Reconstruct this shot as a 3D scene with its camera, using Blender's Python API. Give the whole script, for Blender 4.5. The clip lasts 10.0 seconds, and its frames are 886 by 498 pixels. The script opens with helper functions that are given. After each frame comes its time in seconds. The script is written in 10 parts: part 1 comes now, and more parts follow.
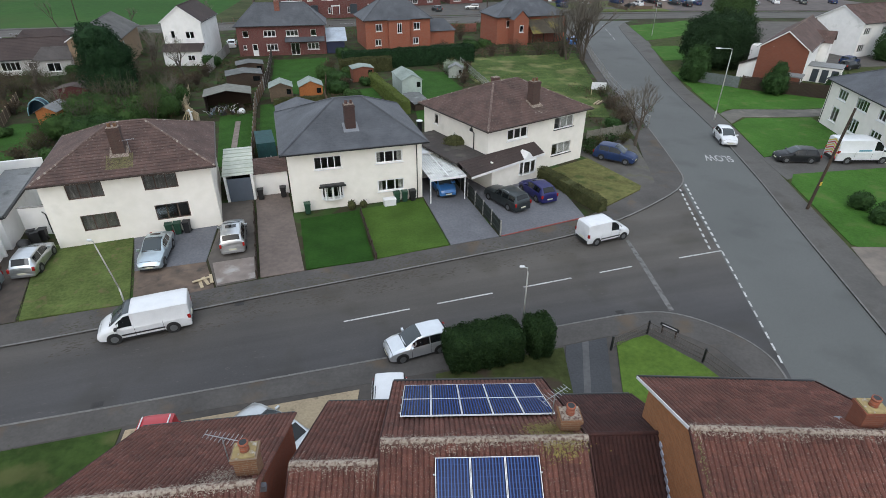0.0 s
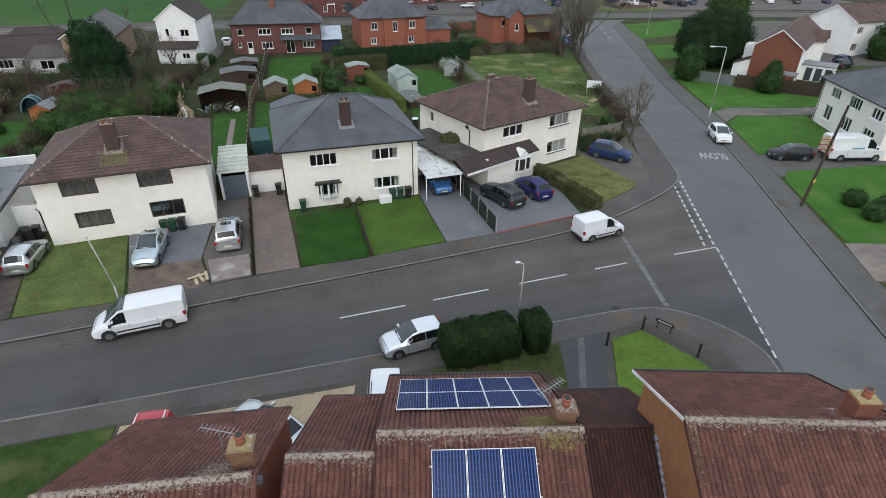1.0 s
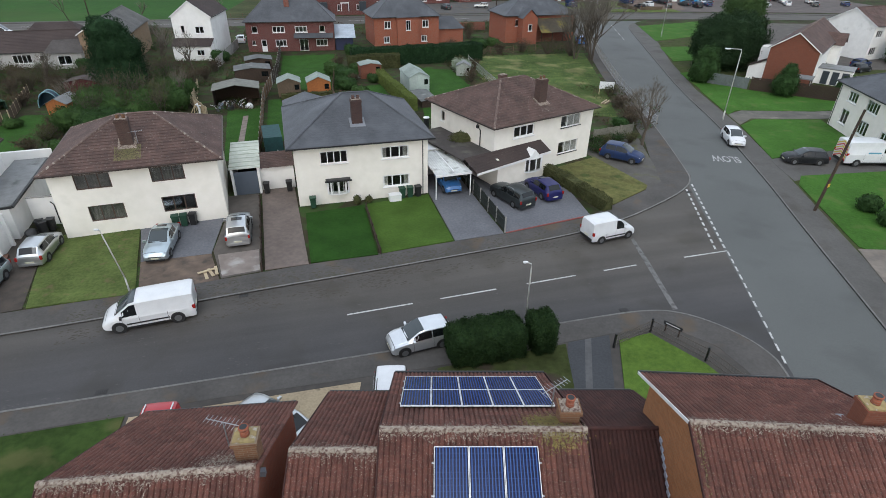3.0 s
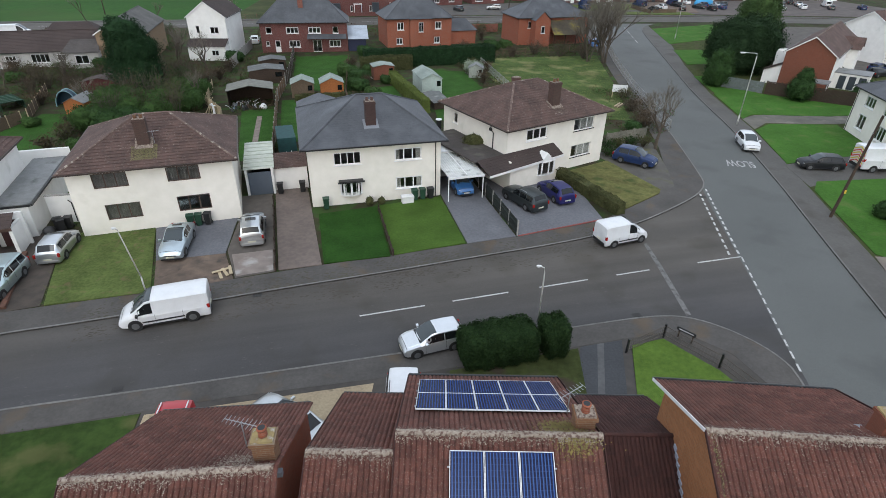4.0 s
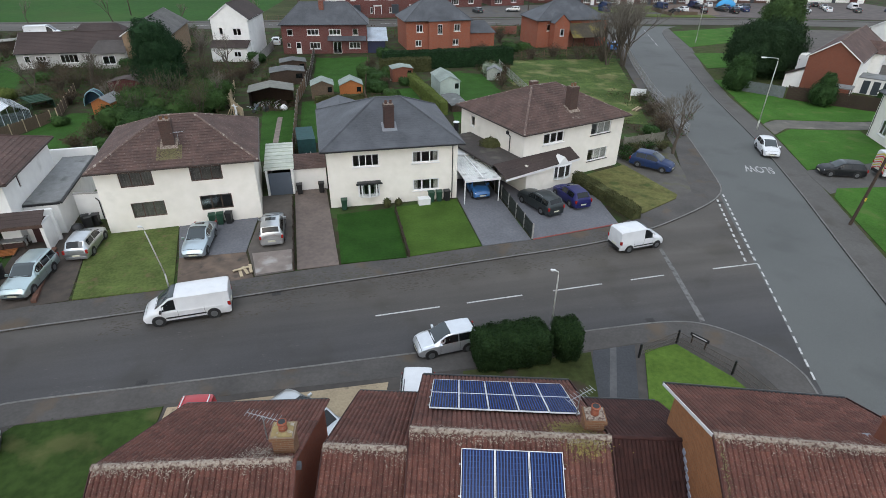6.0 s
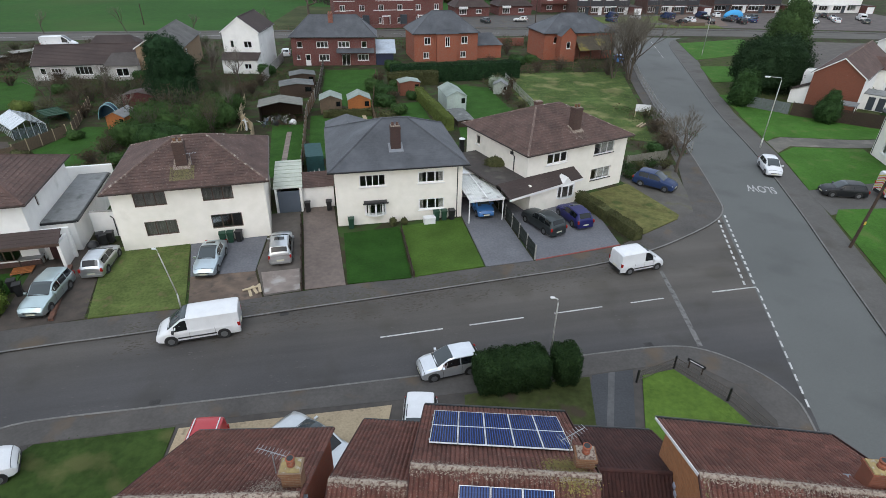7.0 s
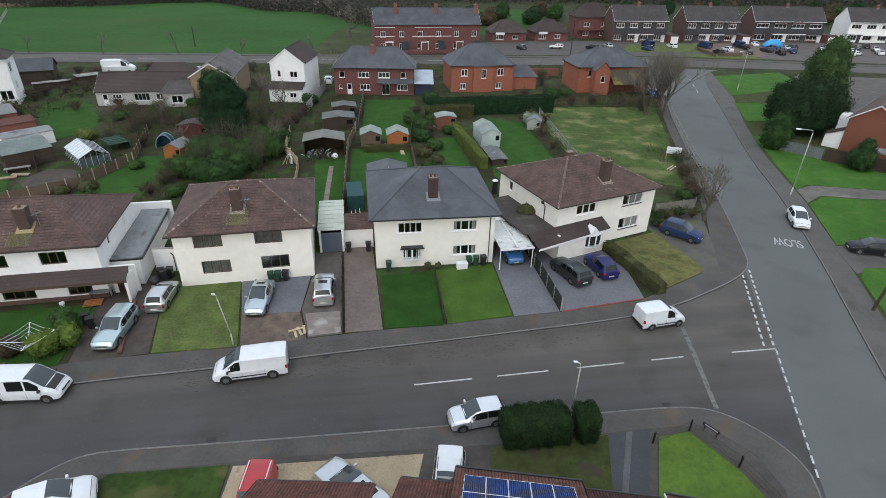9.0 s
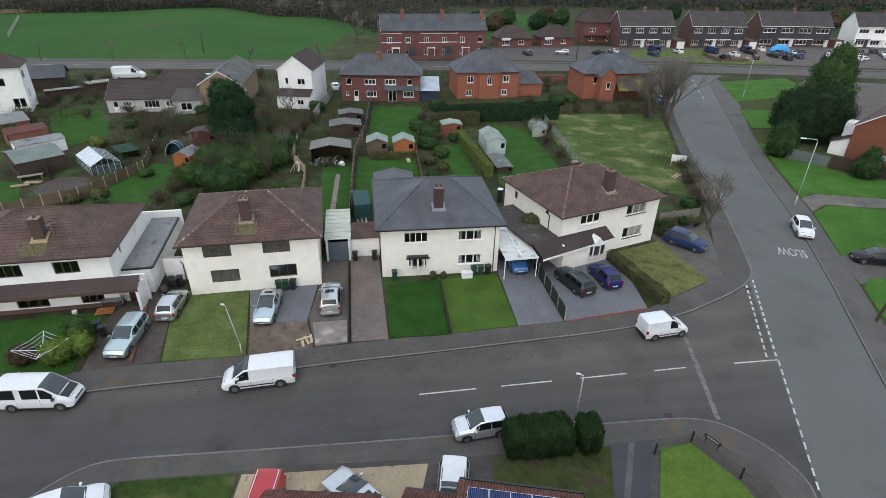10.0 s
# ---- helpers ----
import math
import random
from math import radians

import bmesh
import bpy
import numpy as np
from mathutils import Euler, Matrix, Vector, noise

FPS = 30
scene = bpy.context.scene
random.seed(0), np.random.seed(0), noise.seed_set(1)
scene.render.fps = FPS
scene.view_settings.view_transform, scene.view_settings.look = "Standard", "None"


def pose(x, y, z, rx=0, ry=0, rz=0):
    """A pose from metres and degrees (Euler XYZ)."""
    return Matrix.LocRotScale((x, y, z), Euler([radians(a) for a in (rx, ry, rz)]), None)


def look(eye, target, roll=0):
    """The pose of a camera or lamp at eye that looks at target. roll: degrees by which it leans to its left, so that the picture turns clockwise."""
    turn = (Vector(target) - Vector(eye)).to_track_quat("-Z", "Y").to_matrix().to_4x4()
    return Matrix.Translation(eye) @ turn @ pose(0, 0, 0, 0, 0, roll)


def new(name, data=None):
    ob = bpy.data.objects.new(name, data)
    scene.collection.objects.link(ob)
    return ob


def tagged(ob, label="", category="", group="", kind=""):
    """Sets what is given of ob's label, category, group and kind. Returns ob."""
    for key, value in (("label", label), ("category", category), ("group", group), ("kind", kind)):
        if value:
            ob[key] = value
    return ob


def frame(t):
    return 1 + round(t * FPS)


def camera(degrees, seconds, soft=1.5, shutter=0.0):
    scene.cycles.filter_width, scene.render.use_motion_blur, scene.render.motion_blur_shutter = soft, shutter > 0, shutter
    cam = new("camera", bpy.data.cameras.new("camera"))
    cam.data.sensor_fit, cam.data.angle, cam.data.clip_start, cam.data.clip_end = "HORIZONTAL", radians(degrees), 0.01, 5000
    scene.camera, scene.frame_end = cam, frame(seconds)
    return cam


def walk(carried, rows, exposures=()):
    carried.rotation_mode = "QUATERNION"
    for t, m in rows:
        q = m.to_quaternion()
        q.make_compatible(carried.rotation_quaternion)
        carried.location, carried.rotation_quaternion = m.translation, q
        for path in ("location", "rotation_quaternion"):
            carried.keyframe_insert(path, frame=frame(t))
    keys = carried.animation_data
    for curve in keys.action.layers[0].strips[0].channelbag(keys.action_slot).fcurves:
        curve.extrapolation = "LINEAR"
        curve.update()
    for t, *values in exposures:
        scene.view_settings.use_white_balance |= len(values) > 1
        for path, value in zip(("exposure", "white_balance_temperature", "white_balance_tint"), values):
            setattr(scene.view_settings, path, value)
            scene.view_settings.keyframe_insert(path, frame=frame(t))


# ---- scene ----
cam = camera(78.3, 10.0, 0.7)
PATH = [
    (0, (0.524, -42.406, 20.471), (1.007, -40.752, 19.456), 0.3),
    (0.5, (0.481, -42.45, 20.378), (0.965, -40.798, 19.361), 0.4),
    (1, (0.486, -42.51, 20.316), (0.984, -40.861, 19.299), 0.5),
    (1.5, (0.516, -42.567, 20.277), (1.014, -40.918, 19.26), 0.5),
    (2, (0.596, -42.607, 20.249), (1.085, -40.957, 19.232), 0.6),
    (2.5, (0.626, -42.614, 20.233), (1.103, -40.96, 19.215), 0.7),
    (4, (0.326, -42.54, 20.386), (0.758, -40.872, 19.371), 1.0),
    (4.5, (0.225, -42.587, 20.395), (0.643, -40.915, 19.381), 0.9),
    (5, (0.167, -42.688, 20.386), (0.57, -41.012, 19.372), 1.0),
    (6.5, (0.307, -43.024, 21.367), (0.672, -41.337, 20.355), 0.9),
    (7, (0.363, -43.095, 22.342), (0.717, -41.401, 21.338), 1.0),
    (7.5, (0.322, -43.187, 23.396), (0.665, -41.488, 22.399), 1.0),
    (8, (0.139, -43.37, 24.452), (0.473, -41.665, 23.461), 1.1),
    (8.5, (-0.084, -43.616, 25.513), (0.24, -41.905, 24.53), 1.1),
    (9, (-0.29, -43.838, 26.526), (-0.034, -42.111, 25.55), 1.5),
    (9.5, (-0.277, -44.039, 27.171), (-0.039, -42.306, 26.2), 1.4),
    (10, (-0.276, -44.047, 27.403), (-0.041, -42.313, 26.434), 1.3),
]
walk(cam, [(t, look(eye, target, roll)) for t, eye, target, roll in PATH], [(0, 0.26, 5850, 8)])
from mathutils import geometry

# overcast winter daylight
world = bpy.data.worlds.new("world")
scene.world = world
world.use_nodes = True
wn = world.node_tree
wn.nodes.clear()
w_out = wn.nodes.new("ShaderNodeOutputWorld")
w_bg = wn.nodes.new("ShaderNodeBackground")
w_sky = wn.nodes.new("ShaderNodeTexSky")
w_sky.sky_type = "NISHITA"
w_sky.sun_disc = False
w_sky.sun_elevation = radians(28)
w_sky.sun_rotation = radians(200)
w_sky.dust_density = 6.0
w_sky.ozone_density = 1.0
w_mix = wn.nodes.new("ShaderNodeMixRGB")
w_mix.inputs[0].default_value = 0.75
w_mix.inputs[2].default_value = (7.9, 8.05, 8.3, 1)
wn.links.new(w_sky.outputs[0], w_mix.inputs[1])
wn.links.new(w_mix.outputs[0], w_bg.inputs[0])
w_bg.inputs[1].default_value = 0.13
wn.links.new(w_bg.outputs[0], w_out.inputs[0])
sun_data = bpy.data.lights.new("sun", "SUN")
sun_data.energy = 0.6
sun_data.angle = radians(25)
sun_data.color = (1.0, 0.97, 0.93)
sun = new("sun", sun_data)
sun.matrix_world = look((0, 0, 60), (14, 34, 0))

# ---- materials ----


def mat(name, c1, c2=None, scale=8.0, rough=0.85, bump=0.0, bscale=40.0, big=0.18, bigscale=0.35, metal=0.0, rnd=0.0, spec=0.4, c3=None, c3scale=1.2, c3cut=0.6, coat=0.0, island=False):
    """Two-scale noise colour, stains of c3, bump, and variation from object to object."""
    m = bpy.data.materials.new(name)
    m.use_nodes = True
    t = m.node_tree
    p = t.nodes["Principled BSDF"]
    geo = t.nodes.new("ShaderNodeNewGeometry")

    def noise_tex(s, detail=4.0):
        n = t.nodes.new("ShaderNodeTexNoise")
        n.inputs["Scale"].default_value = s
        n.inputs["Detail"].default_value = detail
        t.links.new(geo.outputs["Position"], n.inputs["Vector"])
        return n

    def mix(fac, a, b, mode="MIX"):
        n = t.nodes.new("ShaderNodeMixRGB")
        n.blend_type = mode
        for sock, v in zip(n.inputs, (fac, a, b)):
            if hasattr(v, "is_linked"):
                t.links.new(v, sock)
            else:
                sock.default_value = v
        return n.outputs[0]

    def ramp(src, lo, hi):
        n = t.nodes.new("ShaderNodeMapRange")
        n.inputs[1].default_value, n.inputs[2].default_value = lo, hi
        t.links.new(src, n.inputs[0])
        return n.outputs[0]

    c2 = c2 or tuple(c * 0.75 for c in c1)
    col = mix(ramp(noise_tex(scale).outputs[0], 0.3, 0.7), (*c1, 1), (*c2, 1))
    if c3:
        col = mix(ramp(noise_tex(c3scale, 6.0).outputs[0], c3cut, c3cut + 0.12), col, (*c3, 1))
    if big:
        f = ramp(noise_tex(bigscale, 5.0).outputs[0], 0.3, 0.7)
        v = t.nodes.new("ShaderNodeMapRange")
        v.inputs[3].default_value, v.inputs[4].default_value = 1 - big, 1 + big
        t.links.new(f, v.inputs[0])
        col = mix(1.0, col, v.outputs[0], "MULTIPLY")
    if rnd:
        o = t.nodes.new("ShaderNodeObjectInfo")
        v = t.nodes.new("ShaderNodeMapRange")
        v.inputs[3].default_value, v.inputs[4].default_value = 1 - rnd, 1 + rnd
        if island:
            fr = t.nodes.new("ShaderNodeMath")
            fr.operation = "ADD"
            wrap = t.nodes.new("ShaderNodeMath")
            wrap.operation = "FRACT"
            t.links.new(o.outputs["Random"], fr.inputs[0])
            t.links.new(geo.outputs["Random Per Island"], fr.inputs[1])
            t.links.new(fr.outputs[0], wrap.inputs[0])
            t.links.new(wrap.outputs[0], v.inputs[0])
        else:
            t.links.new(o.outputs["Random"], v.inputs[0])
        col = mix(1.0, col, v.outputs[0], "MULTIPLY")
    t.links.new(col, p.inputs["Base Color"])
    p.inputs["Roughness"].default_value = rough
    p.inputs["Metallic"].default_value = metal
    p.inputs["Specular IOR Level"].default_value = spec
    p.inputs["Coat Weight"].default_value = coat
    p.inputs["Coat Roughness"].default_value = 0.05
    if bump:
        b = t.nodes.new("ShaderNodeBump")
        b.inputs["Strength"].default_value = bump
        b.inputs["Distance"].default_value = 0.02
        t.links.new(noise_tex(bscale).outputs[0], b.inputs["Height"])
        t.links.new(b.outputs[0], p.inputs["Normal"])
    return m


def brick_mat(name, c1, c2, mortar, scale=1.0):
    """Brick courses 75 mm high on the faces of a wall in its own frame."""
    m = mat(name, c1, c2, 3.0, 0.9)
    t = m.node_tree
    p = t.nodes["Principled BSDF"]
    tc = t.nodes.new("ShaderNodeTexCoord")
    sep = t.nodes.new("ShaderNodeSeparateXYZ")
    add = t.nodes.new("ShaderNodeMath")
    com = t.nodes.new("ShaderNodeCombineXYZ")
    br = t.nodes.new("ShaderNodeTexBrick")
    t.links.new(tc.outputs["Object"], sep.inputs[0])
    t.links.new(sep.outputs[0], add.inputs[0])
    t.links.new(sep.outputs[1], add.inputs[1])
    t.links.new(add.outputs[0], com.inputs[0])
    t.links.new(sep.outputs[2], com.inputs[1])
    t.links.new(com.outputs[0], br.inputs["Vector"])
    br.inputs["Scale"].default_value = scale
    br.inputs["Brick Width"].default_value = 0.225
    br.inputs["Row Height"].default_value = 0.075
    br.inputs["Mortar Size"].default_value = 0.006
    br.inputs["Color1"].default_value = (*c1, 1)
    br.inputs["Color2"].default_value = (*c2, 1)
    br.inputs["Mortar"].default_value = (*mortar, 1)
    old = p.inputs["Base Color"].links[0].from_socket
    mx = t.nodes.new("ShaderNodeMixRGB")
    mx.inputs[0].default_value = 0.85
    t.links.new(old, mx.inputs[1])
    t.links.new(br.outputs[0], mx.inputs[2])
    t.links.new(mx.outputs[0], p.inputs["Base Color"])
    b = t.nodes.new("ShaderNodeBump")
    b.inputs["Strength"].default_value = 0.4
    b.inputs["Distance"].default_value = 0.01
    b.invert = True
    t.links.new(br.outputs["Fac"], b.inputs["Height"])
    t.links.new(b.outputs[0], p.inputs["Normal"])
    return m


def plain(name, c, rough=0.5, metal=0.0, coat=0.0, spec=0.5):
    return mat(name, c, tuple(x * 0.93 for x in c), 20.0, rough, big=0.05, bigscale=2.0, metal=metal, coat=coat, spec=spec)


def glass_mat(name, tint, rough=0.03, trans=0.0):
    m = bpy.data.materials.new(name)
    m.use_nodes = True
    p = m.node_tree.nodes["Principled BSDF"]
    p.inputs["Base Color"].default_value = (*tint, 1)
    p.inputs["Roughness"].default_value = rough
    p.inputs["IOR"].default_value = 1.5
    p.inputs["Transmission Weight"].default_value = trans
    return m


ASPHALT = mat("asphalt", (0.062, 0.0565, 0.0515), (0.076, 0.069, 0.063), 14.0, 0.78, 0.25, 180.0, big=0.13, bigscale=0.1, c3=(0.058, 0.052, 0.045), c3scale=0.3, c3cut=0.54)


def streaks(m, sx, sy, amount, cut):
    """Worn tracks along x, worked into a material's colour."""
    t = m.node_tree
    p = t.nodes["Principled BSDF"]
    geo = t.nodes.new("ShaderNodeNewGeometry")
    mp = t.nodes.new("ShaderNodeMapping")
    mp.inputs["Scale"].default_value = (sx, sy, 1)
    n = t.nodes.new("ShaderNodeTexNoise")
    n.inputs["Scale"].default_value = 1.0
    n.inputs["Detail"].default_value = 5.0
    r = t.nodes.new("ShaderNodeMapRange")
    r.inputs[1].default_value, r.inputs[2].default_value = cut, cut + 0.25
    r.inputs[3].default_value, r.inputs[4].default_value = 1.0 - amount, 1.0 + amount
    x = t.nodes.new("ShaderNodeMixRGB")
    x.blend_type, x.inputs[0].default_value = "MULTIPLY", 1.0
    old = p.inputs["Base Color"].links[0].from_socket
    t.links.new(geo.outputs["Position"], mp.inputs[0])
    t.links.new(mp.outputs[0], n.inputs["Vector"])
    t.links.new(n.outputs[0], r.inputs[0])
    t.links.new(old, x.inputs[1])
    t.links.new(r.outputs[0], x.inputs[2])
    t.links.new(x.outputs[0], p.inputs["Base Color"])


streaks(ASPHALT, 0.05, 0.6, 0.13, 0.38)
def lane_tone(m, y0, y1, south, north):
    """A dark bluish south lane blended into a browner north lane, with a ragged edge."""
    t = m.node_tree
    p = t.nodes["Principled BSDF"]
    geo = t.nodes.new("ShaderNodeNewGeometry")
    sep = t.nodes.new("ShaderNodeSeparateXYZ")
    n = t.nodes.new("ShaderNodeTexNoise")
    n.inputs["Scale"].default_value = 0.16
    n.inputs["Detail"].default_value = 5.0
    # the tilt along x also paints wet sheen into the colour, paler eastwards
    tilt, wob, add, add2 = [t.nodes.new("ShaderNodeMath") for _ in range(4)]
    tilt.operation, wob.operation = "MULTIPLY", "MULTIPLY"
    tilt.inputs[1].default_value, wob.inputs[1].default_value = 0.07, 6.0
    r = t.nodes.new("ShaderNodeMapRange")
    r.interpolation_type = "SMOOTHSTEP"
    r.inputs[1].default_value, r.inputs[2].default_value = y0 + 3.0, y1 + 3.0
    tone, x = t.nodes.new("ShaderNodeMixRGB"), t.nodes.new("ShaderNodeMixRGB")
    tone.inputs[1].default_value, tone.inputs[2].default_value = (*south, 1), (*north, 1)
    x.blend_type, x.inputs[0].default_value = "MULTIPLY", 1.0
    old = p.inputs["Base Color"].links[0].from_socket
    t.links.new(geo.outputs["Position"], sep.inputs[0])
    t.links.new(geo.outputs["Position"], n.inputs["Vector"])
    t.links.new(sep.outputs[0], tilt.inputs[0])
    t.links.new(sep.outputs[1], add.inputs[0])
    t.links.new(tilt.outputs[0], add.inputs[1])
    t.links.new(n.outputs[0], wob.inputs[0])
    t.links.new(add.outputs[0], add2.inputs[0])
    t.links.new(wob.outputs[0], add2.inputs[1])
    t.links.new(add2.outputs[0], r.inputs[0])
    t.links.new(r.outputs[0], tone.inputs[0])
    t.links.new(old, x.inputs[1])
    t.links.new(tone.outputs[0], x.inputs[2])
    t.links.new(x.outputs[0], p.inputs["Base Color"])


lane_tone(ASPHALT, -19.5, -12.0, (0.76, 0.8, 0.88), (1.14, 1.13, 1.08))
FOOTWAY = mat("footway_asphalt", (0.064, 0.059, 0.054), (0.08, 0.074, 0.068), 6.0, 0.85, 0.25, 120.0, big=0.2, bigscale=0.4, c3=(0.088, 0.068, 0.048), c3scale=0.45, c3cut=0.54)
FOOTWAY_GREY = mat("grey_footway_asphalt", (0.078, 0.074, 0.068), (0.094, 0.089, 0.082), 5.0, 0.85, 0.25, 120.0, big=0.14, bigscale=0.3, c3=(0.066, 0.06, 0.052), c3scale=0.35, c3cut=0.55)
TARMAC_DRIVE = mat("driveway_tarmac", (0.04, 0.042, 0.046), (0.053, 0.055, 0.059), 9.0, 0.8, 0.2, 120.0)
KERB = mat("kerb_concrete", (0.165, 0.16, 0.15), (0.11, 0.106, 0.1), 5.0, 0.9, 0.3, 60.0, rnd=0.15)
PAINT = mat("road_paint", (0.55, 0.55, 0.53), (0.4, 0.4, 0.39), 12.0, 0.7, c3=(0.17, 0.17, 0.165), c3scale=7.0, c3cut=0.55)
GRASS = mat("lawn_grass", (0.04, 0.097, 0.017), (0.027, 0.066, 0.012), 7.0, 0.95, 0.9, 60.0, big=0.2, bigscale=0.5, spec=0.1)
VERGE = mat("verge_grass", (0.06, 0.14, 0.022), (0.042, 0.104, 0.017), 4.0, 0.95, 0.9, 60.0, big=0.16, bigscale=0.25, c3=(0.075, 0.12, 0.03), c3scale=0.5, c3cut=0.56, spec=0.1)
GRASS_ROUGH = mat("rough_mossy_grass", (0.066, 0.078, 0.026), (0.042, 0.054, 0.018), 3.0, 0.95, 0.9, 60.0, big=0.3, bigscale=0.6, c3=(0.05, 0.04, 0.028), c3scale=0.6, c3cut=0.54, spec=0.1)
GRASS_DRY = mat("dry_mossy_grass", (0.155, 0.148, 0.058), (0.1, 0.105, 0.036), 3.0, 0.95, 0.9, 60.0, big=0.25, bigscale=0.6, c3=(0.07, 0.09, 0.03), c3scale=0.7, c3cut=0.56, spec=0.1)
GRASS_DULL = mat("mossy_grass", (0.118, 0.148, 0.046), (0.075, 0.104, 0.03), 5.0, 0.95, 0.9, 60.0, big=0.25, bigscale=0.6, c3=(0.14, 0.125, 0.06), c3scale=1.6, c3cut=0.58, spec=0.1)
DARK_LAWN = mat("deep_green_lawn_grass", (0.028, 0.075, 0.012), (0.02, 0.052, 0.009), 7.0, 0.95, 0.9, 60.0, big=0.2, bigscale=0.5, spec=0.1)
FRONT_LAWN = mat("front_lawn_grass", (0.07, 0.122, 0.022), (0.05, 0.092, 0.017), 7.0, 0.95, 0.9, 60.0, big=0.2, bigscale=0.4, spec=0.1)
SIDE_LAWN = mat("dull_side_lawn", (0.042, 0.07, 0.017), (0.028, 0.049, 0.012), 3.0, 0.95, 0.9, 60.0, big=0.3, bigscale=0.35, c3=(0.075, 0.085, 0.03), c3scale=0.5, c3cut=0.54, spec=0.1)
FIELD = mat("meadow_grass", (0.036, 0.094, 0.018), (0.028, 0.072, 0.015), 0.6, 0.95, 0.5, 8.0, big=0.16, bigscale=0.03, c3=(0.045, 0.082, 0.022), c3scale=0.02, c3cut=0.55, spec=0.1)
SOIL = mat("garden_soil", (0.052, 0.039, 0.028), (0.033, 0.042, 0.017), 1.3, 0.95, 0.8, 22.0, big=0.3, bigscale=0.16, c3=(0.04, 0.07, 0.02), c3scale=0.5, c3cut=0.5, spec=0.1)
MUD = mat("packed_earth", (0.15, 0.108, 0.08), (0.085, 0.066, 0.052), 1.3, 0.9, 0.6, 30.0, c3=(0.06, 0.05, 0.042), c3scale=0.9, c3cut=0.55)
BLOCKS = mat("block_paving", (0.15, 0.152, 0.165), (0.11, 0.112, 0.124), 6.0, 0.75, 0.3, 60.0, big=0.12)
CONCRETE_PINK = mat("old_concrete", (0.24, 0.195, 0.165), (0.16, 0.13, 0.112), 2.0, 0.9, 0.3, 40.0, c3=(0.135, 0.112, 0.097), c3scale=0.9, c3cut=0.55)
GRAVEL = mat("gravel", (0.4, 0.325, 0.215), (0.3, 0.24, 0.155), 9.0, 0.95, 0.9, 50.0, c3=(0.16, 0.13, 0.09), c3scale=1.6, c3cut=0.6)
RENDER_CREAM = mat("cream_render", (0.84, 0.8, 0.725), (0.78, 0.745, 0.665), 1.5, 0.9, 0.25, 70.0, big=0.04, c3=(0.72, 0.69, 0.61), c3scale=0.45, c3cut=0.62)
RENDER_WHITE = mat("white_render", (0.84, 0.83, 0.8), (0.78, 0.77, 0.74), 1.5, 0.9, 0.25, 70.0, big=0.05, c3=(0.6, 0.6, 0.56), c3scale=0.5, c3cut=0.64)
RENDER_GREY = mat("grey_white_render", (0.5, 0.49, 0.47), (0.42, 0.41, 0.39), 1.5, 0.9, 0.25, 70.0, big=0.08, c3=(0.34, 0.33, 0.3), c3scale=0.5, c3cut=0.6)
BRICK_RED = brick_mat("red_brick", (0.23, 0.075, 0.05), (0.17, 0.06, 0.042), (0.22, 0.18, 0.15))
BRICK_DARK = brick_mat("sooty_brick", (0.12, 0.06, 0.048), (0.085, 0.05, 0.042), (0.13, 0.11, 0.1))
BRICK_ORANGE = brick_mat("orange_brick", (0.31, 0.095, 0.05), (0.24, 0.074, 0.042), (0.25, 0.17, 0.13))
BRICK_GABLE = brick_mat("red_brown_brick", (0.2, 0.068, 0.038), (0.15, 0.052, 0.031), (0.17, 0.1, 0.07))
BRICK_MAROON = brick_mat("maroon_brick", (0.15, 0.05, 0.042), (0.11, 0.042, 0.037), (0.16, 0.12, 0.11))
BRICK_BUFF = brick_mat("buff_brick", (0.44, 0.2, 0.085), (0.33, 0.15, 0.062), (0.34, 0.22, 0.13))
TILE_BROWN = mat("brown_concrete_tile", (0.098, 0.058, 0.047), (0.072, 0.046, 0.039), 4.0, 0.85, 0.4, 60.0, big=0.3, bigscale=0.75, rnd=0.06, c3=(0.15, 0.118, 0.096), c3scale=6.5, c3cut=0.58)
TILE_RED = mat("red_brown_tile", (0.126, 0.047, 0.033), (0.085, 0.0345, 0.026), 7.0, 0.85, 0.5, 60.0, big=0.16, bigscale=0.5, rnd=0.24, island=True, c3=(0.21, 0.15, 0.12), c3scale=26.0, c3cut=0.58)
TILE_UMBER = mat("umber_tile", (0.058, 0.041, 0.036), (0.045, 0.033, 0.03), 5.0, 0.85, 0.4, 60.0, rnd=0.15, c3=(0.085, 0.066, 0.055), c3scale=5.0, c3cut=0.62)
HIP_TILE = mat("hip_tile", (0.16, 0.115, 0.095), (0.1, 0.068, 0.056), 4.0, 0.9, 0.5, 40.0, c3=(0.34, 0.3, 0.25), c3scale=3.0, c3cut=0.55)
TILE_DARK = mat("dark_plain_tile", (0.056, 0.022, 0.018), (0.042, 0.018, 0.016), 5.0, 0.85, 0.4, 60.0, rnd=0.2, island=True)
SLATE = mat("grey_slate", (0.075, 0.079, 0.088), (0.058, 0.061, 0.068), 4.0, 0.6, 0.3, 50.0, big=0.22, bigscale=0.4, c3=(0.086, 0.091, 0.101), c3scale=0.5, c3cut=0.55)
MORTAR = mat("lichened_mortar", (0.36, 0.31, 0.255), (0.2, 0.155, 0.12), 14.0, 0.95, 0.9, 30.0, c3=(0.11, 0.068, 0.054), c3scale=11.0, c3cut=0.5)
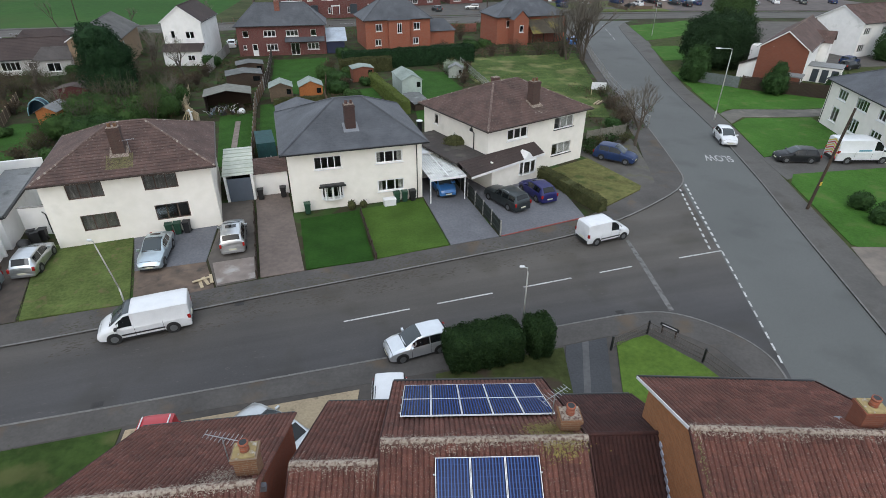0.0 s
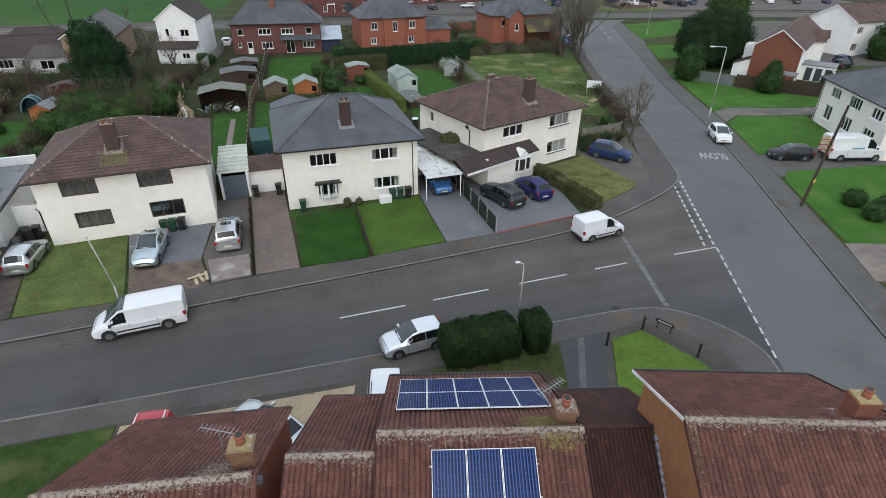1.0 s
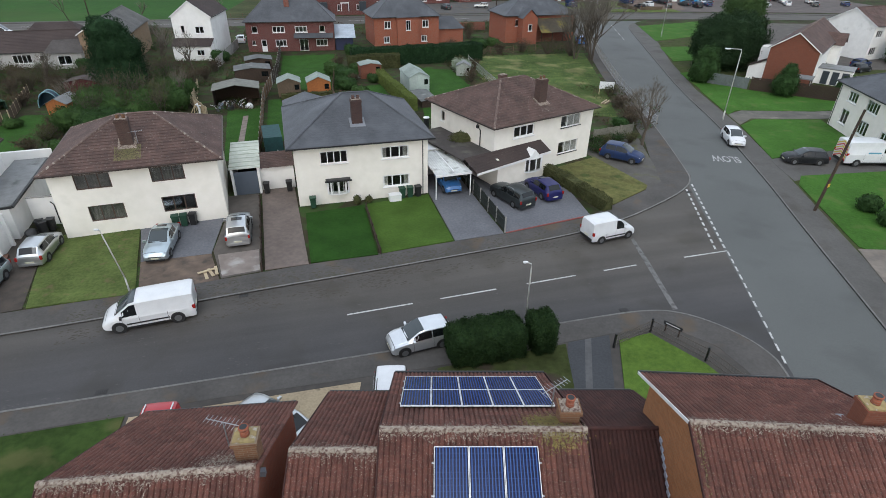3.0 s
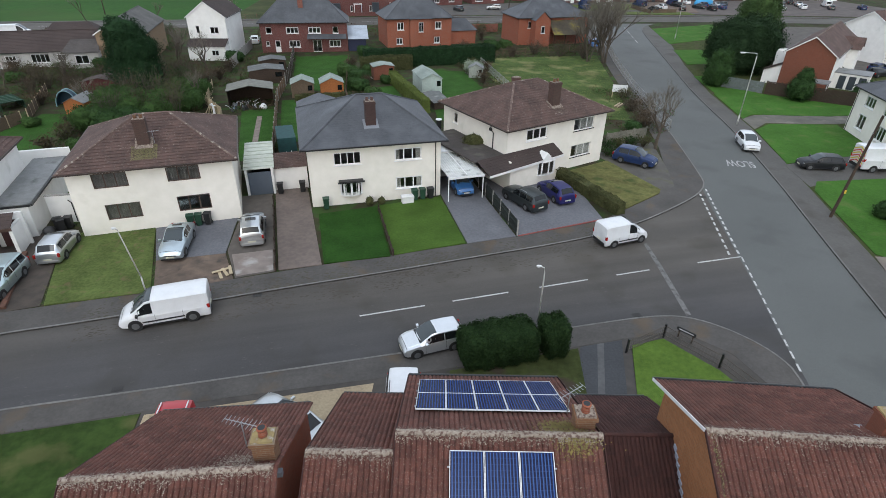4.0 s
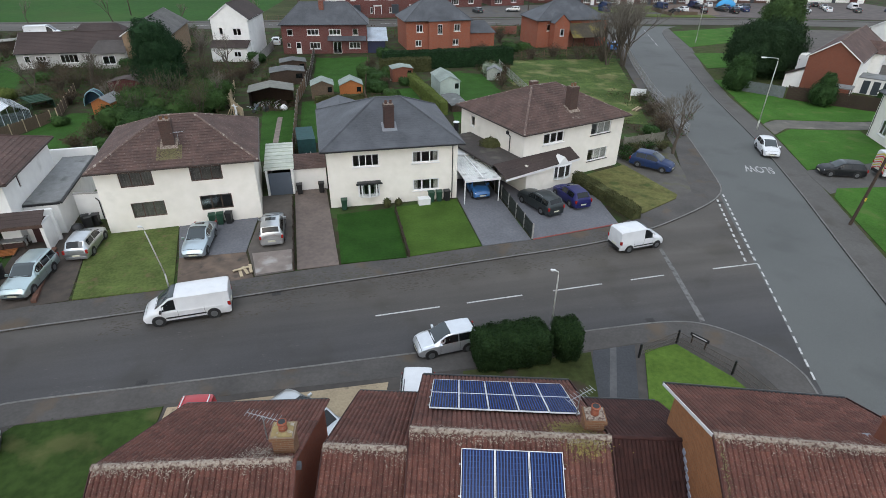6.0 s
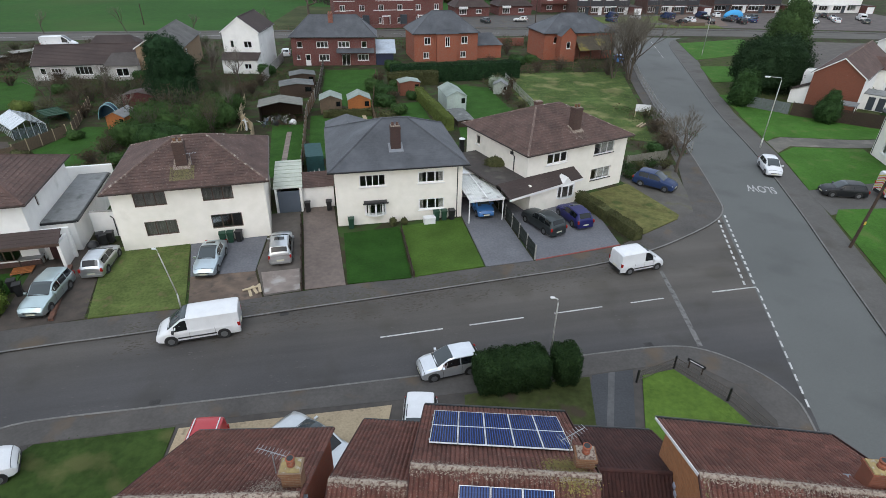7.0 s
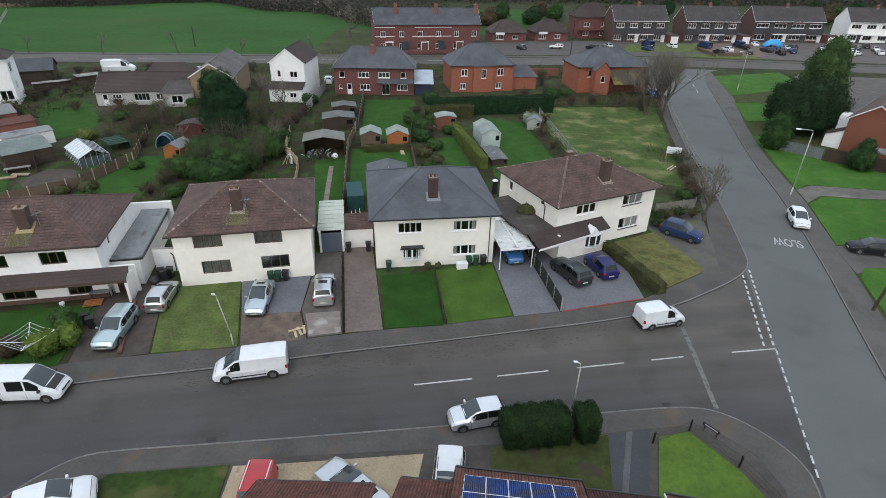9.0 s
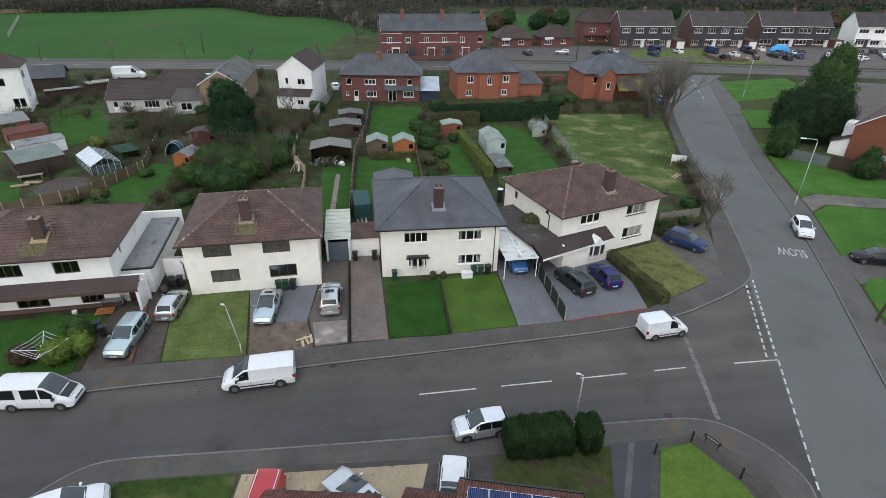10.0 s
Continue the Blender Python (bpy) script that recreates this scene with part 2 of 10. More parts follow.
MOSSY_CAP = mat("mossy_cement", (0.36, 0.29, 0.13), (0.22, 0.16, 0.08), 5.0, 0.95, 0.6, 30.0, c3=(0.4, 0.38, 0.33), c3scale=5.0, c3cut=0.58)
BRICK_SAND = brick_mat("sandy_brick", (0.28, 0.19, 0.115), (0.22, 0.15, 0.09), (0.28, 0.23, 0.17))
BRICK_BROWN = brick_mat("brown_chimney_brick", (0.2, 0.1, 0.05), (0.15, 0.075, 0.04), (0.22, 0.17, 0.12))
BRICK_SOOT = brick_mat("sooty_red_brick", (0.066, 0.036, 0.031), (0.05, 0.03, 0.027), (0.06, 0.048, 0.043))
BRICK_ROOFTONE = brick_mat("dark_brown_brick", (0.085, 0.05, 0.04), (0.064, 0.04, 0.033), (0.09, 0.07, 0.058))
MOSS = mat("roof_moss", (0.19, 0.165, 0.075), (0.12, 0.11, 0.055), 6.0, 0.95, 0.9, 30.0)
MOSS_YELLOW = mat("yellow_roof_moss", (0.25, 0.2, 0.06), (0.16, 0.14, 0.05), 6.0, 0.95, 0.9, 30.0)
UPVC = plain("white_upvc", (0.8, 0.8, 0.79), 0.35)
BROWN_FRAME = plain("brown_window_frame", (0.09, 0.055, 0.04), 0.5)
BLACK_PLASTIC = plain("black_plastic", (0.018, 0.018, 0.019), 0.5)
GREEN_PLASTIC = plain("dark_green_plastic", (0.02, 0.06, 0.035), 0.5)
WINDOW_GLASS = glass_mat("window_glass", (0.9, 0.93, 0.92), 0.02, 1.0)
CAR_GLASS = glass_mat("tinted_car_glass", (0.008, 0.01, 0.011), 0.03)
# paler base than the other car glass: sky reflection put into the colour
SCREEN_GLASS = glass_mat("car_windscreen_glass", (0.05, 0.06, 0.064), 0.05)
# unlit interiors: their dimness is put into this dark grey
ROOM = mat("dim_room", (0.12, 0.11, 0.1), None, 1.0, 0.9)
CURTAIN = mat("pale_curtain", (0.5, 0.48, 0.45), (0.4, 0.39, 0.36), 3.0, 0.9)
GUTTER = plain("black_gutter", (0.02, 0.02, 0.021), 0.4)
BROWN_GUTTER = plain("dark_brown_gutter", (0.05, 0.034, 0.028), 0.5)
LEAD = plain("lead_flashing", (0.2, 0.21, 0.23), 0.5)
FELT = mat("roofing_felt", (0.21, 0.215, 0.215), (0.155, 0.158, 0.156), 2.0, 0.5, 0.3, 40.0, c3=(0.07, 0.075, 0.07), c3scale=0.7, c3cut=0.55)
FELT_BROWN = mat("brown_roofing_felt", (0.062, 0.052, 0.047), (0.045, 0.039, 0.036), 2.0, 0.8, 0.3, 40.0, c3=(0.08, 0.075, 0.06), c3scale=0.7, c3cut=0.55)
FELT_DARK = mat("dark_roofing_felt", (0.13, 0.135, 0.13), (0.09, 0.094, 0.092), 2.0, 0.8, 0.3, 40.0, c3=(0.2, 0.21, 0.2), c3scale=0.8, c3cut=0.58)
FELT_GREEN = mat("green_mineral_felt", (0.26, 0.3, 0.27), (0.2, 0.235, 0.21), 3.0, 0.9, 0.3, 40.0)
WOOD_FENCE = mat("weathered_fence_wood", (0.14, 0.1, 0.065), (0.1, 0.075, 0.052), 6.0, 0.9, 0.4, 40.0, rnd=0.15)
WOOD_ORANGE = mat("orange_stained_wood", (0.36, 0.13, 0.035), (0.28, 0.1, 0.03), 5.0, 0.8, 0.3, 40.0)
WOOD_DARK = mat("dark_creosoted_wood", (0.06, 0.04, 0.028), (0.042, 0.03, 0.022), 6.0, 0.9, 0.4, 40.0)
TIMBER_PALE = mat("pale_timber", (0.45, 0.37, 0.24), (0.36, 0.29, 0.19), 6.0, 0.85)
GALV = plain("galvanised_steel", (0.36, 0.37, 0.38), 0.45, 0.7)
CONC_POST = mat("concrete_post", (0.33, 0.32, 0.3), (0.25, 0.24, 0.22), 5.0, 0.9)
BARK = mat("bark", (0.1, 0.082, 0.062), (0.065, 0.054, 0.042), 8.0, 0.95, 0.8, 30.0)
LEAF_CONIFER = mat("conifer_leaf", (0.022, 0.05, 0.019), (0.012, 0.03, 0.012), 3.0, 0.9, spec=0.15, big=0.3, bigscale=1.2)
LEAF_HEDGE = mat("hedge_leaf", (0.036, 0.072, 0.02), (0.022, 0.047, 0.014), 4.0, 0.9, spec=0.15, big=0.3, bigscale=1.5)
LEAF_OLIVE = mat("olive_hedge_leaf", (0.082, 0.084, 0.034), (0.052, 0.058, 0.023), 4.0, 0.9, spec=0.15, big=0.3, bigscale=1.5)
BARK_PALE = mat("pale_branch_bark", (0.17, 0.15, 0.12), (0.11, 0.098, 0.08), 8.0, 0.95)
LEAF_YEW = mat("clipped_conifer_leaf", (0.032, 0.058, 0.018), (0.011, 0.025, 0.009), 7.0, 0.9, spec=0.1, big=0.3, bigscale=1.2)
LEAF_DOME = mat("dense_evergreen_leaf", (0.026, 0.05, 0.02), (0.017, 0.034, 0.014), 3.0, 0.9, spec=0.15, big=0.2, bigscale=0.8)
LEAF_MID = mat("mid_green_conifer_leaf", (0.06, 0.1, 0.031), (0.036, 0.064, 0.022), 3.0, 0.9, spec=0.15, big=0.3, bigscale=0.8)
LEAF_LIME = mat("lime_hedge_leaf", (0.125, 0.155, 0.04), (0.085, 0.11, 0.028), 4.0, 0.9, spec=0.15, big=0.25, bigscale=1.5)
LEAF_SHRUB = mat("shrub_leaf", (0.052, 0.096, 0.025), (0.029, 0.056, 0.016), 4.0, 0.9, spec=0.15, big=0.3, bigscale=1.0)
LEAF_PALE = mat("pale_ivy_leaf", (0.3, 0.33, 0.27), (0.1, 0.14, 0.07), 2.0, 0.85, spec=0.15, big=0.3, bigscale=1.0)
LEAF_BROWN = mat("brown_shrub_leaf", (0.082, 0.056, 0.032), (0.052, 0.042, 0.026), 4.0, 0.9, spec=0.15, big=0.3)
RUSTY_IRON = plain("rusty_railing_iron", (0.1, 0.085, 0.07), 0.7)
TYRE = plain("tyre_rubber", (0.02, 0.02, 0.02), 0.85)
RIM = plain("alloy_rim", (0.2, 0.205, 0.21), 0.45, 0.7)
LAMP_RED = plain("red_lamp_lens", (0.3, 0.015, 0.012), 0.2)
LAMP_CLEAR = plain("clear_lamp_lens", (0.6, 0.62, 0.64), 0.12)
PLATE = plain("plate_plastic", (0.65, 0.64, 0.5), 0.4)
WHITE_METAL = plain("white_sheet", (0.75, 0.76, 0.77), 0.45)

# ---- mesh helpers ----


def link_mesh(name, bm, material, parent=None, smooth=False):
    me = bpy.data.meshes.new(name)
    bm.to_mesh(me)
    bm.free()
    if material:
        me.materials.append(material)
    if smooth:
        me.polygons.foreach_set("use_smooth", [True] * len(me.polygons))
    ob = new(name, me)
    ob.parent = parent
    return ob


def part(name, bm, material, parent, label="", smooth=False):
    ob = link_mesh(name, bm, material, parent, smooth)
    if label:
        tagged(ob, label)
    return ob


def thing(name, x, y, z, rz, label, category, group="", kind=""):
    ob = new(name)
    ob.empty_display_size = 0.3
    ob.matrix_basis = pose(x, y, z, 0, 0, rz)
    return tagged(ob, label, category, group, kind)


def box(bm, x0, x1, y0, y1, z0, z1):
    v = [bm.verts.new((x, y, z)) for z in (z0, z1) for x, y in ((x0, y0), (x1, y0), (x1, y1), (x0, y1))]
    for f in ((3, 2, 1, 0), (4, 5, 6, 7), (0, 1, 5, 4), (1, 2, 6, 5), (2, 3, 7, 6), (3, 0, 4, 7)):
        bm.faces.new([v[i] for i in f])
    return v


def boxes(*rows):
    bm = bmesh.new()
    for r in rows:
        box(bm, *r)
    return bm


def prism(bm, pts, z0, z1):
    """A slab over a polygon of (x, y), counter-clockwise."""
    area = sum(a[0] * b[1] - b[0] * a[1] for a, b in zip(pts, pts[1:] + pts[:1]))
    if area < 0:
        pts = pts[::-1]
    lo = [bm.verts.new((x, y, z0)) for x, y in pts]
    hi = [bm.verts.new((x, y, z1)) for x, y in pts]
    n = len(pts)
    for i in range(n):
        bm.faces.new((lo[i], lo[(i + 1) % n], hi[(i + 1) % n], hi[i]))
    for a, b, c in geometry.tessellate_polygon([[Vector((x, y, 0)) for x, y in pts]]):
        up = (Vector(pts[b]) - Vector(pts[a])).to_3d().cross((Vector(pts[c]) - Vector(pts[a])).to_3d()).z
        if len({a, b, c}) < 3:
            continue
        for vs, flip in ((hi, up < 0), (lo, up > 0)):
            bm.faces.new((vs[a], vs[c], vs[b]) if flip else (vs[a], vs[b], vs[c]))


def slab(name, pts, z0, z1, material, label, category, kind="structure"):
    bm = bmesh.new()
    prism(bm, [tuple(p) for p in pts], z0, z1)
    return tagged(link_mesh(name, bm, material), label, category, "", kind)


def tube(bm, pts, r0, r1=None, n=8, cap=True):
    """A round bar along points, tapering from r0 to r1."""
    r1 = r0 if r1 is None else r1
    pts = [Vector(p) for p in pts]
    rings = []
    for i, p in enumerate(pts):
        d = (pts[min(i + 1, len(pts) - 1)] - pts[max(i - 1, 0)]).normalized()
        a = d.cross(Vector((0, 0, 1)) if abs(d.z) < 0.9 else Vector((1, 0, 0))).normalized()
        b = d.cross(a)
        r = r0 + (r1 - r0) * i / max(1, len(pts) - 1)
        rings.append([bm.verts.new(p + r * (math.cos(k * 2 * math.pi / n) * a + math.sin(k * 2 * math.pi / n) * b)) for k in range(n)])
    for q, s in zip(rings, rings[1:]):
        for k in range(n):
            bm.faces.new((q[k], s[k], s[(k + 1) % n], q[(k + 1) % n]))
    if cap:
        bm.faces.new(rings[0])
        bm.faces.new(rings[-1][::-1])
    return bm


def along(pts, step):
    """Points at even steps on a polyline, each with its heading."""
    out, left = [], 0.0
    for a, b in zip(pts, pts[1:]):
        a, b = Vector(a), Vector(b)
        d = (b - a).length
        s = left
        while s < d:
            out.append((a + (b - a) * s / d, math.atan2(b.y - a.y, b.x - a.x)))
            s += step
        left = s - d
    return out


def offset(pts, d):
    """A polyline moved d to its left."""
    out = []
    for i, p in enumerate(pts):
        a, b = Vector(pts[max(i - 1, 0)]), Vector(pts[min(i + 1, len(pts) - 1)])
        t = (b - a).normalized()
        out.append((p[0] - t.y * d, p[1] + t.x * d))
    return out


# ---- ground, roads and pavements ----
def smooth_line(pts, n=3):
    for _ in range(n):
        new_pts = [pts[0]]
        for a, b in zip(pts, pts[1:]):
            new_pts += [(a[0] * 0.75 + b[0] * 0.25, a[1] * 0.75 + b[1] * 0.25), (a[0] * 0.25 + b[0] * 0.75, a[1] * 0.25 + b[1] * 0.75)]
        pts = new_pts + [pts[-1]]
    return pts


bm = bmesh.new()
bmesh.ops.create_grid(bm, x_segments=60, y_segments=60, size=1500)
tagged(link_mesh("ground", bm, SOIL), "brown and green garden soil reaching to the horizon", "ground", "", "structure")

NORTH_KERB = smooth_line([(-70, -26), (-50, -19), (-35, -15), (-20.6, -13.1), (-11.6, -12.7), (-3.6, -11.9), (4.2, -11.4), (10, -10.9), (19.9, -10.1), (25, -8.8), (29, -7.2), (33.6, -5.0), (35.9, -3.0), (37.0, -0.6), (40.3, 7.6), (44.0, 17.3), (51.5, 38.3), (57.1, 51.7), (64, 70), (69, 84), (69, 90), (64, 95)], 2)
EAST_KERB = smooth_line([(14, -64), (26, -39), (32.5, -25.7), (37.2, -15.9), (40.1, -10.0), (42.3, -5.6), (44.9, 0.0), (49.9, 11.0), (55.5, 25.9), (63.7, 44), (71.7, 61.7), (80, 80), (84, 86), (90, 90)], 2)
SOUTH_KERB = smooth_line([(3, -66), (16, -43), (20.5, -34.5), (24.4, -26.4), (24.5, -24.6), (23.9, -22.9), (22.8, -21.3), (21.4, -20.2), (19.6, -19.8), (17.2, -19.7), (3.3, -19.65), (-10.1, -19.45), (-15.1, -19.3), (-17.6, -19.4), (-19.3, -20.5), (-21, -22.4), (-23.5, -26.5), (-27, -34)], 2)
road_outline = NORTH_KERB + EAST_KERB[::-1] + SOUTH_KERB + [(-60, -38), (-72, -34)]
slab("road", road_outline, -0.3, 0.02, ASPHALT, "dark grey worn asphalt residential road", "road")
ASPHALT_GREY = mat("greenish_asphalt", (0.09, 0.0935, 0.0895), (0.108, 0.112, 0.107), 14.0, 0.78, 0.25, 180.0, big=0.1, bigscale=0.1, c3=(0.084, 0.087, 0.083), c3scale=0.22, c3cut=0.54)
slab("road_side", [(10, -55), (24.5, -26.6), (25.75, -23.6), (28.1, -18.7), (29.75, -15.1), (32.5, -9.0), (34.9, -3.9), (36.6, -1.9)] + [p for p in NORTH_KERB if p[1] > -2.0 and p[0] > 30][:-2] + EAST_KERB[::-1], -0.25, 0.0225, ASPHALT_GREY, "paler grey resurfaced side road", "road")
FAR_ROAD = [(-190, 118), (-88, 108.5), (-20, 105), (40, 102.5), (80, 100.0), (110, 95), (140, 88), (200, 70)]
slab("road_far", offset(FAR_ROAD, -5.0) + offset(FAR_ROAD, 5.0)[::-1], -0.3, 0.026, ASPHALT, "grey asphalt cross road beside the meadow", "road")
slab("pavement_far", offset(FAR_ROAD, 5.2) + offset(FAR_ROAD, 7.4)[::-1], -0.3, 0.11, FOOTWAY, "asphalt footway beside the cross road", "pavement")
slab("pavement_north", NORTH_KERB[4:-6] + [(62, 72), (56, 55), (49.5, 38.6), (41.8, 18.0), (37.6, 7.5), (34.4, 1.2), (32.6, -2.6), (30.2, -4.0), (26, -6.0), (22.6, -7.6), (15, -8.6), (0, -9.5), (-10, -10.35), (-20, -10.75), (-40, -13.2), (-58, -19)], -0.3, 0.10, FOOTWAY, "worn dark asphalt footway with kerb", "pavement")
slab("pavement_south", SOUTH_KERB[3:-2] + [(-24.8, -28), (-21, -23.9), (-19, -21.9), (-16, -21.0), (-5, -21.0), (3, -21.4), (7, -21.5), (16.6, -21.4), (20.3, -21.5), (22.0, -24.0), (22.2, -26.5), (18.2, -35.5), (10, -52)], -0.3, 0.10, FOOTWAY, "worn dark asphalt footway with kerb", "pavement")
slab("pavement_east", EAST_KERB[2:-4] + [(76, 62), (66.5, 44), (58.2, 26), (52.3, 10.2), (47.2, -1.0), (44.6, -6.5), (39.6, -16.9), (35, -26.5), (28, -41)], -0.3, 0.10, FOOTWAY_GREY, "dark asphalt footway beside the road", "pavement")
slab("plot_north", [(-58, -19.1), (-40, -13.6), (-20, -11.3), (-10, -10.9), (0, -9.6), (15, -8.7), (22.6, -7.7), (26, -6.1), (30.2, -4.1), (32.6, -2.7), (34.5, 1.2), (37.7, 7.5), (41.9, 18), (49.6, 38.6), (56, 55), (62, 72), (64, 93), (-20, 98.5), (-100, 102), (-140, 40)], -0.3, 0.07, SOIL, "brown and green garden soil", "ground")
slab("plot_south", [(10, -52), (18.3, -35.5), (22.3, -26.5), (22.1, -24), (20.3, -21.4), (16.6, -21.3), (7, -21.4), (3, -21.3), (-5, -20.9), (-16, -20.9), (-19, -21.8), (-21, -23.8), (-24.8, -28), (-30, -45), (-10, -60)], -0.3, 0.09, mat("dark_forecourt", (0.075, 0.066, 0.058), (0.055, 0.05, 0.045), 2.0, 0.9, 0.3, 60.0), "dark tarmac and earth between the houses", "ground")
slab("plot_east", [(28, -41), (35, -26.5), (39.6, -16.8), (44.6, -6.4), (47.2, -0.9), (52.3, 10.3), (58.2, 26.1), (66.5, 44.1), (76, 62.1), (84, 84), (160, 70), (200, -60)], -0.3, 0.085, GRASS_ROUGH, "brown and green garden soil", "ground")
for gx, gy in ((-10.5, -19.05), (18.7, -19.45), (-4.0, -12.15), (33.9, -5.2)):
    bm = boxes((-0.28, 0.28, -0.18, 0.18, -0.02, 0.006), *[(-0.22 + 0.09 * k, -0.18 + 0.09 * k, -0.14, 0.14, 0.006, 0.014) for k in range(6)])
    ob = tagged(link_mesh("drain_grate", bm, mat("cast_iron", (0.03, 0.028, 0.026), None, 20.0, 0.6)), "dark cast iron drain grate in the gutter", "drain", "", "structure")
    ob.matrix_basis = pose(gx, gy, 0.022)
for name, line, side in (("kerb_north", NORTH_KERB[4:-5], 1), ("kerb_south", SOUTH_KERB[3:-2], 1), ("kerb_east", EAST_KERB[2:-4], -1)):
    bm = bmesh.new()
    inner, outer = offset(line, 0.0), offset(line, 0.125 * side)
    va = [[bm.verts.new((p[0], p[1], z)) for p in pts] for pts, z in ((inner, -0.1), (inner, 0.112), (outer, 0.118), (outer, -0.1))]
    for a, b in zip(va, va[1:]):
        for i in range(len(line) - 1):
            bm.faces.new((a[i], a[i + 1], b[i + 1], b[i]))
    bmesh.ops.recalc_face_normals(bm, faces=bm.faces)
    tagged(link_mesh(name, bm, KERB), "grey concrete kerb along the road", "kerb", "", "structure")


def stains(name, line, count, spread, size, material, label, z, seed):
    """Irregular thin stains scattered beside a polyline."""
    rg = random.Random(seed)
    bm = bmesh.new()
    for _ in range(count):
        k = rg.randrange(len(line) - 1)
        f = rg.random()
        cx = line[k][0] + (line[k + 1][0] - line[k][0]) * f
        cy = line[k][1] + (line[k + 1][1] - line[k][1]) * f + spread[0] + (spread[1] - spread[0]) * rg.random() ** 1.7
        if noise.noise((cx * 0.45, cy * 0.9, seed)) < rg.uniform(-0.35, 0.3):
            continue
        zz = z + rg.uniform(0.0, 0.0008)
        lx, ly = size * rg.uniform(0.5, 2.2), size * rg.uniform(0.2, 0.6)
        ring = []
        for q in range(11):
            a = q * 6.283 / 11
            r = rg.uniform(0.6, 1.15)
            ring.append(bm.verts.new((cx + lx * r * math.cos(a), cy + ly * r * math.sin(a) + 0.1 * lx * math.cos(a), zz)))
        bm.faces.new(ring)
    return tagged(link_mesh(name, bm, material), label, "road stain", "", "stuff")


GUTTER_LINE = [(-14, -12.95), (-3.6, -12.0), (4.2, -11.5), (10, -11.0), (19.9, -10.2), (25, -8.95)]
stains("mud_stains", GUTTER_LINE, 2600, (-0.1, -2.1), 0.085, mat("road_mud", (0.066, 0.054, 0.042), (0.052, 0.044, 0.036), 3.0, 0.85), "brown mud washed along the gutter", 0.0225, 3)
stains("mud_stains", [(p[0], p[1] + 0.2) for p in GUTTER_LINE], 2200, (0.1, 1.6), 0.08, mat("footway_mud", (0.07, 0.056, 0.04), (0.05, 0.05, 0.034), 3.0, 0.9), "brown and mossy stains on the footway", 0.1015, 5)
stains("worn_patches", [(-20, -16.6), (0, -16.2), (22, -15.2)], 420, (-2.6, 2.6), 0.07, mat("pale_worn_asphalt", (0.088, 0.083, 0.077), (0.075, 0.071, 0.066), 3.0, 0.85), "pale worn spots on the asphalt", 0.0225, 7)


def marking(name, rows, label, z=0.026):
    """Painted bars: centre x, y, length, width, heading in degrees."""
    for x, y, l, w, a in rows:
        bm = boxes((-l / 2, l / 2, -w / 2, w / 2, -0.01, 0))
        ob = tagged(link_mesh(name, bm, PAINT), label, "road marking", "painted road lines", "structure")
        ob.matrix_basis = pose(x, y, z, 0, 0, a)


marking("road_marking", [((a + b) / 2, -15.75 + 0.037 * ((a + b) / 2 - 2), b - a, 0.11, 2.1) for a, b in ((2.1, 6.2), (8.0, 11.8), (14.0, 17.6), (19.8, 22.4))] + [(28.2, -14.9, 3.7, 0.12, 0.5)], "worn white painted centre line dash")
marking("road_marking", [(30.1 + 0.433 * s * 1.0, -14.6 + 0.9 * s, 0.55, 0.16, 64.3) for s in np.arange(0.4, 12.6, 0.95)], "white give way dash")
marking("road_marking", [(29.3 + 0.433 * s * 1.0, -14.6 + 0.9 * s, 0.55, 0.16, 64.3) for s in np.arange(0.4, 12.6, 0.95)], "white give way dash")
marking("road_marking", [(30.0 - 0.433 * s, -15.0 - 0.9 * s, 0.62, 0.12, 64.3) for s in np.arange(0.3, 12.4, 1.05)], "white edge line dash")
marking("road_marking", [(75.5 - 4.2 * s, 78 - 10 * s, 3.2, 0.12, 67) for s in np.arange(-0.6, 1.6, 0.55)], "white centre dash")
marking("road_marking", [(s, 104.2 - 0.042 * s, 4.0, 0.12, -2.4) for s in np.arange(-90, 80, 9.0)], "white centre dash", 0.032)
slab("tar_strip", [(24.05, -11.6), (24.35, -11.5), (23.6, -14.6), (22.05, -20.2), (21.7, -20.2), (23.2, -14.7)], -0.1, 0.0235, mat("worn_patch", (0.175, 0.172, 0.165), (0.115, 0.112, 0.108), 4.0, 0.85, c3=(0.075, 0.071, 0.066), c3scale=2.5, c3cut=0.5), "pale worn trench repair across the road", "road repair")
slow = bpy.data.curves.new("SLOW", "FONT")
slow.body, slow.size, slow.extrude, slow.align_x, slow.offset = "SLOW", 1.0, 0.004, "CENTER", 0.016
slow_me = bpy.data.objects.new("tmp", slow)
scene.collection.objects.link(slow_me)
bpy.context.view_layer.update()
me = bpy.data.meshes.new_from_object(slow_me.evaluated_get(bpy.context.evaluated_depsgraph_get()))
bpy.data.objects.remove(slow_me)
me.materials.clear()
me.materials.append(mat("worn_letter_paint", (0.48, 0.48, 0.47), (0.3, 0.3, 0.295), 5.0, 0.7, c3=(0.12, 0.12, 0.12), c3scale=4.0, c3cut=0.52))
word = tagged(new("road_lettering", me), "white painted word SLOW on the asphalt", "road marking", "", "structure")
word.matrix_basis = pose(43.3, 1.75, 0.028, 0, 0, 155) @ Matrix.Diagonal((1.0, 2.4, 1, 1))

# ---- houses ----
FACES = {"S": ((0, 0), (1, 0)), "E": ((1, 0), (0, 1)), "N": ((1, 1), (-1, 0)), "W": ((0, 1), (0, -1))}


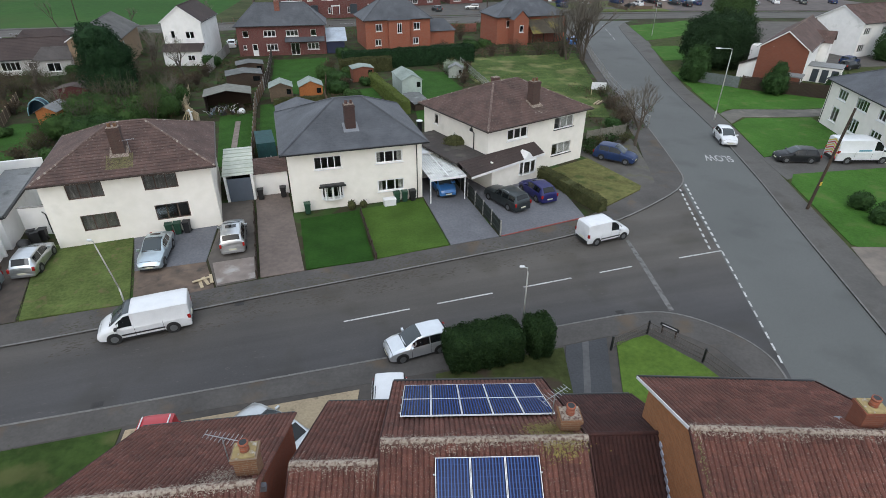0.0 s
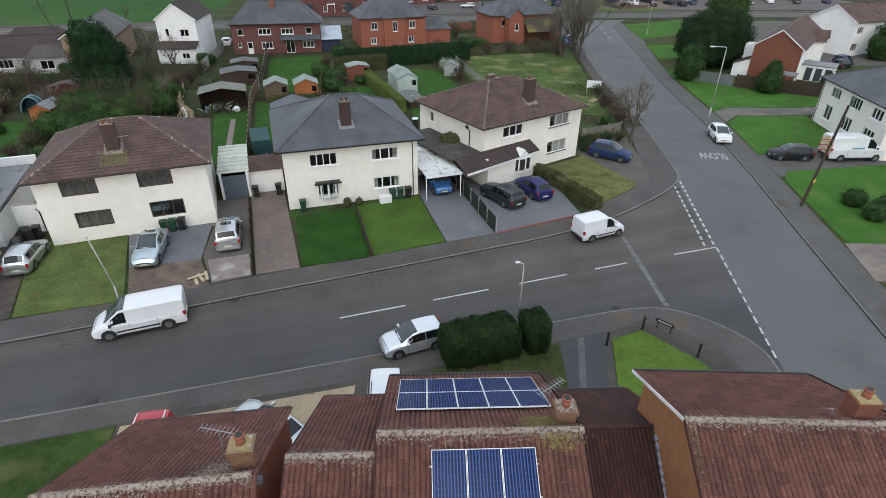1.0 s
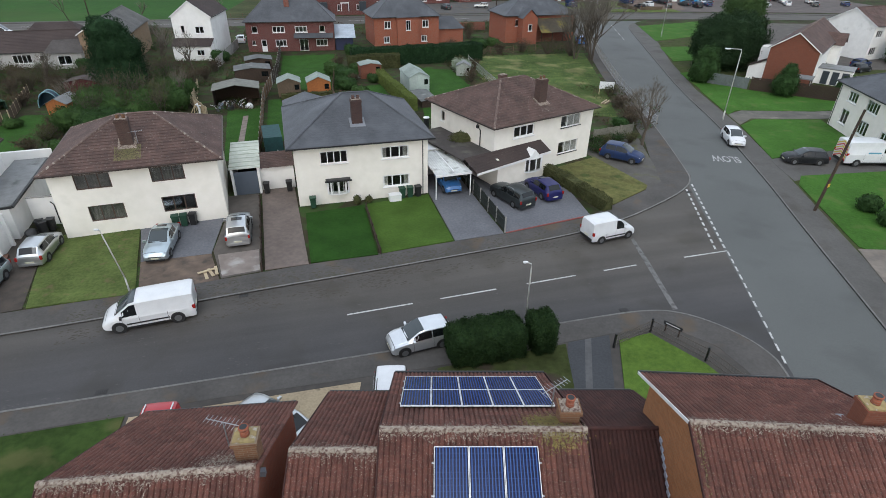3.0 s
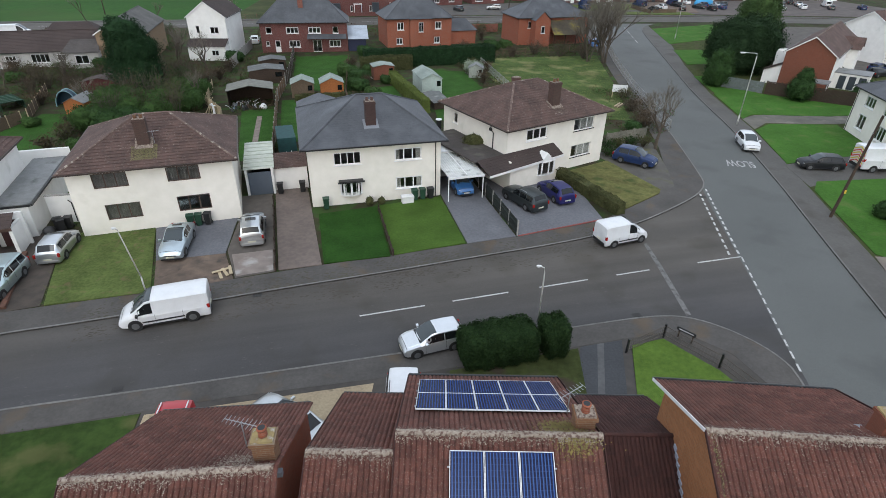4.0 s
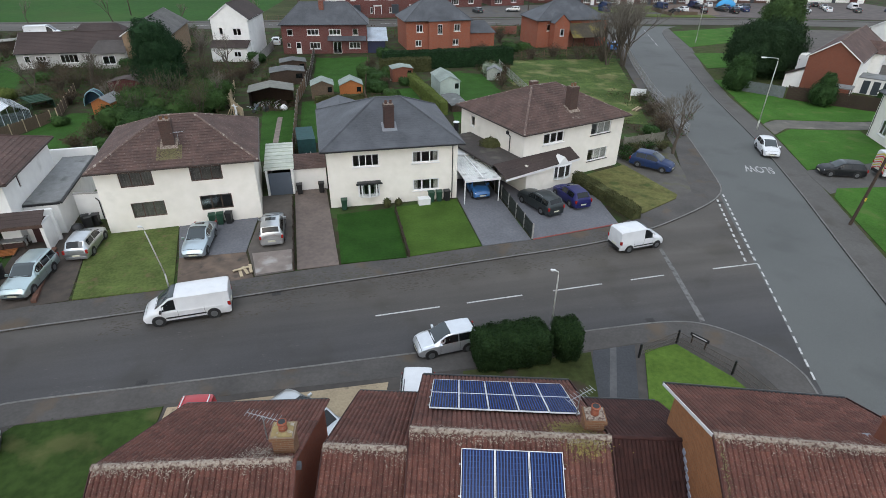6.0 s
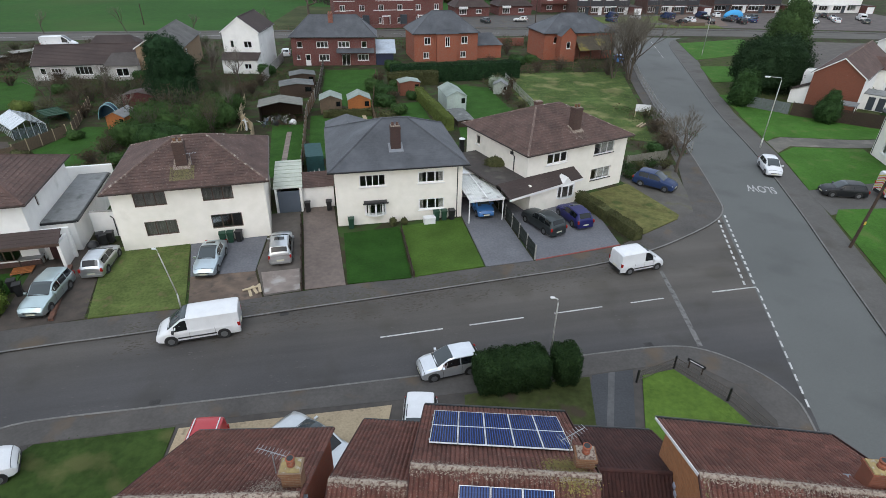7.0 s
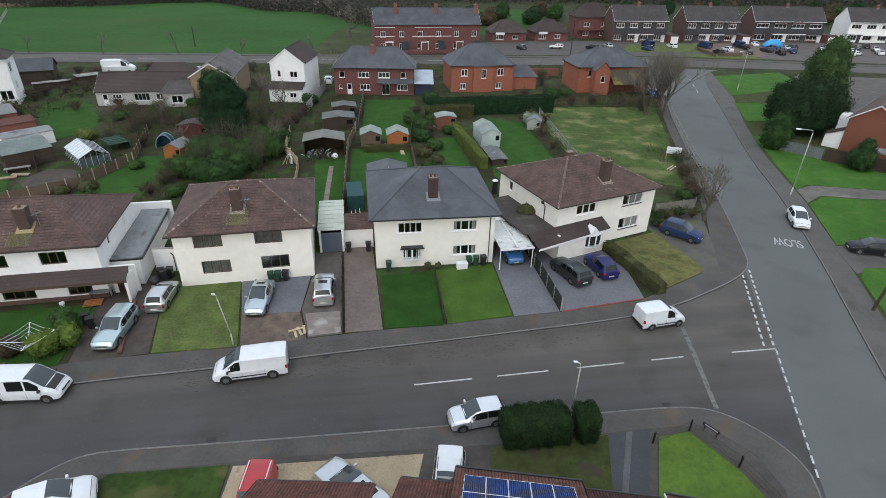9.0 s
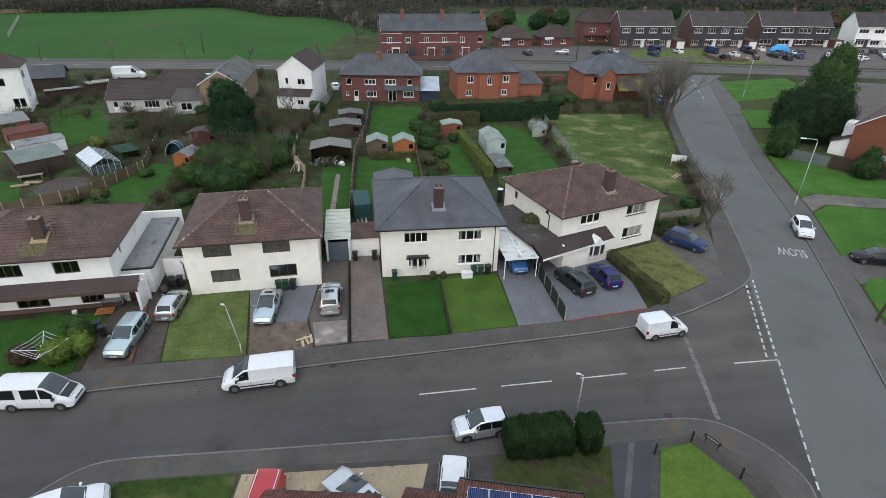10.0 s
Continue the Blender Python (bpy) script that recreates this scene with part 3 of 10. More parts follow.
def wall_bm(length, height, thick, openings):
    """A wall along x, outside at y = 0, with openings (x, z, w, h) cut through."""
    bm = bmesh.new()
    xs = sorted({round(v, 3) for v in [0.0, length, *[o[0] for o in openings], *[o[0] + o[2] for o in openings]]})
    zs = sorted({round(v, 3) for v in [0.0, height, *[o[1] for o in openings], *[o[1] + o[3] for o in openings]]})
    grid = {}

    def vert(x, y, z):
        k = (round(x, 4), round(y, 4), round(z, 4))
        if k not in grid:
            grid[k] = bm.verts.new(k)
        return grid[k]

    def solid(i, j):
        if not (0 <= i < len(xs) - 1 and 0 <= j < len(zs) - 1):
            return False
        cx, cz = (xs[i] + xs[i + 1]) / 2, (zs[j] + zs[j + 1]) / 2
        return not any(o[0] < cx < o[0] + o[2] and o[1] < cz < o[1] + o[3] for o in openings)

    for i in range(len(xs) - 1):
        for j in range(len(zs) - 1):
            if not solid(i, j):
                continue
            a, b, c, d = xs[i], xs[i + 1], zs[j], zs[j + 1]
            bm.faces.new((vert(a, 0, c), vert(b, 0, c), vert(b, 0, d), vert(a, 0, d)))
            bm.faces.new((vert(a, thick, d), vert(b, thick, d), vert(b, thick, c), vert(a, thick, c)))
            if not solid(i - 1, j):
                bm.faces.new((vert(a, 0, d), vert(a, thick, d), vert(a, thick, c), vert(a, 0, c)))
            if not solid(i + 1, j):
                bm.faces.new((vert(b, 0, c), vert(b, thick, c), vert(b, thick, d), vert(b, 0, d)))
            if not solid(i, j - 1):
                bm.faces.new((vert(a, 0, c), vert(a, thick, c), vert(b, thick, c), vert(b, 0, c)))
            if not solid(i, j + 1):
                bm.faces.new((vert(a, 0, d), vert(b, 0, d), vert(b, thick, d), vert(a, thick, d)))
    return bm


def face_matrix(face, w, d):
    (ox, oy), (dx, dy) = FACES[face]
    return Matrix.Translation((ox * w, oy * d, 0)) @ Matrix.Rotation(math.atan2(dy, dx), 4, "Z")


def window(parent, m, x, z, w, h, lights=3, frame_mat=None, sill=True, curtain=False, bar=0.07, net=False, blind=False, dark_sill=False):
    """A window in an opening of the wall whose outside face has the matrix m."""
    frame_mat = frame_mat or UPVC
    d0, d1 = 0.07, 0.13
    step = (w - bar) / lights
    bm = wall_bm(w, h, d1 - d0, [(bar + k * step, bar, step - bar, h - 2 * bar) for k in range(lights)])
    bmesh.ops.translate(bm, verts=bm.verts, vec=(x, d0, z))
    win = part("window", bm, frame_mat, parent)
    win.matrix_basis = m
    for k in range(lights):
        a, b = x + w * k / lights + bar / 2, x + w * (k + 1) / lights - bar / 2
        pane = part("pane", boxes((a, b, 0.095, 0.105, z + bar * 0.9, z + h - bar * 0.9)), WINDOW_GLASS, win)
        pane.visible_shadow = False
    if sill:
        part("sill", boxes((x - 0.08, x + w + 0.08, -0.08, 0.09, z - 0.07, z - 0.002)), GUTTER if dark_sill else (frame_mat if frame_mat is UPVC else CONC_POST), win)
    if blind:
        part("blind", boxes((x + w * 0.3, x + w - 0.05, 0.2, 0.22, z + 0.12, z + h - 0.06)), CURTAIN, win, "pale drawn blind")
    if curtain:
        for a, b in ((x + 0.03, x + w * 0.2), (x + w * 0.8, x + w - 0.03)):
            bm = bmesh.new()
            n = 8
            vs = [[bm.verts.new((a + (b - a) * i / n, 0.34 + 0.03 * (i % 2), zz)) for i in range(n + 1)] for zz in (z, z + h)]
            for i in range(n):
                bm.faces.new((vs[0][i], vs[0][i + 1], vs[1][i + 1], vs[1][i]))
            part("curtain", bm, CURTAIN, win)
    # added grey pleated sheet, standing in for sky reflected in the panes
    if net:
        bm = bmesh.new()
        n = 24
        vs = [[bm.verts.new((x + w * i / n, 0.3 + 0.025 * (i % 2), zz)) for i in range(n + 1)] for zz in (z, z + h)]
        for i in range(n):
            bm.faces.new((vs[0][i], vs[0][i + 1], vs[1][i + 1], vs[1][i]))
        part("net_curtain", bm, PANE_GREY, win)
    return win


def walls(parent, w, d, h, openings, material, thick=0.27, z0=0.0):
    """Four walls with their openings: rows of face, x, z, width, height and keywords for window()."""
    for face in "SENW":
        length = w if face in "SN" else d - 2 * thick
        m = face_matrix(face, w, d)
        if face in "EW":
            m = m @ Matrix.Translation((thick, 0, 0))
        mine = [o for o in openings if o[0] == face]
        wall = part("wall", wall_bm(length, h, thick, [o[1:5] for o in mine]), material, parent)
        wall.matrix_basis = Matrix.Translation((0, 0, z0)) @ m
        for o in mine:
            kw = dict(o[5]) if len(o) > 5 else {}
            if kw.pop("door", None):
                colour = kw.get("colour", UPVC)
                door = part("door", boxes((o[1], o[1] + o[3], 0.08, 0.14, o[2], o[2] + o[4])), colour, parent)
                door.matrix_basis = Matrix.Translation((0, 0, z0)) @ m
                part("door_panel", boxes((o[1] + 0.12, o[1] + o[3] - 0.12, 0.065, 0.085, o[2] + 1.0, o[2] + o[4] - 0.15)), kw.get("glass", CAR_GLASS), door)
                part("door_handle", boxes((o[1] + o[3] - 0.11, o[1] + o[3] - 0.07, 0.03, 0.08, o[2] + 0.95, o[2] + 1.1)), RIM, door)
            else:
                window(parent, Matrix.Translation((0, 0, z0)) @ m, *o[1:5], **kw)
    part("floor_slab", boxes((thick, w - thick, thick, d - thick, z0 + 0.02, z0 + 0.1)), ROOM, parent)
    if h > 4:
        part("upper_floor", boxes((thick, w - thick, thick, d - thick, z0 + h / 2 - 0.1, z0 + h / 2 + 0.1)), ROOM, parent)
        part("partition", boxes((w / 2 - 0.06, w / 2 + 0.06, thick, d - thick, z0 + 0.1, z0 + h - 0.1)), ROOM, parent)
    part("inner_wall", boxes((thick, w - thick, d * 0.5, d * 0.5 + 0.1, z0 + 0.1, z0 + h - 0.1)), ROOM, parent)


def courses(bm, a, b, c, d, gauge=0.3, lift=0.02):
    """A roof slope a-b (eave) to d-c (top) as overlapping courses."""
    a, b, c, d = map(Vector, (a, b, c, d))
    up = ((c + d) / 2 - (a + b) / 2)
    nrm = (b - a).cross(up).normalized()
    n = max(2, round(up.length / gauge))
    low = [bm.verts.new(a - nrm * 0.01), bm.verts.new(b - nrm * 0.01)]
    for i in range(n):
        s, t = i / n, (i + 1) / n
        p = [bm.verts.new(q + nrm * lift) for q in (a.lerp(d, s), b.lerp(c, s))]
        u0, u1 = a.lerp(d, t), b.lerp(c, t)
        bm.faces.new((low[0], low[1], p[1], p[0]))
        if (u1 - u0).length > 0.01:
            low = [bm.verts.new(u0 + nrm * 0.004), bm.verts.new(u1 + nrm * 0.004)]
            bm.faces.new((p[0], p[1], low[1], low[0]))
        else:
            bm.faces.new((p[0], p[1], bm.verts.new(u0 + nrm * 0.004)))


def ridge_line(parent, a, b, material, r=0.11, step=0.45):
    """Half-round tiles along a ridge or hip."""
    a, b = Vector(a), Vector(b)
    n = max(1, round((b - a).length / step))
    bm = bmesh.new()
    for i in range(n):
        p, q = a.lerp(b, i / n), a.lerp(b, (i + 1) / n)
        dr = (q - p).normalized()
        side = dr.cross(Vector((0, 0, 1))).normalized()
        up = side.cross(dr)
        rings = []
        for pt, rr in ((p, r * 1.04), (q, r * 0.94)):
            rings.append([bm.verts.new(pt + rr * (math.cos(k * math.pi / 6) * side + (math.sin(k * math.pi / 6) * 0.8 + 0.02) * up)) for k in range(7)])
        for k in range(6):
            bm.faces.new((rings[0][k], rings[1][k], rings[1][k + 1], rings[0][k + 1]))
        bm.faces.new(rings[0])
    return part("ridge_tiles", bm, material, parent)


def hip_roof(parent, w, d, he, hr, ridge0, ridge1, material, over=0.4, gauge=0.3, ridge_mat=None):
    """Hip roof over a w x d body; the ridge runs along x from ridge0 to ridge1 at the middle of d."""
    o = over
    e = [(-o, -o, he), (w + o, -o, he), (w + o, d + o, he), (-o, d + o, he)]
    r0, r1 = (ridge0, d / 2, hr), (ridge1, d / 2, hr)
    bm = bmesh.new()
    for a, b, c, q in ((e[0], e[1], r1, r0), (e[1], e[2], r1, r1), (e[2], e[3], r0, r1), (e[3], e[0], r0, r0)):
        courses(bm, a, b, c, q, gauge, 0.009 if material is SLATE else 0.032)
    part("roof", bm, material, parent)
    part("soffit", boxes((-o, w + o, -o, d + o, he - 0.05, he - 0.02)), UPVC, parent)
    g = 0.05
    for rows in ((-o - 2 * g, w + o + 2 * g, -o - 2 * g, -o - 0.003, he - 0.11, he - 0.0), (-o - 2 * g, w + o + 2 * g, d + o + 0.003, d + o + 2 * g, he - 0.11, he), (-o - 2 * g, -o - 0.003, -o, d + o, he - 0.11, he), (w + o + 0.003, w + o + 2 * g, -o, d + o, he - 0.11, he)):
        part("gutter", boxes(rows), GUTTER if material is SLATE else BROWN_GUTTER, parent)
    rm = ridge_mat or material
    for a, b in ((r0, r1), (e[0], r0), (e[1], r1), (e[2], r1), (e[3], r0)):
        if (Vector(a) - Vector(b)).length > 0.3:
            ridge_line(parent, a, b, rm, 0.1)


def gable_roof(parent, w, d, he, hr, material, over=0.25, verge=0.12, gauge=0.3, ridge_mat=None, gable_mat=None, thick=0.27, hr_y=None):
    """Gable roof; the ridge runs along x at the middle of d (or at hr_y)."""
    ry = d / 2 if hr_y is None else hr_y
    k0 = (hr - he) / ry
    k1 = (hr - he) / (d - ry)
    lo0, lo1 = he - over * k0, he - over * k1
    bm = bmesh.new()
    courses(bm, (-verge, -over, lo0), (w + verge, -over, lo0), (w + verge, ry, hr), (-verge, ry, hr), gauge)
    courses(bm, (w + verge, d + over, lo1), (-verge, d + over, lo1), (-verge, ry, hr), (w + verge, ry, hr), gauge)
    part("roof", bm, material, parent)
    ridge_line(parent, (-verge, ry, hr), (w + verge, ry, hr), ridge_mat or material, 0.12)
    for y, lo in ((-over - 0.1, lo0), (d + over + 0.01, lo1)):
        part("gutter", boxes((-verge, w + verge, y, y + 0.09, lo - 0.1, lo - 0.01)), GUTTER, parent)
    for x0, x1 in ((0, thick), (w - thick, w)):
        bm = bmesh.new()
        vs = [[bm.verts.new((x, y, z)) for y, z in ((0, he), (d, he), (ry, hr - 0.03))] for x in (x0, x1)]
        bm.faces.new(vs[0][::-1])
        bm.faces.new(vs[1])
        for i in range(3):
            bm.faces.new((vs[0][i], vs[0][(i + 1) % 3], vs[1][(i + 1) % 3], vs[1][i]))
        bmesh.ops.recalc_face_normals(bm, faces=bm.faces)
        part("gable", bm, gable_mat or RENDER_WHITE, parent)
    for x in (-verge - 0.02, w + verge - 0.01):
        bm = bmesh.new()
        for (ya, za), (yb, zb) in (((-over, lo0), (ry, hr)), ((d + over, lo1), (ry, hr))):
            v = [bm.verts.new(p) for p in ((x, ya, za - 0.16), (x, yb, zb - 0.16), (x, yb, zb + 0.005), (x, ya, za + 0.005), (x + 0.03, ya, za - 0.16), (x + 0.03, yb, zb - 0.16), (x + 0.03, yb, zb + 0.005), (x + 0.03, ya, za + 0.005))]
            for f in ((0, 1, 2, 3), (4, 7, 6, 5), (0, 4, 5, 1), (3, 2, 6, 7), (0, 3, 7, 4), (1, 5, 6, 2)):
                bm.faces.new([v[i] for i in f])
        bmesh.ops.recalc_face_normals(bm, faces=bm.faces)
        part("bargeboard", bm, UPVC, parent)


def chimney(parent, x, y, z0, z1, w=0.9, d=0.6, material=None, pots=2, pot_mat=None, cap=None):
    stack = part("chimney", boxes((x - w / 2, x + w / 2, y - d / 2, y + d / 2, z0, z1 - 0.12), (x - w / 2 - 0.05, x + w / 2 + 0.05, y - d / 2 - 0.05, y + d / 2 + 0.05, z1 - 0.12, z1)), material or BRICK_RED, parent)
    part("flaunching", boxes((x - w / 2 + 0.0, x + w / 2 - 0.0, y - d / 2, y + d / 2, z1, z1 + 0.05)), cap or MORTAR, stack)
    for k in range(pots):
        px = x + (k - (pots - 1) / 2) * 0.42
        bm = bmesh.new()
        tube(bm, [(px, y, z1), (px, y, z1 + 0.3)], 0.13, 0.11, 12)
        tube(bm, [(px, y, z1 + 0.27), (px, y, z1 + 0.34)], 0.135, 0.135, 12)
        pot = part("chimney_pot", bm, pot_mat or BRICK_ORANGE, stack, smooth=True)
        # black disc on the closed pot, painting its dark hollow
        part("pot_mouth", tube(bmesh.new(), [(px, y, z1 + 0.34), (px, y, z1 + 0.345)], 0.1, 0.1, 12), BLACK_PLASTIC, pot)
    part("flashing", boxes((x - w / 2 - 0.13, x + w / 2 + 0.13, y - d / 2 - 0.16, y - d / 2 - 0.005, z0 + 0.02, z0 + 0.22)), LEAD, stack)
    return stack


def slope_chimney(parent, x, y, z, top, w, d, k, material, pots, collar, pot_mat=None):
    """A stack standing on a front slope of steepness k: y and z where its front face meets the tiles."""
    stack = part("chimney", boxes((x - w / 2, x + w / 2, y, y + d, z - 0.15, top - 0.2), (x - w / 2 - 0.04, x + w / 2 + 0.04, y - 0.04, y + d + 0.04, top - 0.2, top - 0.08), (x - w / 2, x + w / 2, y, y + d, top - 0.079, top)), material, parent)
    part("flaunching", boxes((x - w / 2 + 0.04, x + w / 2 - 0.04, y + 0.04, y + d - 0.04, top + 0.001, top + 0.05)), MORTAR, stack)
    bm = bmesh.new()
    for x0, x1, y0, y1 in ((x - w / 2 - 0.2, x + w / 2 + 0.2, y - 0.34, y - 0.005), (x - w / 2 - 0.2, x - w / 2 - 0.006, y - 0.004, y + d), (x + w / 2 + 0.006, x + w / 2 + 0.2, y - 0.004, y + d)):
        for v in box(bm, x0, x1, y0, y1, 0.02, 0.07):
            v.co.z += z + (v.co.y - y) * k
    part("flashing", bm, collar, stack)
    for q in range(pots):
        px = x + (q - (pots - 1) / 2) * 0.4
        bm = tube(bmesh.new(), [(px, y + d / 2, top + 0.04), (px, y + d / 2, top + 0.3)], 0.13, 0.1, 12)
        tube(bm, [(px, y + d / 2, top + 0.27), (px, y + d / 2, top + 0.33)], 0.125, 0.125, 12)
        pot = part("chimney_pot", bm, pot_mat or BRICK_BROWN, stack, smooth=True)
        # the pot is solid: a black disc paints the shade inside it
        part("pot_mouth", tube(bmesh.new(), [(px, y + d / 2, top + 0.331), (px, y + d / 2, top + 0.335)], 0.09, 0.09, 12), BLACK_PLASTIC, pot)
    return stack


def downpipe(parent, x, y, z0, z1, material=None):
    part("downpipe", tube(bmesh.new(), [(x, y, z0), (x, y, z1)], 0.04), material or GUTTER, parent)


def aerial(parent, x, y, z, length=0.9, heading=20, mast=0.9):
    bm = bmesh.new()
    c, s = math.cos(radians(heading)), math.sin(radians(heading))
    zt = z + mast - 0.05
    tube(bm, [(x, y, z), (x, y, zt), (x + c * 0.03, y + s * 0.03, zt)], 0.018, n=6)
    mast_ob = part("tv_aerial", bm, GALV, parent)
    part("boom", tube(bmesh.new(), [(x - c * length / 2, y - s * length / 2, zt), (x + c * length / 2, y + s * length / 2, zt)], 0.014, n=6), GALV, mast_ob)
    for k in range(9):
        t = (k / 8 - 0.5) * length
        hw = 0.2 - 0.008 * k
        part("element", tube(bmesh.new(), [(x + c * t - s * hw, y + s * t + c * hw, zt + 0.012), (x + c * t + s * hw, y + s * t - c * hw, zt + 0.012)], 0.009, n=4), GALV, mast_ob)


# mid grey that paints the sky's reflection behind the glass
PANE_GREY = mat("grey_pane_reflection", (0.2, 0.19, 0.18), (0.14, 0.135, 0.13), 3.0, 0.9)
DARKWIN = dict(frame_mat=BROWN_FRAME, lights=3, sill=False)
GREYWIN = dict(frame_mat=BROWN_FRAME, lights=3, sill=False, net=True)
# the cream pair with the slate roof
h2 = thing("semi_detached_house", 0, -0.1, 0.05, 0.6, "cream rendered two-storey pair of houses with grey slate hip roof", "house")
W2 = 11.0
walls(h2, W2, 11.2, 5.2, [("S", 2.05, 3.55, 2.2, 1.05, dict(lights=4)), ("S", 7.05, 3.55, 2.3, 1.05, dict(lights=3, bar=0.1, curtain=True)), ("S", 2.45, 1.0, 1.7, 1.15, dict(lights=4)), ("S", 7.1, 1.0, 2.3, 1.05, dict(lights=3, bar=0.1, curtain=True)),
                        ("E", 5.0, 3.5, 1.0, 1.0, dict(lights=2))], RENDER_CREAM)
hip_roof(h2, W2, 11.2, 5.2, 7.75, 4.7, 7.0, SLATE, 0.45, 0.28)
slope_chimney(h2, 5.45, 1.7, 6.1, 8.1, 0.85, 0.75, 0.42, BRICK_SOOT, 2, LEAD, BRICK_DARK)
downpipe(h2, W2 - 0.45, -0.06, 0.0, 5.1)
bm = boxes((2.3, 4.3, -0.5, 0, 2.18, 2.26), (2.2, 4.4, -0.6, -0.4, 2.14, 2.22))
part("bay_canopy", bm, BLACK_PLASTIC, h2, "dark lead canopy over the bow window")
bow = [(2.45, 0.0), (2.7, -0.22), (3.3, -0.36), (3.9, -0.22), (4.15, 0.0)]
bm = bmesh.new()
prism(bm, [(2.4, 0.0), (2.66, -0.27), (3.3, -0.42), (3.94, -0.27), (4.2, 0.0)], 0.87, 0.97)
bow_win = part("bow_window", bm, UPVC, h2, "white bow window")
bm = bmesh.new()
prism(bm, [(2.4, 0.0), (2.66, -0.27), (3.3, -0.42), (3.94, -0.27), (4.2, 0.0)], 2.06, 2.16)
part("head", bm, UPVC, bow_win)
for px, py in bow:
    part("mullion", boxes((px - 0.07, px + 0.07, py - 0.06, py + 0.03, 0.972, 2.058)), UPVC, bow_win)
for (xa, ya), (xb, yb) in zip(bow, bow[1:]):
    bm = bmesh.new()
    v = [bm.verts.new(p) for p in ((xa, ya, 0.97), (xb, yb, 0.97), (xb, yb, 2.06), (xa, ya, 2.06))]
    bm.faces.new(v)
    part("pane", bm, WINDOW_GLASS, bow_win).visible_shadow = False
# its rear wing
wing = part("rear_wing", boxes((0.0, 3.6, 11.2, 13.4, 0, 5.15)), RENDER_CREAM, h2)
bm = bmesh.new()
courses(bm, (-0.4, 13.8, 5.2), (-0.4, 9.0, 5.2), (1.8, 9.0, 6.35), (1.8, 12.3, 6.35), 0.28)
courses(bm, (4.0, 9.0, 5.2), (4.0, 13.8, 5.2), (1.8, 12.3, 6.35), (1.8, 9.0, 6.35), 0.28)
courses(bm, (4.0, 13.8, 5.2), (-0.4, 13.8, 5.2), (1.8, 12.3, 6.35), (1.8, 12.3, 6.35), 0.28)
part("wing_roof", bm, SLATE, h2)

# the cream pair with the brown tile roof
h1 = thing("semi_detached_house", -16.75, -1.65, 0.05, 4.2, "cream rendered two-storey pair of houses with brown tiled hip roof", "house")
W1 = 11.2
walls(h1, W1, 10.4, 5.15, [("S", 1.6, 3.7, 2.3, 1.15, GREYWIN), ("S", 6.5, 3.7, 2.3, 1.15, GREYWIN), ("S", 1.9, 1.15, 2.35, 1.25, GREYWIN), ("S", 6.8, 1.2, 2.35, 1.25, DARKWIN), ("E", 6.5, 3.5, 0.8, 1.1, dict(lights=1))], RENDER_CREAM)
hip_roof(h1, W1, 10.4, 5.15, 7.5, 4.5, 6.9, TILE_BROWN, 0.4, 0.33, HIP_TILE)
slope_chimney(h1, 5.23, 1.78, 6.05, 8.0, 0.85, 0.75, 0.42, BRICK_ROOFTONE, 2, MORTAR)
aerial(h1, 5.95, 1.9, 6.1, 0.9, 10, 1.0)

# the house at the corner
h3 = thing("semi_detached_house", 17.3, 0.95, 0.05, 18.5, "cream rendered two-storey house with brown tiled hip roof", "house")
W3 = 12.4
walls(h3, W3, 10.4, 5.25, [("S", 2.2, 3.75, 2.5, 1.1, dict(lights=3, bar=0.13)), ("S", 8.1, 3.75, 2.6, 1.15, dict(lights=3, blind=True, dark_sill=True)), ("S", 8.1, 1.1, 2.6, 1.2, dict(lights=3, blind=True, dark_sill=True)), ("W", 1.5, 3.6, 0.7, 1.0, dict(lights=1)), ("W", 2.0, 1.1, 1.0, 1.0, dict(lights=2))], RENDER_CREAM)
hip_roof(h3, W3, 10.4, 5.25, 7.75, 4.6, 7.6, TILE_BROWN, 0.4, 0.33, HIP_TILE)
chimney(h3, 5.4, 5.9, 7.2, 7.95, 0.7, 0.5, BRICK_DARK, 0)
slope_chimney(h3, 6.75, 1.4, 6.05, 8.2, 0.9, 0.75, 0.446, BRICK_ROOFTONE, 2, MORTAR)
# its porch canopy and carport
bm = bmesh.new()
courses(bm, (-3.3, -2.0, 2.3), (5.6, -1.5, 2.45), (5.6, 0.0, 3.1), (-3.3, 0.0, 3.0), 0.3)
part("canopy_roof", bm, TILE_UMBER, h3, "dark brown tiled lean-to canopy")
bm = bmesh.new()
for v in box(bm, -3.3, 5.6, -0.06, 0.0, -0.2, -0.03):
    f = (v.co.x + 3.3) / 8.9
    v.co += Vector((0, -2.0 + 0.5 * f, 2.3 + 0.15 * f))
part("canopy_fascia", bm, UPVC, h3, "white fascia board")
part("carport_roof", boxes((-3.4, -0.02, 0.0, 8.6, 2.75, 2.9)), FELT_BROWN, h3, "flat dark brown felt roof")
fw = part("front_wall", wall_bm(6.1, 2.32, 0.2, [(3.2, 0.95, 2.0, 1.2)]), RENDER_CREAM, h3)
fw.matrix_basis = Matrix.Translation((-0.55, -1.42, 0))
part("garage_wall", boxes((-0.5, -0.3, -1.21, 8.2, 0, 2.7)), RENDER_CREAM, h3)
# added dark sheet closing the garage, for its shaded depth
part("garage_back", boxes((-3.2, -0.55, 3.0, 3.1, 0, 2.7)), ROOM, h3)
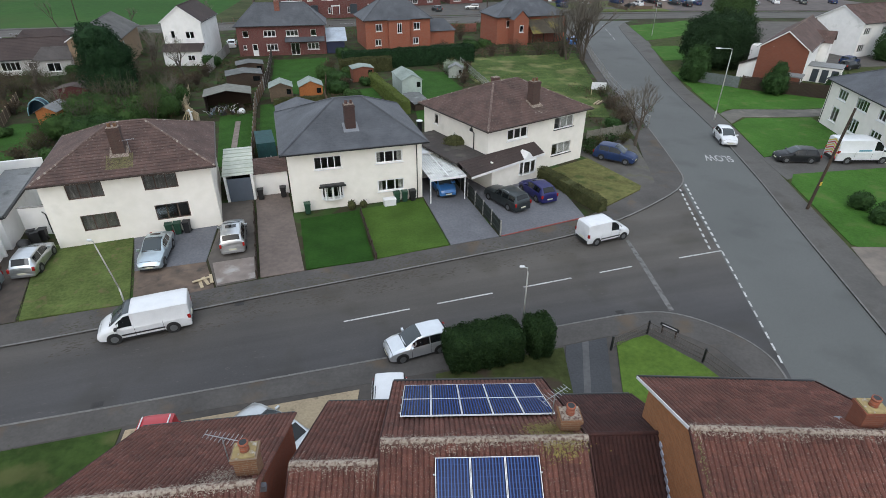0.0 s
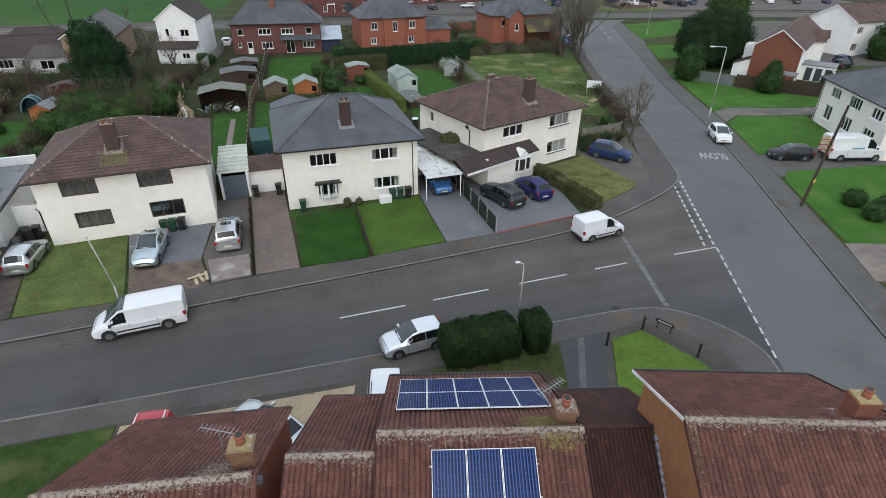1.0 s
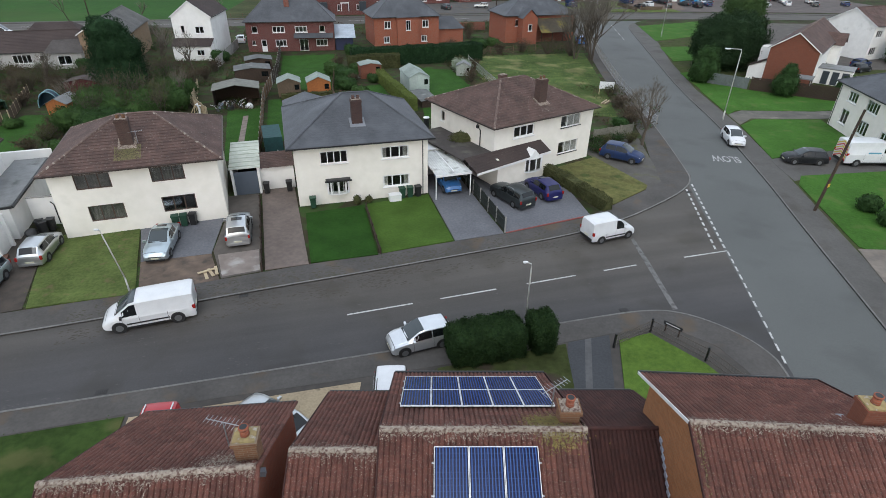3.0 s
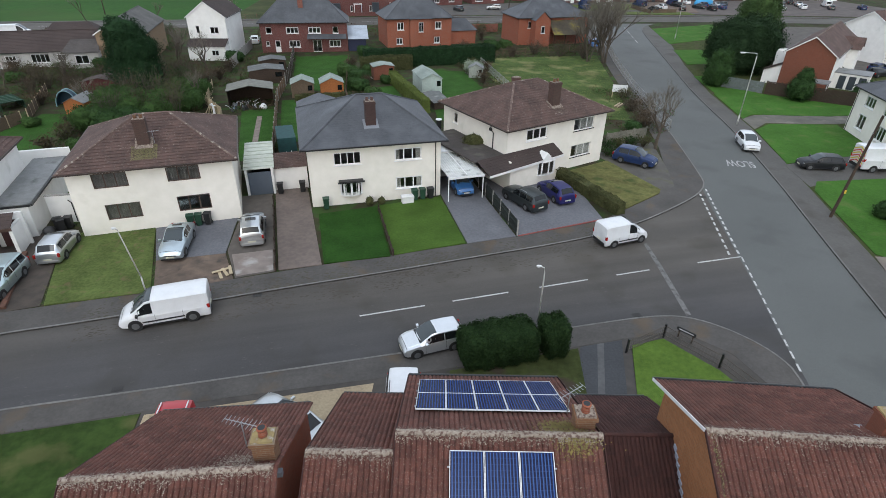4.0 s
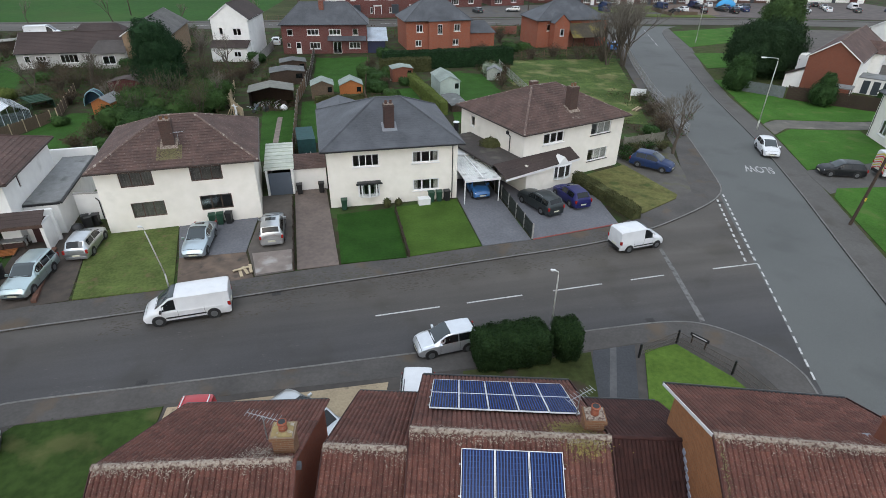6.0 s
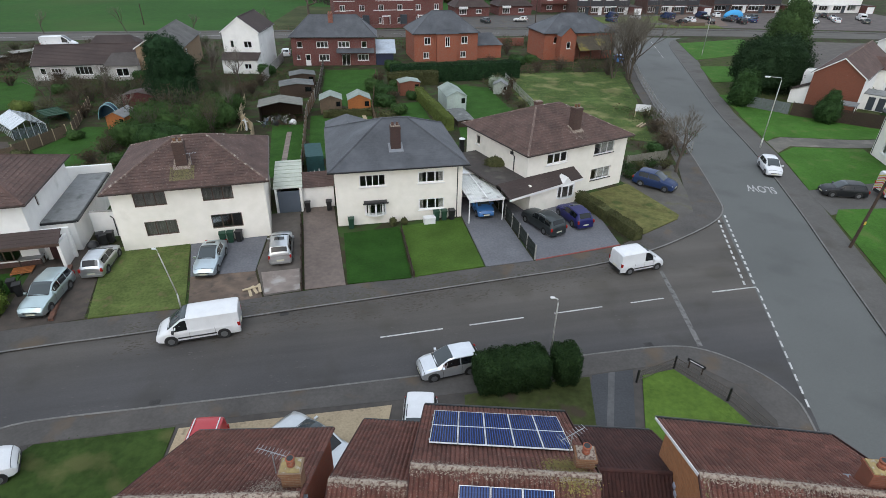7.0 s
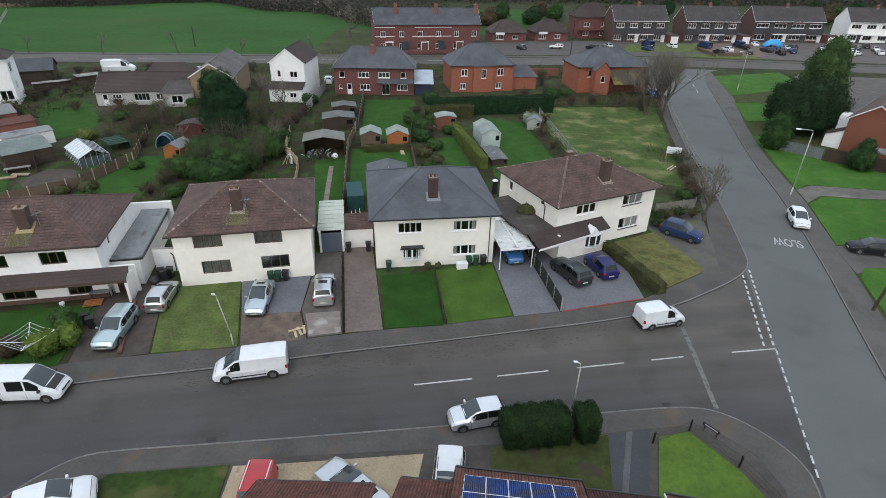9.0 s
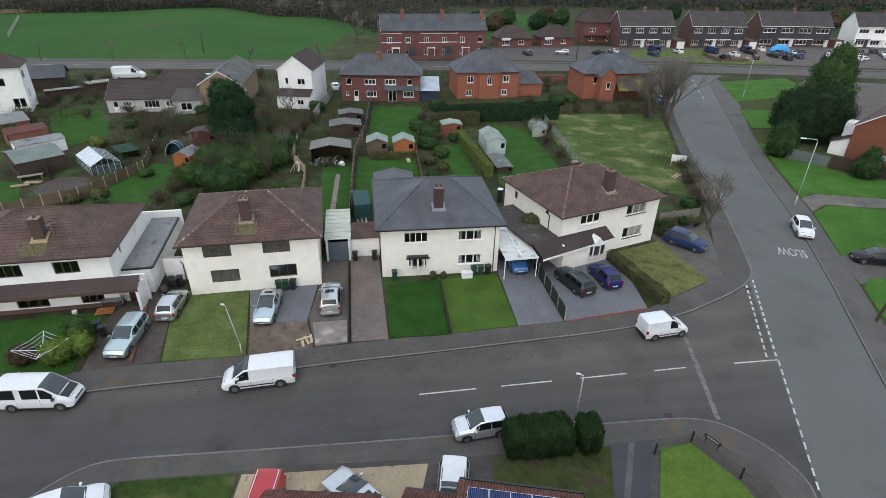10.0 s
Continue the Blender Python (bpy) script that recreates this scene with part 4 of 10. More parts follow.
part("back_wall", boxes((-3.3, -0.02, 8.3, 8.5, 0, 2.74)), RENDER_CREAM, h3)
bm = bmesh.new()
tri = [[bm.verts.new((x, y, z)) for x, z in ((2.95, 2.4), (4.05, 2.4), (3.5, 3.0))] for y in (-1.72, -0.7)]
for i in range(3):
    bm.faces.new((tri[0][i], tri[0][(i + 1) % 3], tri[1][(i + 1) % 3], tri[1][i]))
bm.faces.new(tri[0][::-1])
part("porch_gable", bm, UPVC, h3, "small white porch gable")
porch_bow = [(2.65, -1.42), (2.95, -1.64), (3.65, -1.76), (4.35, -1.64), (4.65, -1.42)]
bow3 = None
for z0, z1 in ((0.86, 0.95), (2.12, 2.21)):
    bm = bmesh.new()
    prism(bm, [(x + (x - 3.65) * 0.05, y - 0.05) for x, y in porch_bow] + [(4.7, -1.23), (2.6, -1.23)], z0, z1)
    if bow3 is None:
        bow3 = part("bow_window", bm, UPVC, h3, "white bow window under the canopy")
    else:
        part("head", bm, UPVC, bow3)
for px, py in porch_bow:
    part("mullion", boxes((px - 0.05, px + 0.05, py - 0.05, py + 0.03, 0.951, 2.119)), UPVC, bow3)
for (xa, ya), (xb, yb) in zip(porch_bow, porch_bow[1:]):
    bm = bmesh.new()
    bm.faces.new([bm.verts.new(p) for p in ((xa, ya, 0.95), (xb, yb, 0.95), (xb, yb, 2.12), (xa, ya, 2.12))])
    part("pane", bm, WINDOW_GLASS, bow3).visible_shadow = False
# sheet in the dim room colour, imitating a shaded interior behind the bow
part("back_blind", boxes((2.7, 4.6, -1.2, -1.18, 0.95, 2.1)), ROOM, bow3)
part("downpipe", tube(bmesh.new(), [(-0.06, 2.4, 5.1), (-0.06, 2.4, 4.6), (-0.06, 2.0, 4.4), (-0.06, 2.0, 2.9)], 0.05), GUTTER, h3)
part("hopper", boxes((-0.16, -0.004, 2.25, 2.55, 4.5, 4.75)), GUTTER, h3)

# the pair at the end of the row, cut by the garden hedge
h0 = thing("semi_detached_house", -34.6, -3.4, 0.05, 4.0, "white rendered two-storey pair of houses with brown tiled roof", "house")
walls(h0, 12.4, 9.6, 5.1, [("S", 4.0, 3.5, 1.9, 1.1, DARKWIN), ("S", 8.2, 3.5, 1.9, 1.1, DARKWIN), ("S", 1.0, 3.5, 1.5, 1.1, DARKWIN), ("S", 4.6, 0.5, 2.4, 1.45, DARKWIN), ("S", 9.4, 0.5, 1.8, 1.45, DARKWIN), ("S", 1.0, 0.5, 2.0, 1.45, DARKWIN), ("E", 2.2, 3.7, 0.35, 0.9, dict(lights=1, frame_mat=BROWN_FRAME, sill=False))], RENDER_WHITE)
hip_roof(h0, 12.4, 9.6, 5.1, 7.4, 4.5, 8.0, TILE_BROWN, 0.4, 0.33, TILE_BROWN)
bm = bmesh.new()
courses(bm, (-0.5, -1.3, 2.25), (14.4, -1.3, 2.25), (14.4, 0, 2.85), (-0.5, 0, 2.85), 0.33)
part("porch_roof", bm, TILE_UMBER, h0, "long dark tiled porch roof")
part("porch_fascia", boxes((-0.5, 14.4, -1.32, -1.26, 2.02, 2.24)), BROWN_FRAME, h0)
part("side_wall", boxes((12.6, 14.6, 0.5, 0.72, 0, 2.6), (14.15, 14.37, -1.2, 0.499, 0, 2.15)), RENDER_WHITE, h0)
part("porch_door", boxes((12.95, 14.2, 0.46, 0.497, 0, 2.1)), plain("dark_maroon_door", (0.05, 0.018, 0.018), 0.5), h0, "dark maroon door")
part("side_roof", boxes((12.45, 14.9, 1.6, 11.6, 2.55, 2.7)), FELT, h0, "flat grey felt roof of the side extension")
part("side_extension", boxes((12.45, 14.7, 1.6, 11.6, 0, 2.54)), RENDER_WHITE, h0)
part("parapet", boxes((11.4, 15.3, 11.65, 11.9, 0, 3.4)), RENDER_WHITE, h0)
part("gutter", boxes((14.91, 15.02, 1.6, 11.6, 2.5, 2.66)), GUTTER, h0)
part("gutter", boxes((12.45, 14.9, 1.5, 1.59, 2.5, 2.66)), GUTTER, h0)
part("plinth", boxes((0, 12.4, -0.05, -0.004, 0, 0.42)), BRICK_DARK, h0, "dark brick plinth")
slope_chimney(h0, 7.2, 1.5, 5.95, 7.75, 0.85, 0.75, 0.44, BRICK_ROOFTONE, 1, MOSSY_CAP)
aerial(h0, 8.15, 1.9, 6.1, 0.9, 60, 1.1)

# garage links between the pairs
lk = thing("garage", -5.35, 3.3, 0.05, 2.0, "white rendered garages with grey door and lean-to roofs", "garage")
part("body", boxes((0, 0.2, 0, 7.0, 0, 2.35), (2.15, 2.35, 0, 7.0, 0, 2.35), (2.35, 5.2, 0.6, 0.8, 0, 2.1), (0.2, 2.15, 6.8, 7.0, 0, 2.3)), RENDER_WHITE, lk)
part("garage_door", boxes((0.22, 2.13, 0.08, 0.14, 0, 2.1)), plain("slate_grey_door", (0.1, 0.12, 0.15), 0.5), lk, "slate grey garage door")
SHEET = mat("pale_roof_sheet", (0.55, 0.57, 0.5), (0.45, 0.48, 0.4), 3.0, 0.7)
for i in range(14):
    zz = 2.36 + 0.05 * (i % 2)
    part("roof_sheet", boxes((-0.1, 2.45, 0.1 + 0.49 * i, 0.1 + 0.49 * i + 0.48, zz, zz + 0.06)), SHEET, lk)
bm = bmesh.new()
courses(bm, (2.4, 0.4, 2.15), (5.3, 0.4, 2.15), (5.3, 3.4, 2.5), (2.4, 3.4, 2.5), 0.3)
part("lean_to_roof", bm, TILE_BROWN, lk)

# carport between the slate house and the corner house
cp = thing("carport", 11.3, -1.6, 0.05, 3.0, "white lean-to carport with corrugated sheets", "carport")
part("post", tube(bmesh.new(), [(0.05, 0.05, 0), (0.05, 0.05, 2.25)], 0.05), UPVC, cp)
part("post", tube(bmesh.new(), [(3.15, 0.05, 0), (3.15, 0.05, 2.1)], 0.05), UPVC, cp)
bm = bmesh.new()
for i in range(32):
    x0, x1 = i * 0.1, i * 0.1 + 0.1
    za, zb = 2.42 + 0.025 * (i % 2), 2.42 + 0.025 * ((i + 1) % 2)
    v = [bm.verts.new(p) for p in ((x0, 0, za - 0.12), (x1, 0, zb - 0.12), (x1, 5.4, zb), (x0, 5.4, za))]
    bm.faces.new(v)
part("roof", bm, mat("carport_sheet", (0.66, 0.67, 0.65), (0.55, 0.56, 0.54), 3.0, 0.5, c3=(0.3, 0.31, 0.29), c3scale=1.2, c3cut=0.56), cp, "grey-white corrugated sheet roof")
part("beam", boxes((-0.02, 3.25, -0.06, -0.005, 2.12, 2.32), (1.55, 1.65, 0, 5.4, 2.46, 2.5)), UPVC, cp)
part("back_room", boxes((0.1, 2.4, 5.5, 9.5, 0, 2.5)), RENDER_WHITE, cp)
part("back_roof", boxes((0.0, 2.5, 5.42, 9.6, 2.505, 2.6)), WHITE_METAL, cp)
gw = thing("garden_wall", -19.75, 1.3, 0.05, -3, "white rendered wall closing the passage between houses", "wall")
part("wall", boxes((0, 2.9, 0, 0.2, 0, 2.3)), RENDER_WHITE, gw)
part("coping", boxes((-0.03, 2.9, -0.03, 0.23, 2.304, 2.37)), CONC_POST, gw)
part("gate", boxes((1.9, 2.75, -0.05, -0.004, 0, 1.95)), RENDER_WHITE, gw)
part("downpipe", tube(bmesh.new(), [(1.75, -0.06, 0.1), (1.75, -0.06, 1.7), (1.55, -0.06, 1.95)], 0.04), GUTTER, gw)

# ---- the three houses under the camera ----
def tile_mesh():
    """One interlocking concrete tile, 0.30 m wide, laid on a slope along +y."""
    prof = [(0.0, 0.0), (0.025, 0.035), (0.075, 0.058), (0.125, 0.035), (0.15, 0.0), (0.175, 0.035), (0.225, 0.058), (0.275, 0.035), (0.298, 0.0)]
    bm = bmesh.new()
    lo = [bm.verts.new((x, 0, z + 0.02)) for x, z in prof]
    hi = [bm.verts.new((x, 0.39, z + 0.0)) for x, z in prof]
    un = [bm.verts.new((x, 0, z + 0.0)) for x, z in prof]
    for i in range(len(prof) - 1):
        bm.faces.new((lo[i], lo[i + 1], hi[i + 1], hi[i]))
        bm.faces.new((un[i], un[i + 1], lo[i + 1], lo[i]))
    me = bpy.data.meshes.new("tile")
    bm.to_mesh(me)
    bm.free()
    return me


TILE_SHAPE = {}
roof_rng = np.random.default_rng(5)


def flakes(points, normal, size, material, name, parent):
    """Thin flat flakes of lichen or cement lying on a surface."""
    n = len(points)
    nz = np.array(Vector(normal).normalized())
    d = roof_rng.normal(0, 1, (n, 3))
    a = np.cross(nz, d)
    a /= np.linalg.norm(a, axis=1)[:, None]
    b = np.cross(nz, a)
    s = (size * roof_rng.uniform(0.4, 1.5, n))[:, None]
    quad = np.stack([points - a * s, points - b * s * 0.6, points + a * s * 0.8, points + b * s * 0.7], 1).reshape(-1, 3)
    me = bpy.data.meshes.new(name)
    me.from_pydata([tuple(q) for q in quad], [], [(4 * i, 4 * i + 1, 4 * i + 2, 4 * i + 3) for i in range(n)])
    me.materials.append(material)
    ob = tagged(new(name, me), kind="stuff")
    ob.parent = parent
    return ob


def slope_points(u, x, half, he, hr, s, lift):
    """Points x along the ridge and u metres down the slope on side s."""
    sl = math.hypot(half, hr - he)
    return np.stack([x, s * half * u / sl, hr - (hr - he) * u / sl + np.full(len(u), lift)], 1)


def dribbles(parent, length, half, he, hr):
    for s in (-1, 1):
        n = int(length * 190)
        x = roof_rng.uniform(0.0, length, n)
        reach = 0.1 + 0.22 * np.array([abs(noise.noise((q * 1.7, length, s))) for q in x]) * 2
        u = 0.1 + roof_rng.random(n) ** 1.6 * reach
        flakes(slope_points(u, x, half, he, hr, s, 0.085), (0, s * (hr - he), half), 0.02, MORTAR, "ridge_cement", parent)
        cols_ = np.arange(0.075, length, 0.15)
        drip = [(q, 0.1 + 0.04 * j) for q in cols_ for j in range(int(abs(noise.noise((q * 2.3, length * 3.1, s * 7.0))) ** 1.5 * 42))]
        if drip:
            dx_, du_ = np.array(drip).T
            flakes(slope_points(du_, dx_ + roof_rng.normal(0, 0.015, len(drip)), half, he, hr, s, 0.1), (0, s * (hr - he), half), 0.02, MORTAR, "ridge_cement", parent)
        # pale specks: lichen dots, and painted highlights for the tile noses
        n = int(length * 210)
        flakes(slope_points(roof_rng.uniform(0.3, 5.0, n), roof_rng.uniform(0, length, n), half, he, hr, s, 0.085), (0, s * (hr - he), half), 0.013, HIP_TILE, "lichen", parent)


def lichen_patch(parent, cx, u0, sx, su, n, half, he, hr, s, material, size=0.04, lift=0.085):
    x = cx + roof_rng.normal(0, sx, n)
    u = np.abs(u0 + roof_rng.normal(0, su, n))
    flakes(slope_points(u, x, half, he, hr, s, lift), (0, s * (hr - he), half), size, material, "lichen", parent)



def tile_slope(parent, origin, dx, du, cols, rows, material, rows_single):
    """Tiles over a slope: dx along the eave, du up the slope. The top rows_single rows are single tiles."""
    if material.name not in TILE_SHAPE:
        me = tile_mesh()
        me.materials.append(material)
        TILE_SHAPE[material.name] = me
    me = TILE_SHAPE[material.name]
    dx, du = Vector(dx).normalized(), Vector(du).normalized()
    nz = dx.cross(du)
    base = Matrix((dx, du, nz)).transposed().to_4x4()
    verts, faces = [], []
    shape = [v.co.copy() for v in me.vertices]
    polys = [tuple(p.vertices) for p in me.polygons]
    for r in range(rows):
        for c in range(cols):
            jit = noise.noise((c * 3.1, r * 2.7, origin[0])) * 0.006
            m = Matrix.Translation(Vector(origin) + dx * (c * 0.3) + du * (r * 0.335 + jit) + nz * (0.004 + abs(jit))) @ base
            if r >= rows - rows_single:
                ob = new("tile", me)
                ob.parent = parent
                ob.matrix_basis = m
            else:
                k = len(verts)
                verts += [m @ v for v in shape]
                faces += [tuple(i + k for i in f) for f in polys]
    if verts:
        jm = bpy.data.meshes.new("lower_tiles")
        jm.from_pydata(verts, [], faces)
        jm.materials.append(material)
        ob = tagged(new("lower_tiles", jm), kind="stuff")
        ob.parent = parent


def near_house(x, y, rz, ridge_len, hr, he, half, label, wall_mat, tile_mat, single=7, barge=None, cement=True, inset=0.1):
    """A gabled house: origin below the west end of the ridge, ridge along x."""
    th = thing("gabled_house", x, y, 0, rz, label, "house")
    k = (hr - he) / half
    d = 2 * (half - 0.3)
    part("wall", boxes((inset, ridge_len - 0.1, -d / 2, -d / 2 + 0.27, 0, he)), wall_mat, th)
    part("wall", boxes((inset, ridge_len - 0.1, d / 2 - 0.27, d / 2, 0, he)), wall_mat, th)
    for x0, x1 in ((inset, inset + 0.27), (ridge_len - 0.37, ridge_len - 0.1)):
        bm = bmesh.new()
        pts = [(-d / 2 + 0.271, 0), (d / 2 - 0.271, 0), (d / 2 - 0.271, he + 0.2), (0, hr - 0.12), (-d / 2 + 0.271, he + 0.2)]
        vs = [[bm.verts.new((xx, yy, zz)) for yy, zz in pts] for xx in (x0, x1)]
        bm.faces.new(vs[0][::-1])
        bm.faces.new(vs[1])
        for i in range(5):
            bm.faces.new((vs[0][i], vs[0][(i + 1) % 5], vs[1][(i + 1) % 5], vs[1][i]))
        bmesh.ops.recalc_face_normals(bm, faces=bm.faces)
        part("gable_wall", bm, wall_mat, th)
    sl = math.hypot(half, hr - he)
    rows, cols = int(sl / 0.335), round(ridge_len / 0.3)
    bm = bmesh.new()
    for s in (1, -1):
        v = [bm.verts.new(p) for p in ((0, s * half, he - 0.05), (ridge_len, s * half, he - 0.05), (ridge_len, 0, hr - 0.05), (0, 0, hr - 0.05))]
        bm.faces.new(v)
    part("roof_deck", bm, TILE_DARK, th)
    u = Vector((0, half, hr - he)).normalized()
    start = sl - rows * 0.335
    tile_slope(th, (0, -half + u.y * start, he + u.z * start), (1, 0, 0), (0, u.y, u.z), cols, rows, tile_mat, single)
    tile_slope(th, (cols * 0.3, half - u.y * start, he + u.z * start), (-1, 0, 0), (0, -u.y, u.z), cols, rows, tile_mat, single)
    ridge_line(th, (0, 0, hr + 0.03), (ridge_len, 0, hr + 0.03), MORTAR if cement else tile_mat, 0.1 if cement else 0.09, 0.45)
    if cement:
        dribbles(th, ridge_len, half, he, hr)
    for s in (-1, 1):
        part("gutter", tube(bmesh.new(), [(0, s * (half + 0.06), he - 0.02), (ridge_len, s * (half + 0.06), he - 0.02)], 0.06), GUTTER, th)
    for xx in (-0.03, ridge_len + 0.0):
        for s in (1, -1):
            bm = bmesh.new()
            q = [(xx, s * half, he - 0.06), (xx, 0, hr - 0.06), (xx, 0, hr + 0.06), (xx, s * half, he + 0.06)]
            v = [bm.verts.new(p) for p in q] + [bm.verts.new((p[0] + 0.03, p[1], p[2])) for p in q]
            for f in ((0, 1, 2, 3), (4, 7, 6, 5), (0, 4, 5, 1), (3, 2, 6, 7), (0, 3, 7, 4), (1, 5, 6, 2)):
                bm.faces.new([v[i] for i in f])
            bmesh.ops.recalc_face_normals(bm, faces=bm.faces)
            part("bargeboard", bm, barge if barge and s == 1 and xx < 0 else TILE_DARK, th)
    return th


def pv_material():
    m = bpy.data.materials.new("solar_cells")
    m.use_nodes = True
    t = m.node_tree
    p = t.nodes["Principled BSDF"]
    tc = t.nodes.new("ShaderNodeTexCoord")
    br = t.nodes.new("ShaderNodeTexBrick")
    br.offset = 0.0
    br.inputs["Scale"].default_value = 1.0
    br.inputs["Brick Width"].default_value = 0.156
    br.inputs["Row Height"].default_value = 0.156
    br.inputs["Mortar Size"].default_value = 0.0035
    br.inputs["Color1"].default_value = (0.004, 0.006, 0.028, 1)
    br.inputs["Color2"].default_value = (0.006, 0.01, 0.044, 1)
    br.inputs["Mortar"].default_value = (0.03, 0.045, 0.12, 1)
    t.links.new(tc.outputs["Object"], br.inputs["Vector"])
    wv = t.nodes.new("ShaderNodeTexWave")
    wv.inputs["Scale"].default_value = 3.6
    wv.inputs["Distortion"].default_value = 0.6
    wv.inputs["Detail"].default_value = 1.0
    t.links.new(tc.outputs["Object"], wv.inputs["Vector"])
    mp = t.nodes.new("ShaderNodeMapRange")
    mp.inputs[1].default_value, mp.inputs[2].default_value, mp.inputs[4].default_value = 0.55, 1.0, 0.85
    t.links.new(wv.outputs["Fac"], mp.inputs[0])
    mx = t.nodes.new("ShaderNodeMixRGB")
    mx.inputs[2].default_value = (0.04, 0.095, 0.3, 1)
    t.links.new(mp.outputs[0], mx.inputs[0])
    t.links.new(br.outputs[0], mx.inputs[1])
    t.links.new(mx.outputs[0], p.inputs["Base Color"])
    p.inputs["Roughness"].default_value = 0.25
    p.inputs["Specular IOR Level"].default_value = 0.22
    return m


PV = pv_material()


def solar_array(x, y, z, rz, slope, cols, rows, pw, ph, label):
    """Panels on a slope; origin at the low west corner, x along the eave."""
    th = new("solar_array")
    th.matrix_basis = pose(x, y, z, 0, 0, rz) @ pose(0, 0, 0, slope, 0, 0)
    tagged(th, label, "solar panels")
    for r in range(rows):
        for c in range(cols):
            ax, ay = c * (pw + 0.012), r * (ph + 0.012)
            cell = part("panel", boxes((-pw / 2 + 0.022, pw / 2 - 0.022, -ph / 2 + 0.022, ph / 2 - 0.022, 0.0, 0.034)), PV, th)
            cell.location = (ax + pw / 2, ay + ph / 2, 0.08)
            f = 0.017
            part("panel_frame", boxes((-pw / 2, pw / 2, -ph / 2, -ph / 2 + f, -0.005, 0.04), (-pw / 2, pw / 2, ph / 2 - f, ph / 2, -0.005, 0.04), (-pw / 2, -pw / 2 + f, -ph / 2 + f, ph / 2 - f, -0.005, 0.04), (pw / 2 - f, pw / 2, -ph / 2 + f, ph / 2 - f, -0.005, 0.04)), WHITE_METAL, cell)
    for r in range(rows):
        for k in (0.25, 0.75):
            part("rail", boxes((-0.06, cols * (pw + 0.012) + 0.05, (r + k) * ph - 0.02, (r + k) * ph + 0.02, 0.03, 0.073)), GALV, th)
    return th


def on_slope(x, y, rz, lx, ly, z):
    m = pose(x, y, 0, 0, 0, rz)
    return m @ Vector((lx, ly, z))


A_C = -14.5
# centre house: main roof, lower half, link roof
NC = (1.75, -32.15)
KC = 2.8 / 5.2
nc = near_house(*NC, A_C, 5.75, 8.3, 5.5, 5.2, "brown tiled gabled house with solar panels on both slopes", BRICK_ORANGE, TILE_RED)
near_house(-0.72, -31.85, A_C, 2.6, 7.85, 5.0, 5.0, "brown tiled lower half of the gabled house", BRICK_ORANGE, TILE_RED)
SL = math.degrees(math.atan2(2.8, 5.2))
solar_array(*on_slope(*NC, A_C, 0.45 + 5 * 0.952, 4.25, 8.3 - 4.25 * KC + 0.06), A_C + 180, SL, 5, 2, 0.94, 1.6, "dark blue solar array of ten panels on brown tiles")
solar_array(*on_slope(*NC, A_C, 1.5, -3.3, 8.3 - 3.3 * KC + 0.06), A_C, SL, 3, 2, 0.93, 1.62, "blue solar array with three columns on brown tiles")
chimney(nc, 5.35, 0.6, 7.7, 8.6, 0.55, 0.48, BRICK_BROWN, 1, None, MORTAR)
aerial(nc, 5.0, 1.1, 8.0, 1.0, 35, 0.9)
lichen_patch(nc, 4.75, 0.45, 0.32, 0.3, 2600, 5.2, 5.5, 8.3, 1, MOSS_YELLOW, 0.028)
lichen_patch(nc, 5.0, 0.25, 0.3, 0.2, 700, 5.2, 5.5, 8.3, -1, MOSS_YELLOW, 0.022)
# link roof between the centre and the right house
near_house(7.35, -30.9, -14.5, 5.0, 5.35, 2.95, 4.2, "low dark brown tiled garage roof between two houses", BRICK_ORANGE, TILE_DARK, 5, None, False)
# right house
NR = (10.3, -34.05)
nr = near_house(*NR, -18.0, 6.4, 8.25, 6.3, 4.1, "red-brown tiled gabled brick house with white bargeboards", BRICK_BUFF, TILE_RED, 8, UPVC, inset=0.4)
chimney(nr, 5.25, 0.55, 7.7, 8.75, 0.62, 0.55, BRICK_GABLE, 1, None, MOSSY_CAP)
part("lead_apron", boxes((4.7, 4.92, 0.2, 0.95, 7.86, 7.9), (4.93, 5.6, 0.95, 1.2, 7.66, 7.7)), LEAD, nr, "pale lead apron by the chimney")
lichen_patch(nr, 0.15, 1.0, 0.05, 0.7, 140, 4.1, 6.3, 8.25, -1, MOSS, 0.02)
bm = bmesh.new()
for k in range(20):
    y0 = 2.0 - 0.24 * k
    z0 = 5.24 + (y0 - 2.12) * 0.57
    box(bm, 0.355, 0.395, y0 - 0.22, y0, z0 + 0.03, z0 + 0.2)
tagged(part("step_flashing", bm, plain("blue_white_flashing", (0.42, 0.46, 0.56), 0.5), nr, "pale stepped lead flashing"), kind="stuff")
# left house
NLH = (-6.75, -31.65)
nlh = near_house(*NLH, -8.8, 5.3, 8.2, 5.1, 5.2, "red-brown tiled gabled brick house with mossy ridge", BRICK_ORANGE, TILE_RED)
chimney(nlh, 4.98, 0.62, 7.5, 8.7, 0.58, 0.5, BRICK_BROWN, 1, None, MOSSY_CAP)
aerial(nlh, 4.35, 1.0, 7.9, 1.0, 160, 1.0)
lichen_patch(nlh, 4.35, 0.55, 0.3, 0.28, 1300, 5.2, 5.1, 8.2, 1, MORTAR, 0.022)
